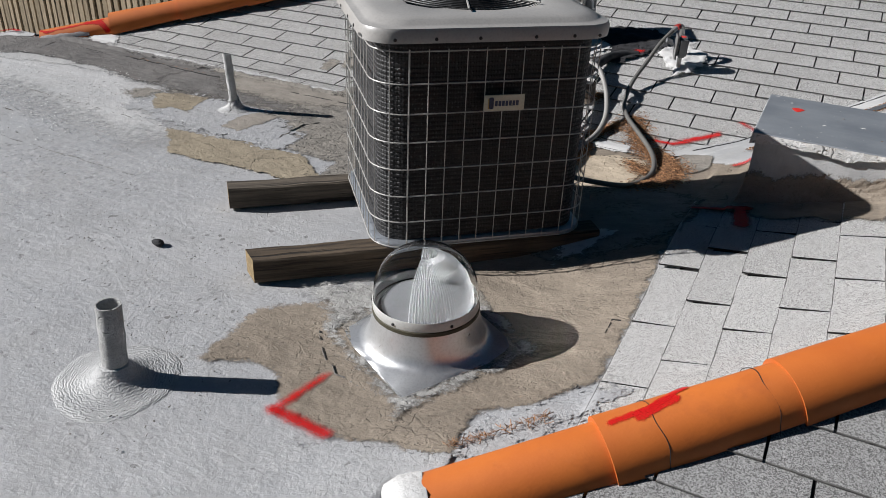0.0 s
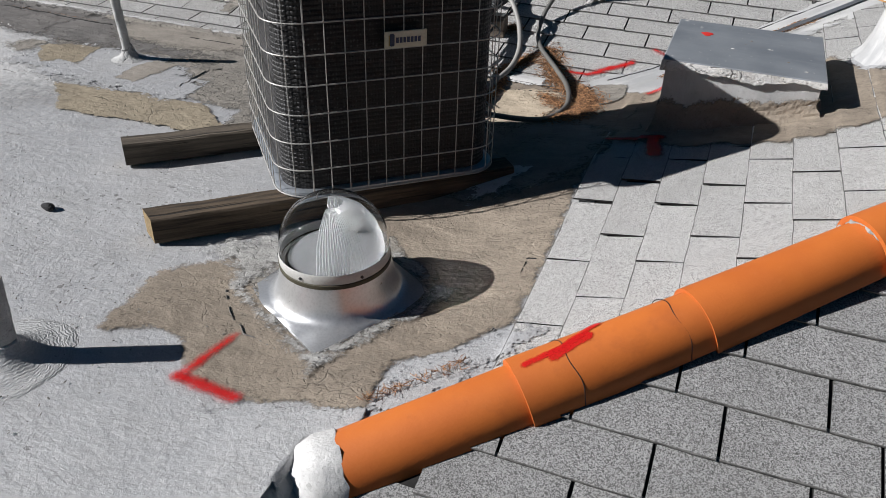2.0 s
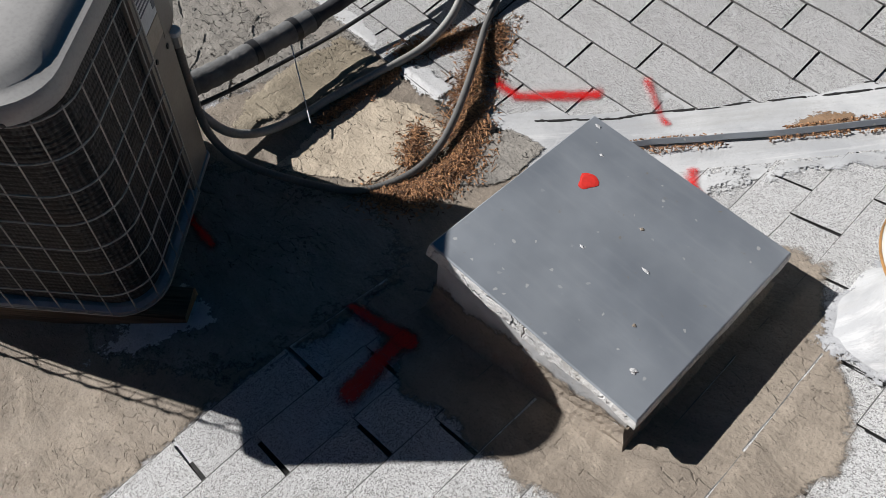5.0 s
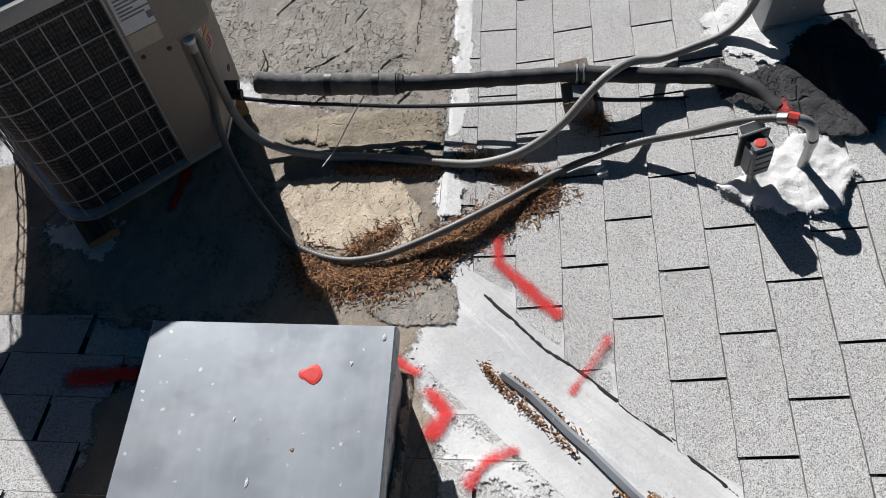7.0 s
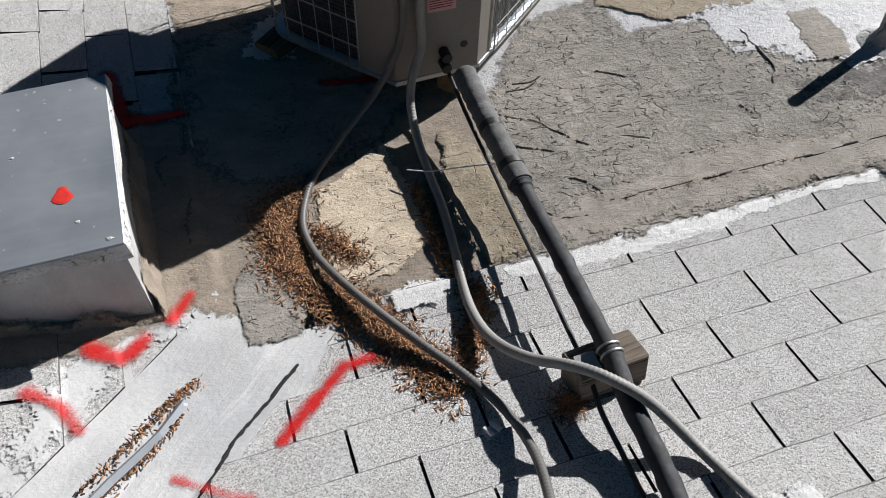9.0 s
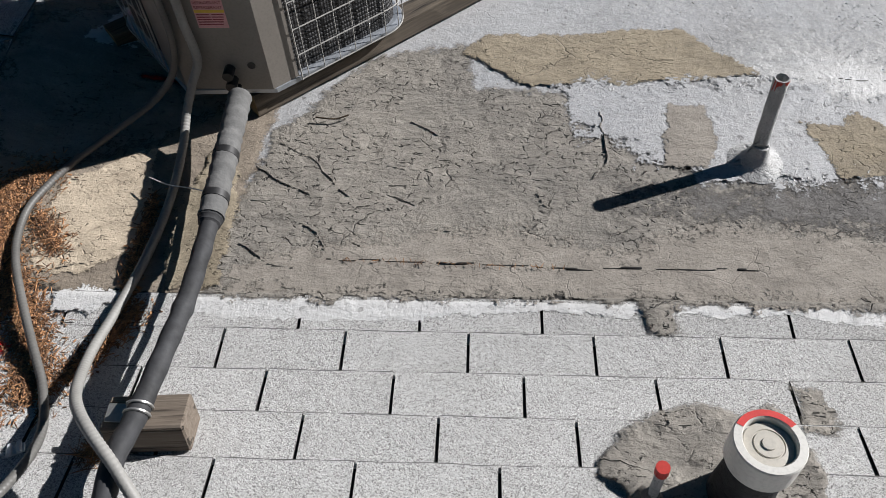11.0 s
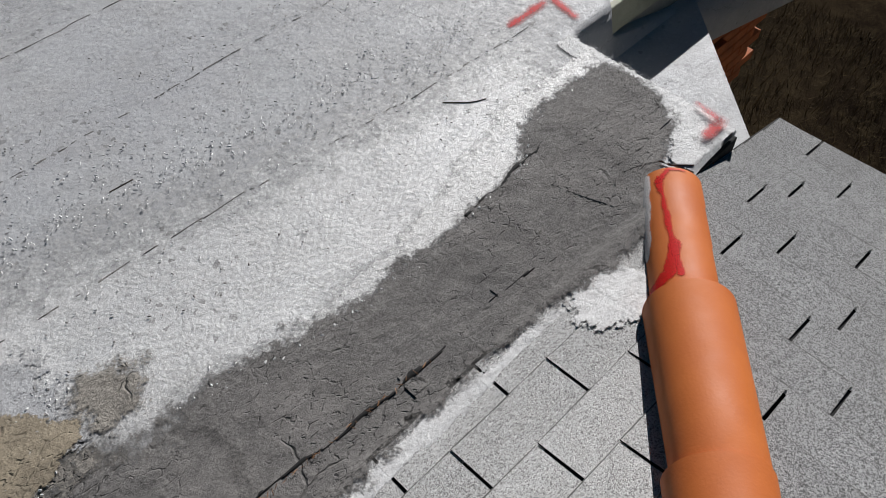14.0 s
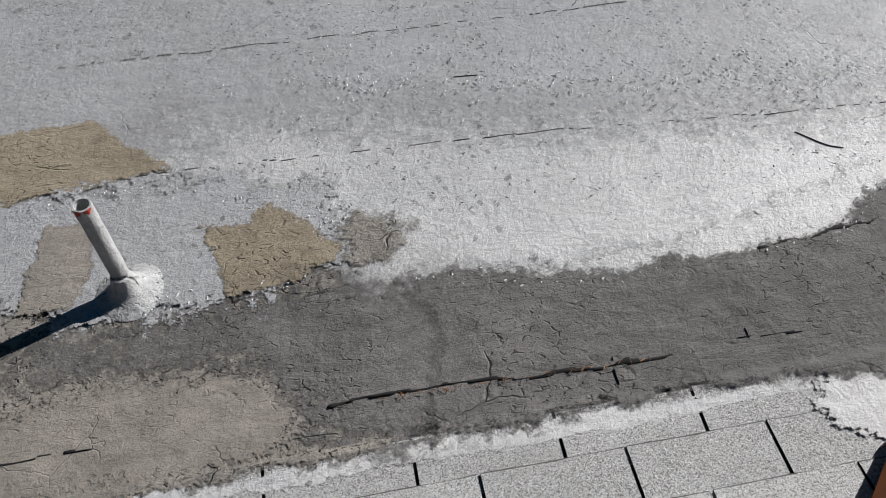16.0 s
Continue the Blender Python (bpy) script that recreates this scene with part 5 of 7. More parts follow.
for i in range(-math.floor(run[front] / PITCH), math.floor((run[-1] - run[front]) / PITCH) + 1):
    s = run[front] + PITCH * i
    k = max(j for j in range(len(run) - 1) if run[j] <= s + 1e-9)
    p = keep[k].lerp(keep[k + 1], (s - run[k]) / (run[k + 1] - run[k]))
    part("guard_wire", tube([(p.x, p.y, 0.097), (p.x, p.y, 0.742)], 0.0029 if i == 0 else 0.0016, 6), M_WIRE, ac)
for p in (keep[0], keep[-1]):
    part("guard_wire", tube([(p.x, p.y, 0.097), (p.x, p.y, 0.742)], 0.0026, 6), M_WIRE, ac)
# cap with its fan opening
FC = Vector(((HX0 + HX1) / 2, (HY0 + HY1) / 2, 0))
cap = bmesh.new()
rings = []
for off, z in ((0.006, 0.768), (-0.006, 0.766), (-0.008, 0.796), (-0.003, 0.807), (0.012, 0.81), (0.02, 0.813), (0.03, 0.823), (0.06, 0.829)):
    rings.append(at_z(ring_path(off, 0.105, 0.0, inset=0.0), z))
nr = len(rings[0])
angles = [math.atan2(p[1] - FC.y, p[0] - FC.x) for p in rings[-1]]
for rad, z in ((0.262, 0.832), (0.252, 0.829), (0.25, 0.80), (0.25, 0.76)):
    rings.append([(FC.x + rad * math.cos(a), FC.y + rad * math.sin(a), z) for a in angles])
loft(rings, caps=(False, False), bm=cap)
part("top_cap", cap, M_CASE_TOP, ac, "pressed grey steel top cap", True)
for i in range(12):
    rad = 0.035 + 0.0185 * i
    pts = [(FC.x + rad * math.cos(2 * math.pi * j / 40), FC.y + rad * math.sin(2 * math.pi * j / 40), 0.843 - 0.05 * (rad / 0.26) ** 2 * 0.25) for j in range(41)]
    part("fan_guard_ring", tube(pts, 0.0024, 5), M_BLACKP, ac)
for i in range(6):
    a = 2 * math.pi * i / 6 + 0.3
    part("fan_guard_spoke", tube([(FC.x + r * math.cos(a), FC.y + r * math.sin(a), 0.839) for r in (0.03, 0.15, 0.262)], 0.0035, 6), M_WIRE, ac)
part("fan_motor", turned([(0.0, 0.8), (0.055, 0.8), (0.06, 0.795), (0.06, 0.7), (0.0, 0.7)], 20, at=(FC.x, FC.y, 0)), M_BLACKP, ac)
for i in range(3):
    bl = bmesh.new()
    a = 2 * math.pi * i / 3
    pts = [[Vector((r * math.cos(a + w), r * math.sin(a + w), 0.74 + 0.05 * w)) for w in (-0.45, -0.2, 0.1, 0.4)] for r in (0.05, 0.14, 0.235)]
    vs = [[bl.verts.new(FC + p) for p in row] for row in pts]
    for p, q in zip(vs, vs[1:]):
        for j in range(3):
            bl.faces.new((p[j], p[j + 1], q[j + 1], q[j]))
    got = bmesh.ops.extrude_face_region(bl, geom=bl.faces[:])
    bmesh.ops.translate(bl, vec=(0, 0, -0.004), verts=[g for g in got["geom"] if isinstance(g, bmesh.types.BMVert)])
    part("fan_blade", bl, M_PAN, ac)
for u in (0.08, 0.2, 0.33, 0.5, 0.62, 0.7):
    for side in (0, 1):
        s = turned([(0.0, 0.003), (0.005, 0.002), (0.0055, 0.0)], 8)
        if side:
            m = Matrix.Translation((HX0 + u, HY0 - 0.0075, 0.778)) @ Matrix.Rotation(radians(90), 4, "X")
        else:
            m = Matrix.Translation((HX0 - 0.0075, HY0 + u * 0.93, 0.778)) @ Matrix.Rotation(radians(-90), 4, "Y")
        bmesh.ops.transform(s, matrix=m, verts=s.verts)
        part("screw", s, M_BLACKP, ac)
# the maker's plate, its word as bars
M_PLATE = plain("cream_plate", (0.55, 0.53, 0.42), 0.45, 0, 0.05, 20, 0.05)
M_NAVY = plain("navy_print", (0.03, 0.045, 0.09), 0.5, 0, 0.1, 20, 0.05)
M_AMBER = plain("amber_print", (0.42, 0.3, 0.1), 0.5, 0, 0.1, 20, 0.05)
b0, by = 0.02, HY0 + 0.0195
plate = part("name_plate", box(b0 - 0.004, b0 + 0.126, by, by + 0.003, 0.549, 0.599, 0.0015), M_PLATE, ac, "cream name plate with navy print")
part("emblem", box(b0 + 0.012, b0 + 0.026, by - 0.001, by, 0.556, 0.592, 0.003), M_NAVY, plate)
part("emblem", box(b0 + 0.009, b0 + 0.013, by - 0.0012, by, 0.557, 0.587), M_AMBER, plate)
for i in range(7):
    part("print_bar", box(b0 + 0.031 + 0.0112 * i, b0 + 0.0395 + 0.0112 * i, by - 0.001, by, 0.564, 0.58), M_NAVY, plate)

# ---------------------------------------------------------------- domed tubular skylight
M_ALU = plain("spun_aluminium", (0.62, 0.63, 0.64), 0.34, 0.75, 0.06, 6, 0.05)
M_FLANGE = plain("dull_aluminium", (0.36, 0.37, 0.38), 0.55, 0.45, 0.15, 12, 0.15)
M_RUBBER = plain("dark_gasket", (0.05, 0.045, 0.025), 0.7, 0, 0.2, 20)
M_LENS = Nodes("prism_lens")
M_LENS.b.inputs["Transmission Weight"].default_value = 0.72
M_LENS.b.inputs["IOR"].default_value = 1.25
M_LENS = M_LENS.done((0.93, 0.94, 0.95), 0.12)
SKY = Matrix.Translation((-0.085, 0.262, 0.006)) @ Matrix.Rotation(radians(-2.0), 4, "Y") @ Matrix.Rotation(radians(60.0), 4, "Z")
sk = thing("tubular_skylight", "spun aluminium tubular skylight with a clear acrylic dome", "skylight", SKY)
fl = bmesh.new()
N = 48
rings = []
def blend(i, r, s, z):
    """Between a circle of radius r (s = 0) and a square flange (s = 1)."""
    a = 2 * math.pi * i / N
    q = 0.2 / max(abs(math.cos(a)), abs(math.sin(a)))
    k = r * (1 - s) + q * s
    return (k * math.cos(a), k * math.sin(a), z)
for r, s, z in ((0.2, 1.0, 0.001), (0.2, 1.0, 0.0045), (0.2, 0.9, 0.006), (0.2, 0.5, 0.009), (0.19, 0.12, 0.0125), (0.179, 0, 0.019), (0.17, 0, 0.031), (0.163, 0, 0.048), (0.157, 0, 0.072), (0.152, 0, 0.1), (0.148, 0, 0.118), (0.136, 0, 0.118)):
    rings.append([blend(i, r, s, z) for i in range(N)])
loft(rings[2:], caps=(False, False), bm=fl)
part("flashing", fl, M_ALU, sk, "", True)
part("flange", loft(rings[:3], caps=(False, False)), M_FLANGE, sk, "dull grey square flange", True)
part("gasket", turned([(0.1465, 0.106), (0.1518, 0.108), (0.1522, 0.119), (0.1465, 0.123)], 48), M_RUBBER, sk, "", True)
dome = []
for i in range(15):
    a = radians(90 * i / 14)
    dome.append((max(0.147 * math.cos(a), 0.0004), 0.166 + 0.136 * math.sin(a)))
dbm = turned([(0.147, 0.13)] + dome + [(max(r - 0.003, 0.0004), z - 0.003 * (i > 0)) for i, (r, z) in reversed(list(enumerate(dome)))] + [(0.144, 0.13)], 56)
dm = part("dome", dbm, M_GLASS, sk, "clear acrylic dome", True)
dm.visible_shadow = False
part("dome_band", turned([(0.1495, 0.121), (0.1502, 0.123), (0.1502, 0.146), (0.1485, 0.149)], 56), plain("frosted_band", (0.5, 0.5, 0.48), 0.4, 0.1, 0.06, 20, 0.05), sk, "", True)
lens = bmesh.new()
k = 120
rows = []
for rad, z in ((0.132, 0.135), (0.127, 0.17), (0.112, 0.212), (0.086, 0.247), (0.05, 0.272), (0.03, 0.279)):
    rows.append([((rad + 0.0045 * (i % 2)) * math.cos(radians(-143 + 208 * i / k)), (rad + 0.0045 * (i % 2)) * math.sin(radians(-143 + 208 * i / k)), z) for i in range(k + 1)])
loft(rows, closed=False, bm=lens)
part("prism_lens", lens, M_LENS, sk, "ribbed clear light-turning lens")
part("light_tube", turned([(0.128, 0.128), (0.126, 0.05), (0.12, 0.0)], 40), plain("bright_tube", (0.6, 0.61, 0.62), 0.25, 0.8, 0.04, 6, 0.02), sk, "", True)
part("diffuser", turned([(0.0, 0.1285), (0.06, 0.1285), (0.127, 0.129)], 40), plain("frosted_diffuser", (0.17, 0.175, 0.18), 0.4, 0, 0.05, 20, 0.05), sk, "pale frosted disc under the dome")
for a in (205, 262, 325):
    s = turned([(0.0, 0.004), (0.004, 0.003), (0.0045, 0.0)], 8)
    bmesh.ops.transform(s, matrix=Matrix.Rotation(radians(a - 60), 4, "Z") @ Matrix.Translation((0.1505, 0, 0.131)) @ Matrix.Rotation(radians(90), 4, "Y"), verts=s.verts)
    part("screw", s, M_BLACKP, sk)


# mastic lapped over the skylight's flange
def collar_field(x, y):
    u, v = x + 0.085, y - 0.262
    c, s = math.cos(radians(60)), math.sin(radians(60))
    a, b = u * c + v * s, -u * s + v * c
    sq = 0.265 - np.maximum(np.abs(a), np.abs(b)) + 0.018 * wobble(x, y, 30, 31)
    hole = np.maximum(np.abs(a), np.abs(b)) - 0.172 + 0.014 * wobble(x, y, 40, 32)
    return np.minimum(sq, np.maximum(hole, np.hypot(u, v) - 0.235))


tagged(draped("mastic_collar", collar_field, (-0.45, 0.3, -0.1, 0.65), M_BRUSH, 0.0105, 0.01, 0.002, 33, fade=0.07), "grey mastic lapped over the skylight's flange", "roof patch", kind="structure")

# ---------------------------------------------------------------- vent pipes
PIPE1 = (-0.705, -0.3, 0.005, 0.015)
M_PIPEGREY = mastic_material("grey_coated_pipe", (0.42, 0.42, 0.415), (0.55, 0.55, 0.545), (0.26, 0.255, 0.245), 9, 1.0)


_k = Nodes("swirled_coating")
_sw = _k.t.nodes.new("ShaderNodeTexWave")
_sw.wave_type, _sw.rings_direction = "RINGS", "Z"
_sw.inputs["Scale"].default_value, _sw.inputs["Distortion"].default_value, _sw.inputs["Detail"].default_value, _sw.inputs["Detail Scale"].default_value = 34.0, 11.0, 5.0, 1.6
_k.t.links.new(_k.obj, _sw.inputs["Vector"])
_c = _k.mix(_k.band(_k.noise(9, 5, 0.65), 0.35, 0.65), (0.34, 0.345, 0.35), (0.47, 0.472, 0.47))
_c = _k.mix(_k.band(_sw.outputs["Fac"], 0.0, 0.3, 0.22, 0), _c, (0.2, 0.197, 0.19))
_c = _k.mix(_k.band(_k.noise(60, 4, 0.7), 0.55, 0.7, 0, 0.4), _c, (0.22, 0.215, 0.205))
M_SWIRL = _k.done(_c, 0.6, 0.0, _k.bump(_k.math("ADD", _k.math("MULTIPLY", _sw.outputs["Fac"], 0.35), _k.noise(40, 4, 0.7)), 0.6, 0.005), Specular_IOR_Level=0.6)


def vent_pipe(x, y, z, r, top, label, collar, cone, lean=(0, 0), mat=None, red=False):
    ob = thing("vent_pipe", label, "vent pipe", Matrix.Translation((x, y, z)), "vent pipes through the low roof")
    n = 28
    bm = bmesh.new()
    rings = []
    for i in range(9):
        s = i / 8
        rings.append([(lean[0] * s + (r + 0.001 * math.sin(5 * j + 3 * i)) * math.cos(2 * math.pi * j / n), lean[1] * s + (r + 0.001 * math.sin(5 * j + 3 * i)) * math.sin(2 * math.pi * j / n), top * s) for j in range(n)])
    for rr, zz in ((r - 0.004, top), (r - 0.005, top - 0.1)):
        rings.append([(lean[0] + rr * math.cos(2 * math.pi * j / n), lean[1] + rr * math.sin(2 * math.pi * j / n), zz) for j in range(n)])
    loft(rings, caps=(True, True), bm=bm)
    part("pipe", bm, mat or M_PIPEGREY, ob, "", True)
    bm = bmesh.new()
    rings = []
    for rad, zz in collar:
        rings.append([(rad * (1 + 0.035 * math.sin(3 * 2 * math.pi * j / n + rad * 30) + 0.02 * math.sin(7 * 2 * math.pi * j / n)) * math.cos(2 * math.pi * j / n),
                       rad * (1 + 0.035 * math.sin(3 * 2 * math.pi * j / n + rad * 30)) * math.sin(2 * math.pi * j / n), zz) for j in range(n)])
    loft(rings, caps=(False, False), bm=bm)
    part("mastic_collar", bm, cone, ob, "brushed mastic collar", True)
    # Black disc inside the pipe paints the darkness of its bore
    part("bore", turned([(0.0, top - 0.09), (r - 0.0052, top - 0.09)], n, at=(lean[0], lean[1], 0)), M_BLACKP, ob)
    if red:
        rb = turned([(r + 0.0012, top - 0.035), (r + 0.0012, top - 0.001)], 14)
        bmesh.ops.delete(rb, geom=[v for v in rb.verts if v.co.y < r * 0.2], context="VERTS")
        bmesh.ops.translate(rb, vec=(lean[0], lean[1], 0), verts=rb.verts)
        part("paint_dab", rb, plain("red_dab", (0.5, 0.05, 0.03), 0.6), ob, "red spray dab at the rim")
    return ob


vent_pipe(PIPE1[0], PIPE1[1], 0.0, 0.032, 0.232, "short grey-coated vent pipe in a swirled mastic collar",
          ((0.162, 0.0), (0.152, 0.003), (0.142, 0.0048), (0.13, 0.0046), (0.118, 0.0065), (0.1, 0.009), (0.085, 0.0135), (0.07, 0.021), (0.056, 0.031), (0.045, 0.043), (0.038, 0.056), (0.026, 0.06)), M_SWIRL, PIPE1[2:])
vent_pipe(-1.857, 1.543, 0.0, 0.0205, 0.296, "tall thin grey vent pipe with a red-dabbed rim",
          ((0.082, 0.006), (0.07, 0.012), (0.05, 0.018), (0.034, 0.036), (0.026, 0.06), (0.0225, 0.075), (0.018, 0.078)), M_PIPEGREY, (0.006, -0.03), None, True)


def capped_pipe():
    """A cleanout stub square to the slope, closed by a recessed white plug."""
    n = slope_frame(-1.6, 2.56)
    up = (n * 0.5 + Vector((0, 0, 1))).normalized()
    m = up.to_track_quat("Z", "Y").to_matrix().to_4x4()
    m.translation = Vector((-1.596, 2.539, 0.352)) - up * 0.17
    ob = thing("cleanout_pipe", "capped white plastic cleanout pipe smeared with tar", "pipe", m)
    part("pipe", turned([(0.075, -0.11), (0.064, -0.07), (0.06, -0.02), (0.056, 0.03), (0.056, 0.12)], 36), M_BLACK, ob, "tar-smeared grey pipe", True)
    W = plain("white_plastic", (0.66, 0.645, 0.6), 0.42, 0, 0.05, 12, 0.05)
    part("hub", turned([(0.058, 0.1), (0.066, 0.102), (0.066, 0.166), (0.064, 0.17), (0.05, 0.17), (0.048, 0.167), (0.047, 0.152), (0.0, 0.152)], 44), W, ob, "white plastic hub")
    part("plug", turned([(0.044, 0.153), (0.044, 0.157), (0.03, 0.158), (0.029, 0.1565), (0.027, 0.1565), (0.026, 0.159), (0.013, 0.159), (0.012, 0.162), (0.0, 0.162)], 40), plain("beige_plug", (0.5, 0.47, 0.41), 0.5, 0, 0.06, 14, 0.05), ob, "beige moulded plug")
    rb = turned([(0.0505, 0.1708), (0.0635, 0.1708)], 44)
    bmesh.ops.delete(rb, geom=[v for v in rb.verts if v.co.y > -0.022], context="VERTS")
    part("paint_dab", rb, plain("red_dab", (0.55, 0.03, 0.025), 0.6), ob, "red spray dab on the hub")
    ob2 = thing("pipe_stub", "thin red-tipped pipe stub standing in grey mastic", "pipe", Matrix.Translation((-1.418, 2.572, h(-1.418, 2.572))))
    part("stub", tube([(-0.004, 0.004, -0.01), (0.0, 0.0, 0.09), (0.002, -0.002, 0.165)], 0.0105, 12), M_PIPEGREY, ob2, "", True)
    part("mastic_collar", turned([(0.045, 0.006), (0.034, 0.016), (0.02, 0.034), (0.012, 0.06), (0.009, 0.062)], 16), M_TAUPE, ob2, "grey mastic collar", True)
    part("cap", tube([(0.002, -0.002, 0.16), (0.003, -0.003, 0.186)], 0.0135, 12), plain("red_cap", (0.5, 0.04, 0.03), 0.5), ob2, "red cap")


capped_pipe()

# ---------------------------------------------------------------- cables, conduit and pipes between condenser and slope
M_FOAM = plain("grey_foam_sleeve", (0.13, 0.13, 0.128), 0.95, 0, 0.25, 18, 0.9, 90)
M_LINE = plain("black_insulation", (0.032, 0.033, 0.036), 0.75, 0, 0.4, 22, 0.6, 60)
M_FLEX = plain("grey_flex_conduit", (0.27, 0.265, 0.25), 0.55, 0, 0.12, 8, 0.15)
M_FLEX2 = plain("dark_flex_conduit", (0.115, 0.112, 0.105), 0.5, 0, 0.2, 8, 0.15)
M_STEEL = plain("zinc_steel", (0.42, 0.42, 0.41), 0.4, 0.7, 0.12, 20, 0.15)
M_BOXGREY = plain("grey_enamel", (0.19, 0.195, 0.2), 0.5, 0.2, 0.1, 9, 0.1)


def ac_point(x, y, z):
    return AC @ Vector((x, y, z))


def flex(name, points, radius, mat, label, step=0.0035):
    """Ribbed flexible conduit."""
    line = smooth_line(points, step)
    bm = tube(line, lambda i, s: radius + (0.0011 if i % 3 == 0 else 0.0), 10)
    ob = thing(name, label, "conduit", Matrix.Translation(points[3]))
    inv = Matrix.Translation(points[3]).inverted()
    bmesh.ops.transform(bm, matrix=inv, verts=bm.verts)
    part("ribbed_sleeve", bm, mat, ob, "", True)
    for a, b in ((line[0], line[9]), (line[-1], line[-9])):
        f1 = tube([inv @ a, inv @ b], radius + 0.003, 8)
        part("end_connector", f1, M_STEEL, ob, "zinc end connector")
    return ob


def on_roof(x, y, up):
    return (x, y, h(x, y) + up)


_a = CUT @ Vector((0.02, 0, 0.018))
_b = CUT @ Vector((0.07, 0, 0.022))
c1 = [ac_point(_b.x, _b.y, 0.5), ac_point(_b.x, _b.y, 0.36), (-0.255, 1.385, 0.245), (-0.223, 1.409, 0.17), (-0.2, 1.452, 0.107), (-0.192, 1.537, 0.052), (-0.189, 1.664, 0.022), (-0.187, 1.792, 0.02),
      (-0.172, 1.947, 0.022), (-0.148, 2.115, 0.036), (-0.146, 2.226, 0.07), (-0.163, 2.311, 0.112), (-0.2, 2.394, 0.172), (-0.252, 2.461, 0.232), (-0.305, 2.518, 0.253), (-0.375, 2.59, 0.234),
      (-0.45, 2.69, 0.172), (-0.477, 2.784, 0.19), (-0.502, 2.872, 0.216), (-0.52, 2.925, 0.27), (-0.535, 2.955, 0.37), (-0.54, 2.965, 0.48)]
cd = flex("flex_conduit", c1, 0.0125, M_FLEX, "pale grey ribbed flexible conduit snaking over the roof")
c2 = [ac_point(_a.x, _a.y, 0.49), ac_point(_a.x, _a.y, 0.32), (-0.165, 1.375, 0.19), (-0.093, 1.408, 0.11), (0.015, 1.487, 0.066), (0.122, 1.583, 0.035), (0.17, 1.66, 0.028), (0.2, 1.762, 0.034),
      (0.19, 1.866, 0.042), (0.152, 1.97, 0.054), (0.082, 2.1, 0.06), (0.009, 2.222, 0.066), (-0.064, 2.342, 0.077), (-0.115, 2.467, 0.104), (-0.122, 2.6, 0.17),
      (-0.092, 2.731, 0.25), (-0.058, 2.821, 0.33), (-0.026, 2.885, 0.38), (-0.002, 2.92, 0.408)]
flex("flex_conduit", c2, 0.0105, M_FLEX2, "dark ribbed flexible conduit looping over the roof")
for k in (_a, _b):
    f2 = turned([(0.015, 0.49), (0.017, 0.492), (0.017, 0.503), (0.013, 0.505)], 14, at=(k.x, k.y, 0), caps=(True, True))
    part("conduit_fitting", f2, M_PAPER, ac, "white plastic conduit fitting")

# insulated refrigerant line
ls = thing("refrigerant_line", "black insulated refrigerant line with a grey foam sleeve", "pipe", Matrix.Translation((-0.4, 1.6, 0)))
INV = Matrix.Translation((-0.4, 1.6, 0)).inverted()


def under(owner, inv, name, bm, mat, label="", smooth=True):
    bmesh.ops.transform(bm, matrix=inv, verts=bm.verts)
    return part(name, bm, mat, owner, label, smooth)


RUN = [(-0.372, 1.33, 0.175), (-0.371, 1.44, 0.162), (-0.371, 1.557, 0.152), (-0.374, 1.724, 0.148), (-0.377, 1.881, 0.144), (-0.379, 1.995, 0.147), (-0.379, 2.14, 0.158), (-0.372, 2.277, 0.176),
       (-0.361, 2.454, 0.2), (-0.346, 2.551, 0.209), (-0.348, 2.651, 0.203), (-0.342, 2.762, 0.208), (-0.322, 2.857, 0.218), (-0.27, 2.93, 0.222), (-0.2, 2.985, 0.215)]
sleeve = smooth_line(RUN[1:5], 0.01)
under(ls, INV, "foam_sleeve", tube(sleeve, lambda i, s: 0.034 - 0.0045 * (i % 15 == 0) + 0.0014 * math.sin(i * 1.7), 16), M_FOAM, "grey foam sleeve with taped joints")
line = smooth_line(RUN[4:], 0.012)
under(ls, INV, "insulated_pipe", tube(line, lambda i, s: 0.0235 + 0.001 * math.sin(i * 0.9) + 0.002 * (i % 23 < 2), 14), M_LINE, "cracked black insulation")
for i in (6, 20):
    under(ls, INV, "tape_band", tube([sleeve[-i], sleeve[-i - 2]], 0.0362, 16), M_BLACKP, "black tape band")
torn = smooth_line([RUN[4], (-0.377, 1.91, 0.144), (-0.378, 1.94, 0.145)], 0.006)
under(ls, INV, "torn_end", tube(torn, lambda i, s: 0.031 - 0.00045 * i * i + 0.003 * (i % 2), 11), M_LINE, "torn end of the foam")
thin = smooth_line([(x + 0.036 + 0.01 * math.sin(3 * y), y, z - 0.05 - 0.02 * math.sin((y - 1.4) * 2.4)) for x, y, z in RUN[:13]], 0.015)
under(ls, INV, "thin_line", tube(thin, 0.0065, 8), M_LINE, "thin black control line")
for y in (2.432, 2.452):
    z = 0.1975 if y < 2.44 else 0.2
    ring = [(-0.362 + 0.0262 * math.cos(2 * math.pi * j / 18), y, z + 0.0262 * math.sin(2 * math.pi * j / 18)) for j in range(19)]
    under(ls, INV, "pipe_clamp", tube(ring, 0.0035, 6), M_STEEL, "zinc pipe clamp")
under(ls, INV, "clamp_ear", box(-0.335, -0.285, 2.42, 2.462, 0.177, 0.181, 0.001), M_STEEL, "flat zinc clamp ear")
blk = box(-0.088, 0.088, -0.045, 0.045, 0.0, 0.088, 0.004)
wb = new("wood_block", mesh_of("wood_block", blk, M_TIMBER2))
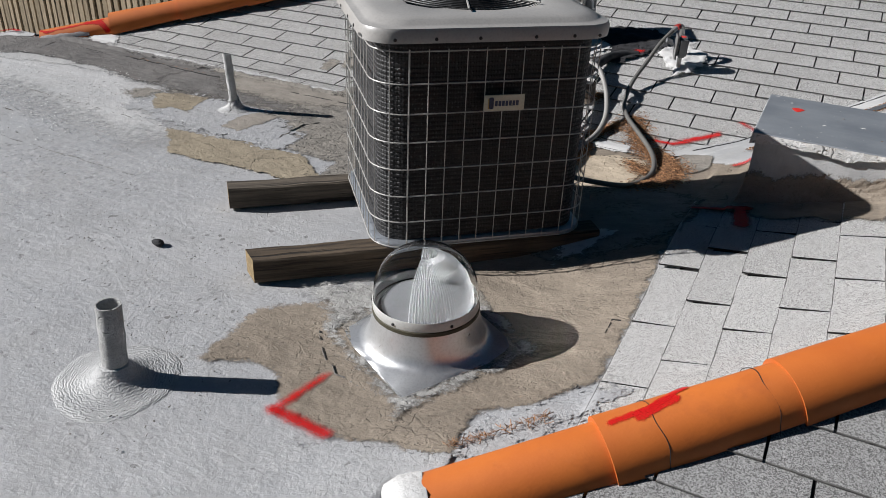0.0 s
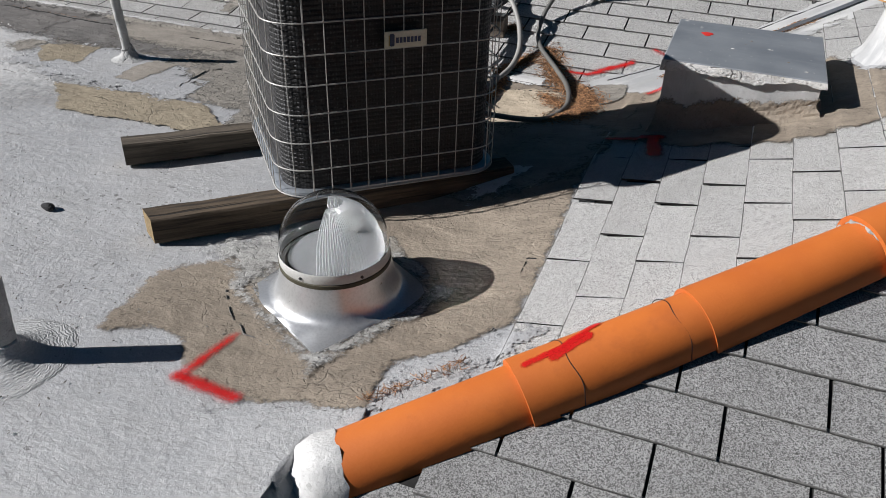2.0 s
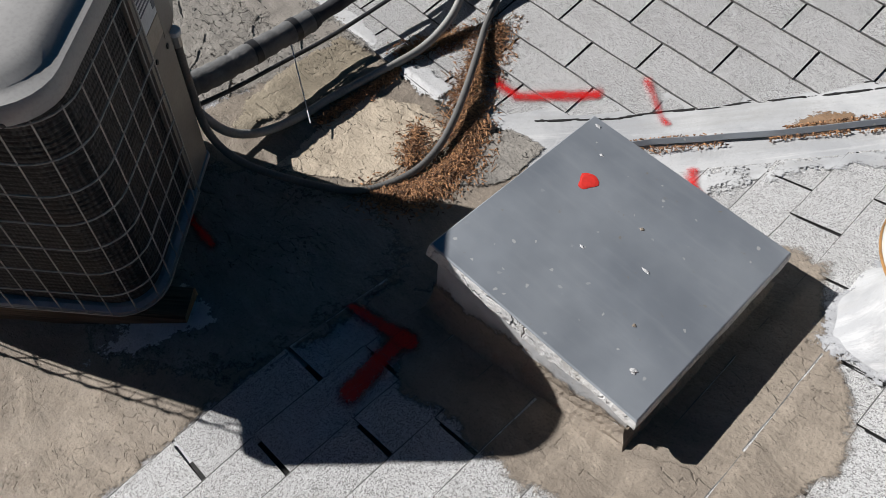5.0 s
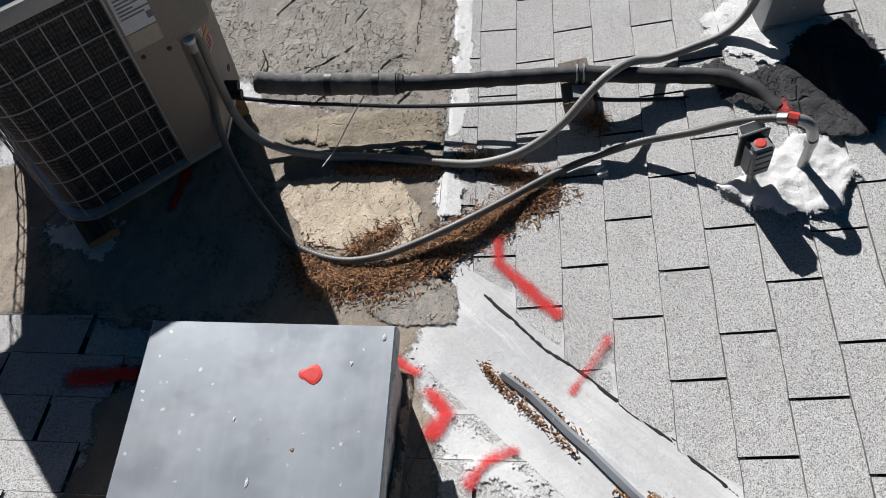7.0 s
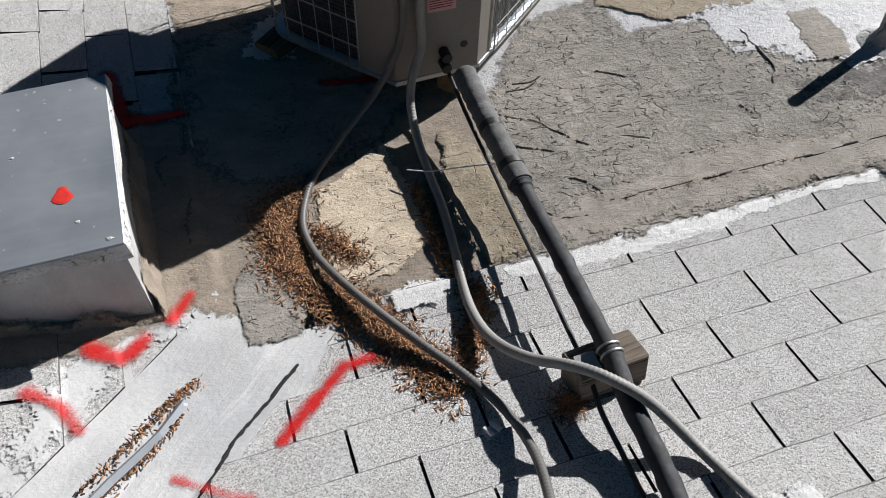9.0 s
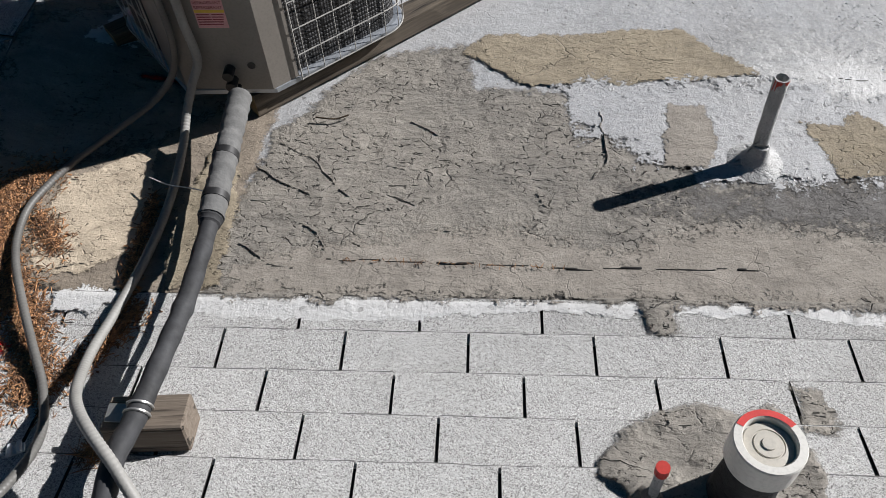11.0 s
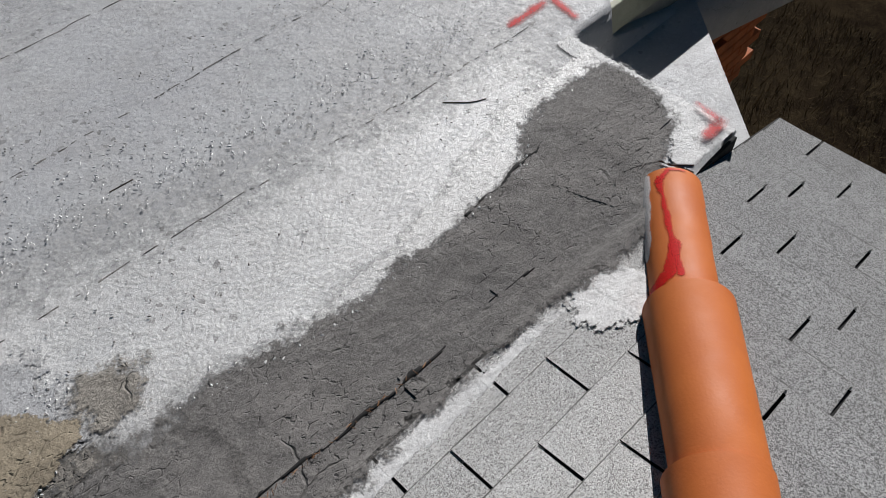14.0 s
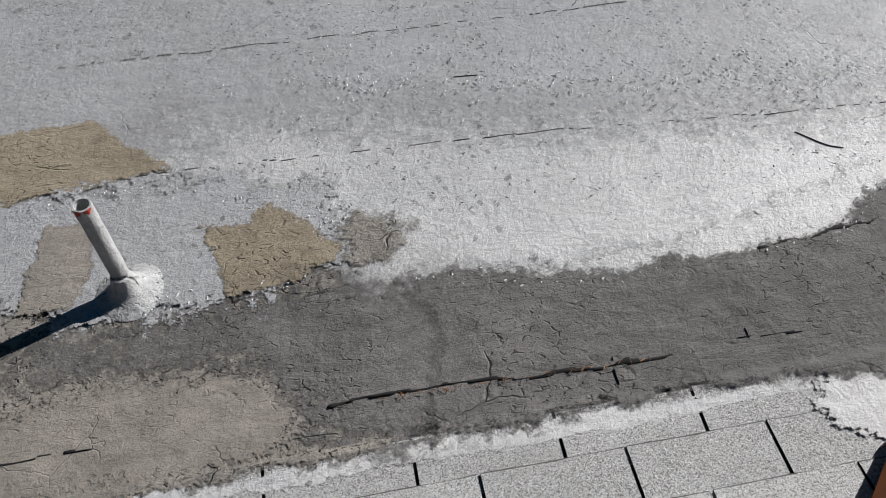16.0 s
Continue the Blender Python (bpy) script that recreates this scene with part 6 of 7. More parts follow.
wb.matrix_world = Matrix.Translation((-0.365, 2.45, h(-0.365, 2.45) + 0.011)) @ Matrix.Rotation(radians(4), 4, "Z") @ Matrix.Rotation(math.atan(0.24), 4, "X")
tagged(wb, "weathered wooden block propping the refrigerant line", "wood block")

tie = tube(smooth_line([(-0.125, 1.664, 0.05), (-0.19, 1.7, 0.062), (-0.27, 1.742, 0.098), (-0.345, 1.782, 0.128)], 0.012), 0.0018, 6)
tagged(new("cable_tie", mesh_of("cable_tie", tie, M_PAPER)), "loose white plastic cable tie across the conduit", "cable tie")

# small white clip lying on the shingles
clip = thing("cable_clip", "small white plastic cable clip on a shingle", "clip", Matrix.Translation((-0.07, 2.5, h(-0.07, 2.5) + 0.014)) @ Matrix.Rotation(radians(25), 4, "Z") @ Matrix.Rotation(0.28, 4, "X"))
part("base", box(-0.02, 0.02, -0.013, 0.013, 0, 0.005, 0.001), M_PAPER, clip)
for u in (-0.011, 0.009):
    part("jaw", box(u - 0.005, u + 0.005, -0.016, 0.016, 0.005, 0.014, 0.002), M_PAPER, clip)

# weatherproof outlet on its stub, with the cover flipped open
ou = thing("outdoor_outlet", "grey weatherproof outlet box with a red-sprayed top", "outlet box", Matrix.Translation((0.048, 2.872, h(0.048, 2.872))) @ Matrix.Rotation(radians(18), 4, "Z") @ Matrix.Rotation(radians(7), 4, "X"))
part("stub", tube([(0, 0, -0.01), (0, 0, 0.1)], 0.0115, 12), M_STEEL, ou, "zinc conduit stub")
body = part("box", box(-0.023, 0.027, -0.031, 0.031, 0.095, 0.2, 0.009, seg=3), M_BOXGREY, ou, "grey cast box", True)
part("gasket_plate", box(-0.03, -0.024, -0.039, 0.039, 0.085, 0.21, 0.002), M_BLACKP, body)
part("face_plate", box(-0.036, -0.0305, -0.037, 0.037, 0.088, 0.207, 0.002), M_STEEL, body)
for z in (0.125, 0.15, 0.175):
    part("rib", box(0.027, 0.0285, -0.02, 0.02, z - 0.002, z + 0.002), M_BLACKP, body)
part("paint_dab", turned([(0.0, 0.2025), (0.012, 0.2022), (0.0155, 0.2005)], 16), plain("red_dab", (0.6, 0.05, 0.04), 0.6), body, "red spray dab")
cov = box(-0.075, -0.035, -0.03, 0.03, 0.0, 0.016, 0.003)
bmesh.ops.transform(cov, matrix=Matrix.Translation((-0.02, 0.02, 0.135)) @ Matrix.Rotation(radians(25), 4, "Y"), verts=cov.verts)
part("flip_cover", cov, M_BOXGREY, ou, "open grey flip cover")

# conduit elbow
el = thing("conduit_elbow", "zinc conduit stub with a red-sprayed elbow", "conduit", Matrix.Translation((0.018, 3.0, h(0.018, 3.0))))
part("stub", tube([(0, 0, -0.01), (0.002, -0.006, 0.08), (0.002, -0.014, 0.15)], 0.0125, 12), M_STEEL, el)
part("coupling", tube([(0.002, -0.01, 0.115), (0.002, -0.013, 0.138)], 0.0165, 12), M_STEEL, el)
part("elbow", tube(smooth_line([(0.002, -0.013, 0.145), (0.001, -0.024, 0.178), (-0.006, -0.046, 0.194), (-0.014, -0.066, 0.194)], 0.006), 0.0145, 12), M_STEEL, el, "", True)
part("nut", tube([(-0.012, -0.06, 0.1945), (-0.021, -0.083, 0.191)], 0.0165, 8), plain("red_sprayed_nut", (0.5, 0.04, 0.03), 0.55), el, "red-sprayed conduit nut")

# grey enclosure standing on the slope
en = thing("electrical_enclosure", "grey sheet-metal electrical enclosure standing on the slope", "electrical box", Matrix.Translation((-0.575, 3.045, h(-0.575, 3.045))) @ Matrix.Rotation(radians(8), 4, "Z"))
part("case", box(-0.07, 0.07, -0.075, 0.075, -0.02, 0.42, 0.004), M_BOXGREY, en)
part("door", box(0.07, 0.076, -0.08, 0.08, 0.03, 0.425, 0.002), M_GALV, en)
part("hasp", box(0.076, 0.086, -0.012, 0.012, 0.2, 0.24, 0.002), M_STEEL, en)
part("hub", turned([(0.018, 0.25), (0.02, 0.252), (0.02, 0.275), (0.0, 0.275)], 14, at=(0.0, -0.085, 0)), M_STEEL, en)

# ---------------------------------------------------------------- roof jack with a storm collar and rain cap
M_CAPW = Nodes("rust_edged_white")
_c = M_CAPW.mix(M_CAPW.band(M_CAPW.noise(5, 5, 0.6), 0.4, 0.7), (0.6, 0.59, 0.56), (0.72, 0.71, 0.69))
_c = M_CAPW.mix(M_CAPW.band(M_CAPW.noise(6.5, 5, 0.7), 0.6, 0.7, 0, 0.85), _c, (0.36, 0.17, 0.06))
M_CAPW = M_CAPW.done(_c, 0.5, 0.15, M_CAPW.bump(M_CAPW.noise(60, 3), 0.2, 0.003))
M_RUST = plain("rusty_rim", (0.32, 0.17, 0.06), 0.8, 0, 0.35, 40, 0.5)
FX, FY = 1.4, 2.055
vz = h(FX, FY)
fv = thing("flue_vent", "white metal flue with a wide storm collar and rain cap", "flue vent", Matrix.Translation((FX, FY, vz)))
cone = bmesh.new()
loft([[(r * (1 + 0.06 * math.sin(3 * a + 9 * r) + 0.03 * math.sin(8 * a)) * math.cos(a), r * (1 + 0.06 * math.sin(3 * a + 9 * r)) * math.sin(a), z + 0.33 * r * math.cos(a) * k) for a in [2 * math.pi * i / 48 for i in range(48)]]
      for r, z, k in ((0.18, -0.01, 1.0), (0.165, 0.012, 0.95), (0.14, 0.03, 0.8), (0.118, 0.07, 0.45), (0.102, 0.13, 0.1), (0.094, 0.22, 0.0))], caps=(False, False), bm=cone)
part("base_cone", cone, M_WORN, fv, "mastic-smeared base cone", True)
CR, CZ = 0.188, 0.216
part("storm_collar", turned([(CR - 0.003, CZ), (CR, CZ + 0.003), (CR * 0.8, CZ + 0.022), (CR * 0.6, CZ + 0.044), (0.086, CZ + 0.062), (0.084, CZ + 0.056), (CR * 0.8, CZ + 0.016)], 56), M_CAPW, fv, "white conical storm collar with rust stains", True)
part("collar_rim", turned([(CR - 0.001, CZ - 0.001), (CR + 0.002, CZ + 0.0005), (CR + 0.002, CZ + 0.004), (CR - 0.001, CZ + 0.005)], 56), M_RUST, fv, "rusty rim")
part("flue", turned([(0.083, 0.2), (0.083, 0.335), (0.083, 0.338), (0.076, 0.338), (0.074, 0.22)], 40), M_CAPW, fv, "", True)
# Flat black disc stands for the shade inside the open flue
part("flue_bore", turned([(0.0, 0.33), (0.0745, 0.33)], 32), M_BLACKP, fv, "black disc painting the shade in the flue mouth")
for a in range(4):
    st = box(-0.009, 0.009, -0.0015, 0.0015, 0.31, 0.4)
    bmesh.ops.transform(st, matrix=Matrix.Rotation(radians(90 * a + 20), 4, "Z") @ Matrix.Translation((0.0, 0.0855, 0)), verts=st.verts)
    part("cap_strut", st, M_STEEL, fv)
KR, KZ = 0.168, 0.375
part("rain_cap", turned([(KR - 0.002, KZ), (KR, KZ + 0.004), (KR * 0.8, KZ + 0.024), (KR * 0.5, KZ + 0.05), (0.0, KZ + 0.07), (0.0, KZ + 0.062), (KR * 0.8, KZ + 0.016)], 56), M_CAPW, fv, "white rain cap with a peeling rusty edge", True)
part("cap_rim", turned([(KR - 0.001, KZ - 0.002), (KR + 0.002, KZ), (KR + 0.002, KZ + 0.005), (KR - 0.001, KZ + 0.006)], 56), M_RUST, fv, "rusty rim")
patch("white_patch", [(FX - 0.17, FY - 0.03), (FX - 0.13, FY - 0.15), (FX, FY - 0.19), (FX + 0.15, FY - 0.15), (FX + 0.22, FY + 0.03), (FX + 0.08, FY + 0.22), (FX - 0.13, FY + 0.17)], M_COATED, "ragged pale coating round the flue", 0.006, 0.02, 0.004, 35, fade=0.09)

# ---------------------------------------------------------------- valley rib
rib = [(0.56, 2.22), (0.62, 2.29), (0.87, 2.51), (1.2, 2.83), (1.75, 3.38)]
rb = tube([(x, y, h(x, y) + 0.018) for x, y in wavy(rib, 0.0015, 3, 0.06)], 0.011, 4)
vr = new("valley_rib", mesh_of("valley_rib", rb, M_GALV))
tagged(vr, "grey metal rib standing in the valley flashing", "flashing", kind="structure")

# ---------------------------------------------------------------- foot of the near hip: broken white mortar
mo = bmesh.new()
rr = random.Random(4)
dirv = Vector((math.cos(radians(38.9)), math.sin(radians(38.9)), 0))
side = Vector((-dirv.y, dirv.x, 0))
rings = []
for s, k in ((-0.085, 0.35), (-0.07, 0.75), (-0.03, 0.95), (0.02, 0.95)):
    rings.append([Vector((0.185, -0.295, -0.015)) + dirv * (s + rr.uniform(-0.006, 0.006)) + side * (0.1 * k * math.cos(math.pi * j / 12)) + Vector((0, 0, -0.02 + 0.098 * k * math.sin(math.pi * j / 12) + rr.uniform(-0.004, 0.004))) for j in range(13)])
loft(rings, closed=False, bm=mo)
mo.faces.new([mo.verts[i] for i in range(13)]) if mo.verts.ensure_lookup_table() is None else None
mt = new("hip_mortar", mesh_of("hip_mortar", mo, M_WHITE, True))
tagged(mt, "crumbling white mortar closing the hip's foot", "mortar", kind="structure")

# red spray on the clay tiles
def tile_paint(foot, yaw, pitch, pts, r0, r1, label, seed, rad=None, mat=None):
    """Spray laid on a hip: along the hip and round it, in metres and degrees."""
    d = Vector((math.cos(yaw) * math.cos(pitch), math.sin(yaw) * math.cos(pitch), math.sin(pitch)))
    s = Vector((-math.sin(yaw), math.cos(yaw), 0))
    n = d.cross(s)
    n = -n if n.z < 0 else n
    a0, a1 = min(p[0] for p in pts) - 0.05, max(p[0] for p in pts) + 0.05
    c0, c1 = min(p[1] for p in pts) - 0.05, max(p[1] for p in pts) + 0.05
    nx, ny = int((a1 - a0) / 0.006), int((c1 - c0) / 0.006)
    X, Y = np.meshgrid(np.linspace(a0, a1, nx), np.linspace(c0, c1, ny))
    F = along_by(X, Y, pts, r0, r1) + 0.004 * wobble(X, Y, 60, seed)
    vs = []
    for a, c in zip(X.ravel(), Y.ravel()):
        ang = c / 0.095
        vs.append(tuple(Vector(foot) + d * float(a) + (s * math.sin(ang) + n * math.cos(ang)) * rad(float(a))))
    i = np.arange(nx * ny).reshape(ny, nx)
    q = np.stack([i[:-1, :-1], i[:-1, 1:], i[1:, 1:], i[1:, :-1]], -1).reshape(-1, 4)
    q = q[(F.ravel() > -0.004)[q].any(1)]
    used = np.unique(q)
    back = np.full(nx * ny, -1)
    back[used] = np.arange(len(used))
    me = bpy.data.meshes.new("paint_mark")
    me.from_pydata([vs[k] for k in used], [], back[q].tolist())
    at = me.attributes.new("spray", "FLOAT", "POINT")
    at.data.foreach_set("value", np.clip(F.ravel()[used] / 0.006, 0, 1).astype(np.float32))
    me.materials.append(mat or M_RED)
    for p in me.polygons:
        p.use_smooth = True
    return tagged(new("paint_mark", me), label, "paint mark", kind="structure")


HIP_A = ((0.185, -0.295, -0.036), radians(38.9), math.atan(0.26))
HIP_B = ((-3.83, 2.02, -0.05), radians(39), math.atan(0.2))


def rad_a(a):
    return 0.0925 - 0.0108 * (a - 0.442) / 0.475 + 0.012 * (a - 0.442)


def rad_b(a):
    return 0.0925 - 0.0108 * a / 0.475 + 0.012 * a


tile_paint(*HIP_A, [(0.47, 0.0), (0.57, 0.008), (0.66, 0.05)], 0.012, 0.016, "red spray stroke over a clay tile", 1, rad_a)
tile_paint(*HIP_A, [(0.54, -0.005), (0.62, 0.014)], 0.02, 0.02, "red spray blot on a clay tile", 2, rad_a)
for a0 in (0.565, 0.825):
    dd = Vector((math.cos(HIP_A[1]) * math.cos(HIP_A[2]), math.sin(HIP_A[1]) * math.cos(HIP_A[2]), math.sin(HIP_A[2])))
    ss = Vector((-math.sin(HIP_A[1]), math.cos(HIP_A[1]), 0))
    nn = dd.cross(ss) if dd.cross(ss).z > 0 else ss.cross(dd)
    line = [Vector(HIP_A[0]) - Vector(HIP1.location) + dd * (a0 + 0.004 * math.sin(5 * q)) + (ss * math.sin(q) + nn * math.cos(q)) * (rad_a(a0) - 0.0012) for q in [-1.7 + 0.1 * i for i in range(35)]]
    part("tile_crack", tube(line, 0.0011, 5), M_DECK, HIP1, "hairline crack round a clay tile")
tile_paint(*HIP_B, [(0.03, -0.05), (0.12, -0.044), (0.25, -0.04), (0.4, -0.03)], 0.009, 0.014, "red spray run down a clay tile", 3, rad_b)
tile_paint(*HIP_B, [(0.01, 0.025), (0.008, -0.02), (0.05, -0.048)], 0.008, 0.014, "red spray arc at a clay tile's end", 4, rad_b)
tile_paint(*HIP_B, [(0.3, -0.035), (0.39, -0.06), (0.42, -0.12)], 0.018, 0.024, "red spray blot at a clay tile's joint", 5, rad_b)
tile_paint(*HIP_B, [(0.02, -0.1), (0.2, -0.105), (0.3, -0.12)], 0.03, 0.014, "white coating smeared on a clay tile's flank", 6, rad_b, M_OVER)

# ---------------------------------------------------------------- dry needles, chips and grit
def litter(name, count, spots, length, width, label, seed, pile=0.02, mat=None):
    """Loose slivers strewn along strokes: (line, radius)."""
    r = random.Random(seed)
    vs, fs = [], []
    w = [sum(math.dist(a, b) for a, b in zip(l, l[1:])) * rad for l, rad in spots]
    for _ in range(count):
        l, rad = r.choices(spots, w)[0]
        k = r.randrange(len(l) - 1)
        t = r.random()
        q = min(abs(r.gauss(0, 0.55)), 1.25)
        ang = r.uniform(0, 2 * math.pi)
        x, y = l[k][0] + (l[k + 1][0] - l[k][0]) * t + rad * q * math.cos(ang), l[k][1] + (l[k + 1][1] - l[k][1]) * t + rad * q * math.sin(ang)
        z = h(x, y) + (0.012 if pile else 0.007) + r.random() * pile * max(0.1, 1 - q)
        L, W, a, tilt = r.uniform(*length), r.uniform(*width), r.uniform(0, 2 * math.pi), r.gauss(0, 0.16)
        d = Vector((math.cos(a) * math.cos(tilt), math.sin(a) * math.cos(tilt), math.sin(tilt)))
        s = Vector((-math.sin(a), math.cos(a), r.uniform(-0.4, 0.4))).normalized()
        u = d.cross(s)
        c = Vector((x, y, z + abs(math.sin(tilt)) * L * 0.4))
        bend = u * L * r.uniform(-0.12, 0.12)
        o = len(vs)
        for e, b in ((-0.5, 0), (0.0, 1), (0.5, 0)):
            m = c + d * L * e + bend * b
            ww = W * (0.6 if e else 1.0)
            vs += [tuple(m + s * ww), tuple(m - s * ww), tuple(m + u * ww * 0.8)]
        for g in (0, 3):
            for i in range(3):
                j = (i + 1) % 3
                fs.append((o + g + i, o + g + j, o + g + 3 + j, o + g + 3 + i))
        fs += [(o, o + 2, o + 1), (o + 6, o + 7, o + 8)]
    me = bpy.data.meshes.new(name)
    me.from_pydata(vs, [], fs)
    me.materials.append(mat or M_LITTER)
    return tagged(new(name, me), label, "litter", kind="stuff")


BED = [([(0.2, 1.62), (0.28, 1.74), (0.27, 1.88), (0.18, 2.0), (0.09, 2.1), (0.02, 2.24), (-0.03, 2.37)], 0.082), ([(-0.08, 2.3), (-0.14, 2.2), (-0.2, 2.08)], 0.05),
       ([(-0.16, 2.1), (-0.14, 1.92), (-0.14, 1.7)], 0.032), ([(0.17, 1.78), (0.08, 1.9)], 0.05), ([(0.27, 1.7), (0.25, 1.9), (0.12, 2.1)], 0.05)]
litter("needle_litter", 7000, BED, (0.009, 0.032), (0.0009, 0.0017), "heap of dry brown needles caught between the cables", 3, 0.012)
litter("leaf_litter", 5200, BED, (0.005, 0.013), (0.0014, 0.0036), "dry brown leaf chips among the needles", 4, 0.014)
litter("leaf_litter", 900, [([(0.53, 2.17), (0.62, 2.245), (0.78, 2.39)], 0.018), ([(0.56, 2.24), (0.66, 2.345), (0.77, 2.43)], 0.014), ([(0.86, 2.47), (1.0, 2.6), (1.15, 2.73)], 0.012), ([(0.87, 2.54), (1.1, 2.78)], 0.014)],
       (0.004, 0.013), (0.0012, 0.003), "dry leaf chips along the valley rib", 5, 0.012)
litter("needle_litter", 260, [([(-0.27, 2.49), (-0.24, 2.5)], 0.045)], (0.02, 0.06), (0.0006, 0.0012), "small nest of dry needles behind the wood block", 6, 0.035)
litter("needle_litter", 160, [([(0.18, -0.12), (0.26, -0.05), (0.36, 0.06)], 0.022)], (0.01, 0.03), (0.0006, 0.0013), "dry needles along the clay hip", 7, 0.008)
litter("needle_litter", 120, [([(-2.4, 1.93), (-3.0, 1.95)], 0.006), ([(-0.7, 1.915), (-1.3, 1.93)], 0.006)], (0.008, 0.02), (0.0006, 0.0012), "brown crumbs in the mastic cracks", 8, 0.003)
litter("coating_crumbs", 1100, [([(-2.5, 1.63), (-2.9, 1.72), (-3.55, 1.72), (-3.72, 1.6), (-4.0, 1.58)], 0.05), ([(-1.35, 1.25), (-1.9, 1.22), (-2.35, 1.4), (-2.2, 1.6), (-1.75, 1.6)], 0.06), ([(0.45, 1.93), (0.75, 2.15), (1.1, 2.55)], 0.05), ([(-2.3, 0.9), (-3.9, 1.2)], 0.35)], (0.003, 0.01), (0.0012, 0.0032), "white coating crumbs along the patches", 13, 0.0, plain("coating_crumb", (0.66, 0.66, 0.65), 0.8, 0, 0.2, 40))
M_GRIT = plain("grit", (0.2, 0.19, 0.175), 0.9, 0, 0.5, 40)
litter("roof_grit", 1500, [([(-1.0, 0.2), (-2.2, 0.6), (-4.0, 0.7)], 0.75), ([(-2.2, 1.35), (-3.9, 1.5)], 0.16), ([(-0.9, 0.5), (-0.5, -0.5)], 0.4)], (0.002, 0.009), (0.0008, 0.0026), "grey grit scattered over the coating", 9, 0.0, M_GRIT)


def twig(points, r, label):
    ob = new("twig", mesh_of("twig", tube(smooth_line(points, 0.01), lambda i, s: r * (1 - 0.004 * i), 6), M_TIMBER))
    return tagged(ob, label, "twig", "twigs on the roof")


twig([(-0.56, 1.385, 0.02), (-0.62, 1.39, 0.018), (-0.66, 1.375, 0.02)], 0.0028, "thin dark twig lying on the mastic field")
twig([(-3.62, 1.36, 0.0045), (-3.68, 1.42, 0.0045), (-3.72, 1.44, 0.0045)], 0.0018, "thin grey twig lying on the white coating")
twig([(-2.75, 0.96, 0.0022), (-2.82, 0.965, 0.0022)], 0.0018, "short dark twig lying on the coating")
lump = bmesh.new()
bmesh.ops.create_icosphere(lump, subdivisions=2, radius=0.017)
for v in lump.verts:
    v.co = Vector((v.co.x * 1.5, v.co.y * 0.9, v.co.z * 0.75)) * (1 + 0.22 * noise.noise(v.co * 90))
lo = new("tar_lump", mesh_of("tar_lump", lump, M_BLACK, True))
lo.location = (-1.15, 0.3, 0.011)
tagged(lo, "small black tar lump lying on the coating", "debris")

# ---------------------------------------------------------------- lower roof, wall, yard and fence
lr = bmesh.new()
ring = [(-4.0, 2.12), (-4.31, 2.075), (-4.83, 1.5), (-5.7, 0.54), (-5.7, -0.6), (-4.0, -0.6)]
loft([[(x, y, -0.37) for x, y in ring], [(x, y, -0.25) for x, y in ring]], bm=lr)
tagged(new("lower_roof", mesh_of("lower_roof", lr, M_COAT)), "lower roof with smooth silver coating", "roof", kind="structure")
M_FASCIA = plain("weathered_fascia", (0.36, 0.36, 0.27), 0.7, 0, 0.2, 12, 0.3)
tagged(new("fascia_board", mesh_of("fascia_board", box(-6.6, EDGE_W - 0.012, 1.405, 1.432, -0.13, -0.008, 0.003), M_FASCIA)), "weathered pale green fascia board under the roof edge", "fascia", kind="structure")
# Added wall, shade darkened into its stucco; stops sun leaking under the roof
tagged(new("wall_north", mesh_of("wall_north", box(-5.72, EDGE_W - 0.02, 1.37, 1.4, -0.252, -0.12), plain("shaded_stucco", (0.3, 0.29, 0.26), 0.9))), "added wall under the roof edge that keeps the sun out, darkened as if shaded", "wall", kind="structure")
tagged(new("fascia_board", mesh_of("fascia_board", box(EDGE_W - 0.002, EDGE_W + 0.018, 1.436, 2.03, -0.24, -0.012, 0.003), M_WHITE)), "white-coated edge board beside the lower roof", "fascia", kind="structure")
# Black board paints the shaded notch beneath the roof corner
tagged(new("edge_board", mesh_of("edge_board", box(EDGE_W + 0.02, -3.8, 2.034, 2.046, -0.2, -0.014, 0.002), M_DECK)), "board painted black for the shade under the roof corner", "fascia", kind="structure")
tagged(new("house_wall", mesh_of("house_wall", box(-4.2, 3.2, -3.2, 5.3, -3.2, -1.15), plain("stucco", (0.45, 0.42, 0.37), 0.9))), "plain stucco house walls under the roof", "wall", kind="structure")

k = Nodes("dry_yard")
c = k.mix(k.band(k.noise(0.7, 6, 0.65), 0.38, 0.64), (0.012, 0.0085, 0.006), (0.032, 0.023, 0.014))
c = k.mix(k.band(k.noise(5, 6, 0.75), 0.45, 0.75, 0, 0.8), c, (0.055, 0.042, 0.024))
c = k.mix(k.band(k.noise(30, 4, 0.75), 0.5, 0.7, 0, 0.6), c, (0.008, 0.006, 0.004))
M_YARD = k.done(c, 0.95, 0, k.bump(k.math("ADD", k.noise(30, 5, 0.8), k.noise(4, 4)), 0.7, 0.02), Specular_IOR_Level=0.0)
g = bmesh.new()
bmesh.ops.create_grid(g, x_segments=60, y_segments=60, size=1)
for v in g.verts:
    v.co = Vector((math.copysign(abs(v.co.x) ** 4 * 900 + abs(v.co.x) * 40, v.co.x), math.copysign(abs(v.co.y) ** 4 * 900 + abs(v.co.y) * 40, v.co.y), -3.2 + 0.05 * noise.noise(v.co * 30)))
tagged(new("ground", mesh_of("ground", g, M_YARD, True)), "dry brown yard with sparse dead grass", "ground", kind="structure")
r = random.Random(8)
vs, fs = [], []
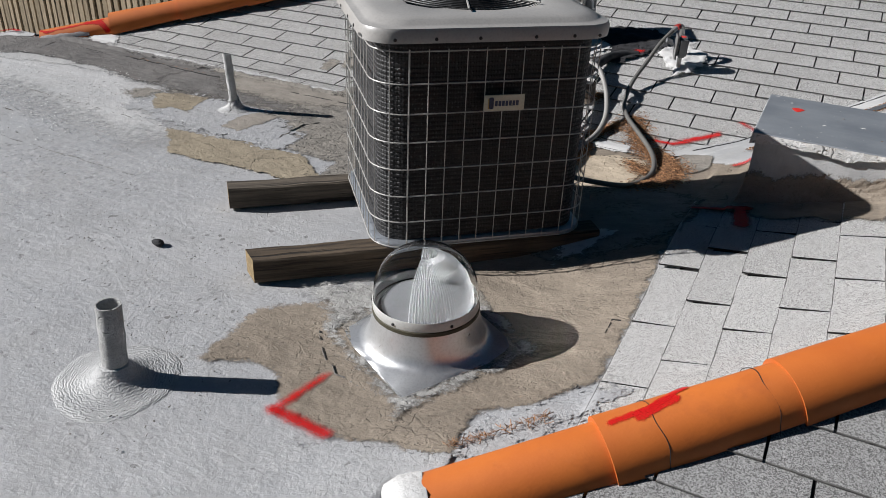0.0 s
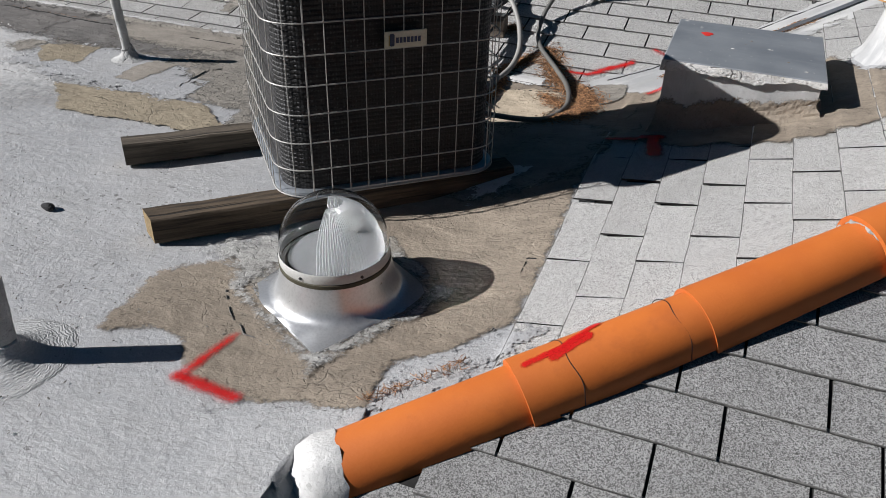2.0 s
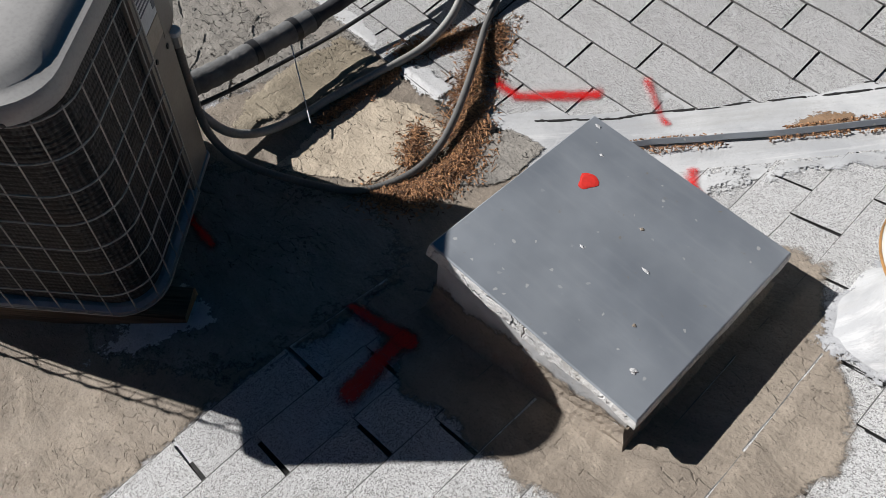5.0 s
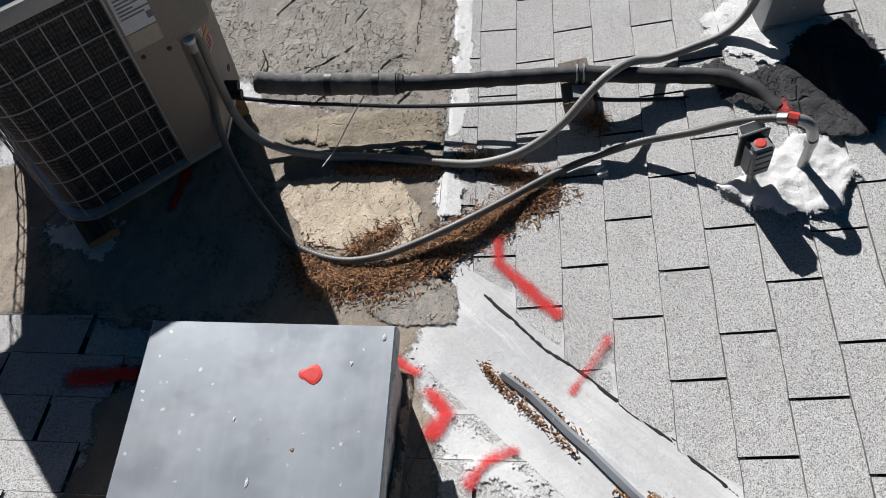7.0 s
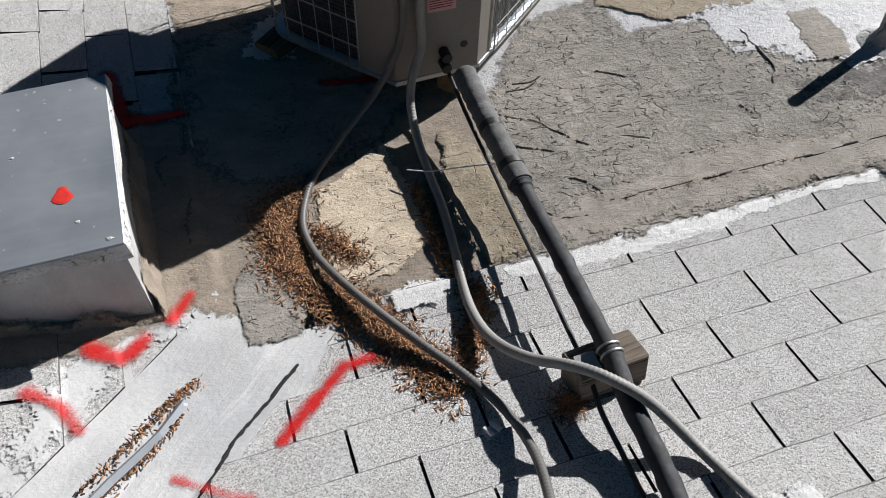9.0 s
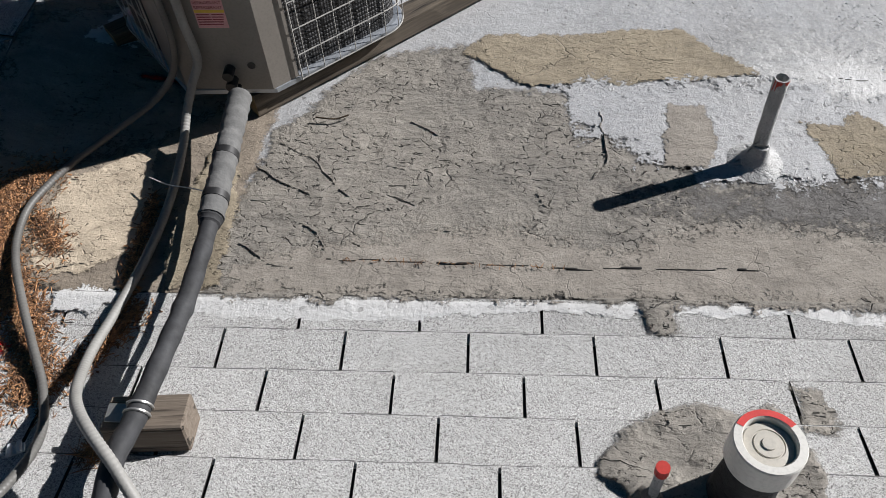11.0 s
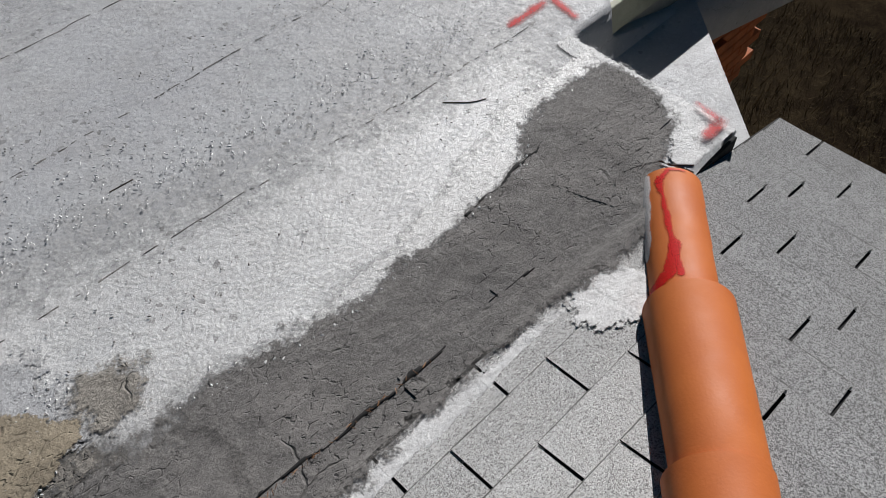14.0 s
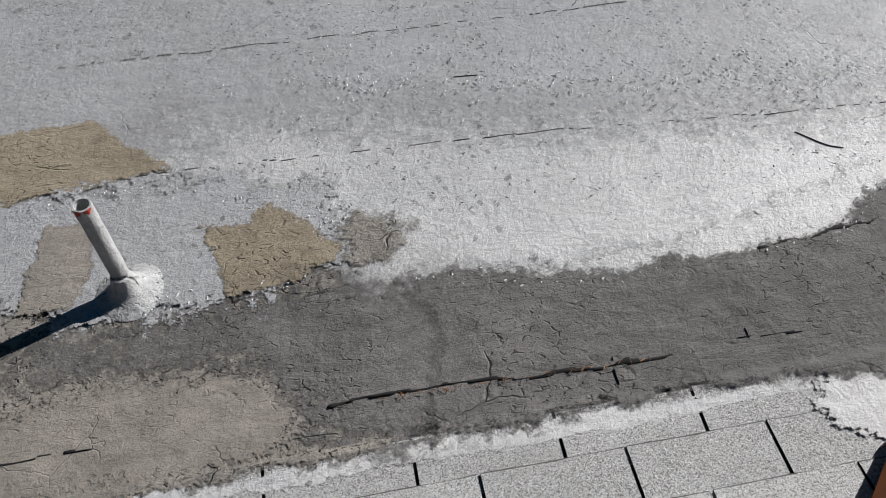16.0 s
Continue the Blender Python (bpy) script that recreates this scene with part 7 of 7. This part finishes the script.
for _ in range(42000):
    x, y = r.uniform(-9.5, -4.6), r.uniform(-1.5, 4.5)
    if noise.noise(Vector((x * 0.9, y * 0.9, 1))) < r.uniform(-0.5, 0.35):
        continue
    a, L, lean = r.uniform(0, 6.28), r.uniform(0.04, 0.13), r.uniform(0.2, 1.35)
    p = Vector((x, y, -3.2))
    s = Vector((-math.sin(a), math.cos(a), 0)) * 0.0032
    tip = p + Vector((math.cos(a) * math.sin(lean), math.sin(a) * math.sin(lean), math.cos(lean))) * L
    o = len(vs)
    vs += [tuple(p + s), tuple(p - s), tuple(tip)]
    fs.append((o, o + 1, o + 2))
me = bpy.data.meshes.new("dead_grass")
me.from_pydata(vs, [], fs)
k = Nodes("dead_grass")
me.materials.append(k.done(k.mix(k.island, (0.014, 0.01, 0.006), (0.075, 0.056, 0.028)), 0.9, Specular_IOR_Level=0.05))
tagged(new("dead_grass", me), "sparse tufts of dead grass in the yard", "grass", kind="stuff")

# brick pier under the lower roof's far edge
M_BRICK = plain("orange_brick", (0.4, 0.125, 0.045), 0.85, 0, 0.25, 9, 0.4)
M_JOINT = plain("brick_joint", (0.3, 0.2, 0.14), 0.95)
pier = thing("brick_pier", "orange brick wall below the lower roof", "brick wall", Matrix.Translation((-5.85, 0.9, -3.2)), kind="structure")
part("core", box(-0.25, 0.19, -0.42, 0.33, 0, 2.83), M_JOINT, pier)
bme = mesh_of("brick", box(-0.1, 0.1, -0.045, 0.045, 0, 0.06, 0.003), M_BRICK)
rz = random.Random(2)
for row in range(24, 40):
    for i in range(4):
        b = part("brick", bme, None, pier)
        b.location = (-0.19 + 0.212 * i - 0.1 * (row % 2) + 0.02, 0.3, 0.0 + row * 0.0705)
    for i in range(4):
        b = part("brick", bme, None, pier)
        b.matrix_basis = Matrix.Translation((0.16, -0.36 + 0.212 * i - 0.1 * (row % 2), row * 0.0705)) @ Matrix.Rotation(radians(90), 4, "Z")

# board fence beyond the yard
M_FENCE = wood_material("fence_board", (0.3, 0.235, 0.155), (0.46, 0.375, 0.265), "z")
fence = thing("board_fence", "sunlit tan fence of narrow upright boards beyond the yard", "fence", Matrix.Translation((-7.4, 5.1, -3.2)), kind="structure")
boards = [mesh_of("board", box(-w, w, -0.011, 0.011, 0, 2.95, 0.004), M_FENCE) for w in (0.034, 0.037, 0.04)]
for i in range(60):
    b = part("board", boards[r.randrange(3)], None, fence)
    b.matrix_basis = Matrix.Translation((-3.0 + 0.097 * i, r.uniform(-0.006, 0.006), r.uniform(-0.02, 0.03))) @ Matrix.Rotation(r.uniform(-0.008, 0.008), 4, "Y") @ Matrix.Rotation(r.uniform(-0.12, 0.12), 4, "Z")
for z in (0.5, 1.5, 2.7):
    part("rail", box(-3.1, 2.9, 0.02, 0.06, z, z + 0.09, 0.004), M_FENCE, fence)

# ---------------------------------------------------------------- shingle tabs
rng = random.Random(5)
PH_R = (0.048, 0.213, 0.026, 0.206, 0.091, 0.244, 0.048, 0.23)
for i in range(-1, 24):
    course(slope_right, "y", 0.558 + 0.1215 * i, 0.1215, PH_R[i % 8], -0.3, 4.45, M_SHINGLE,
           lambda x, y: -1.85 < x - y < HIP + 0.36 and not (i < 0 and y > 1.3), rng, lambda x, y: x > 2.4 or y > 3.2, ((1, -1, -1.48), (-1, 1, -HIP - 0.01)), rise_right, 0.2972)
PH_B = (0.297, 0.174, 0.042, 0.235, 0.1, 0.28, 0.168)
for i in range(0, 28):
    course(slope_back, "x", 2.03 if i == 0 else 2.135 + 0.1228 * (i - 1), 0.105 if i == 0 else 0.1228, PH_B[i] if i < 7 else (0.168 - 0.1285 * (i - 6)) % 0.305, -4.1, 3.45, M_SHINGLE,
           lambda x, y: HIP2 - 0.36 < x - y < -1.5, rng, lambda x, y: y > 3.35 or x > 1.9, ((-1, 1, 1.87), (1, -1, HIP2 - 0.0)), lambda x, y: rise_back(y))
for i in range(0, 40):
    course(slope_front, "x", 1.4 - 0.1215 * i, 0.1215, (0.03, 0.19)[i % 2] + 0.02 * (i % 3), 0.1, 3.45, M_SHINGLE2,
           lambda x, y: x - y > HIP - 0.36, rng, lambda x, y: x > 2.2 or y < -0.75, ((1, -1, HIP + 0.0),), lambda x, y: rise_front(y))
for i in range(0, 31):
    course(slope_west, "y", -4.40 + 0.1215 * i, 0.1215, (0.06, 0.21, 0.12)[i % 3], 1.7, 5.65, M_SHINGLE2,
           lambda x, y: x - y < HIP2 + 0.36, rng, lambda x, y: y > 3.3, ((-1, 1, -HIP2), (0, 1, 2.05)), lambda x, y: rise_west(x))
for owner, rows in FAR.items():
    for mat in {r[1].name: r[1] for r in rows}.values():
        vs, fs, mi = [], [], []
        src = tab(mat, 0)
        co = [v.co.copy() for v in src.vertices]
        for m, mm in rows:
            if mm is mat:
                o = len(vs)
                vs += [tuple(m @ c) for c in co]
                fs += [tuple(o + k for k in p.vertices) for p in src.polygons]
                mi += [p.material_index for p in src.polygons]
        me = bpy.data.meshes.new("far_shingles")
        me.from_pydata(vs, [], fs)
        me.materials.append(mat)
        me.materials.append(M_DECK)
        me.materials.append(M_RIM)
        me.polygons.foreach_set("material_index", mi)
        ob = new("far_shingles", me)
        ob.parent = bpy.data.objects[owner]
        tagged(ob, "pale shingle tabs further up the slope", kind="stuff")
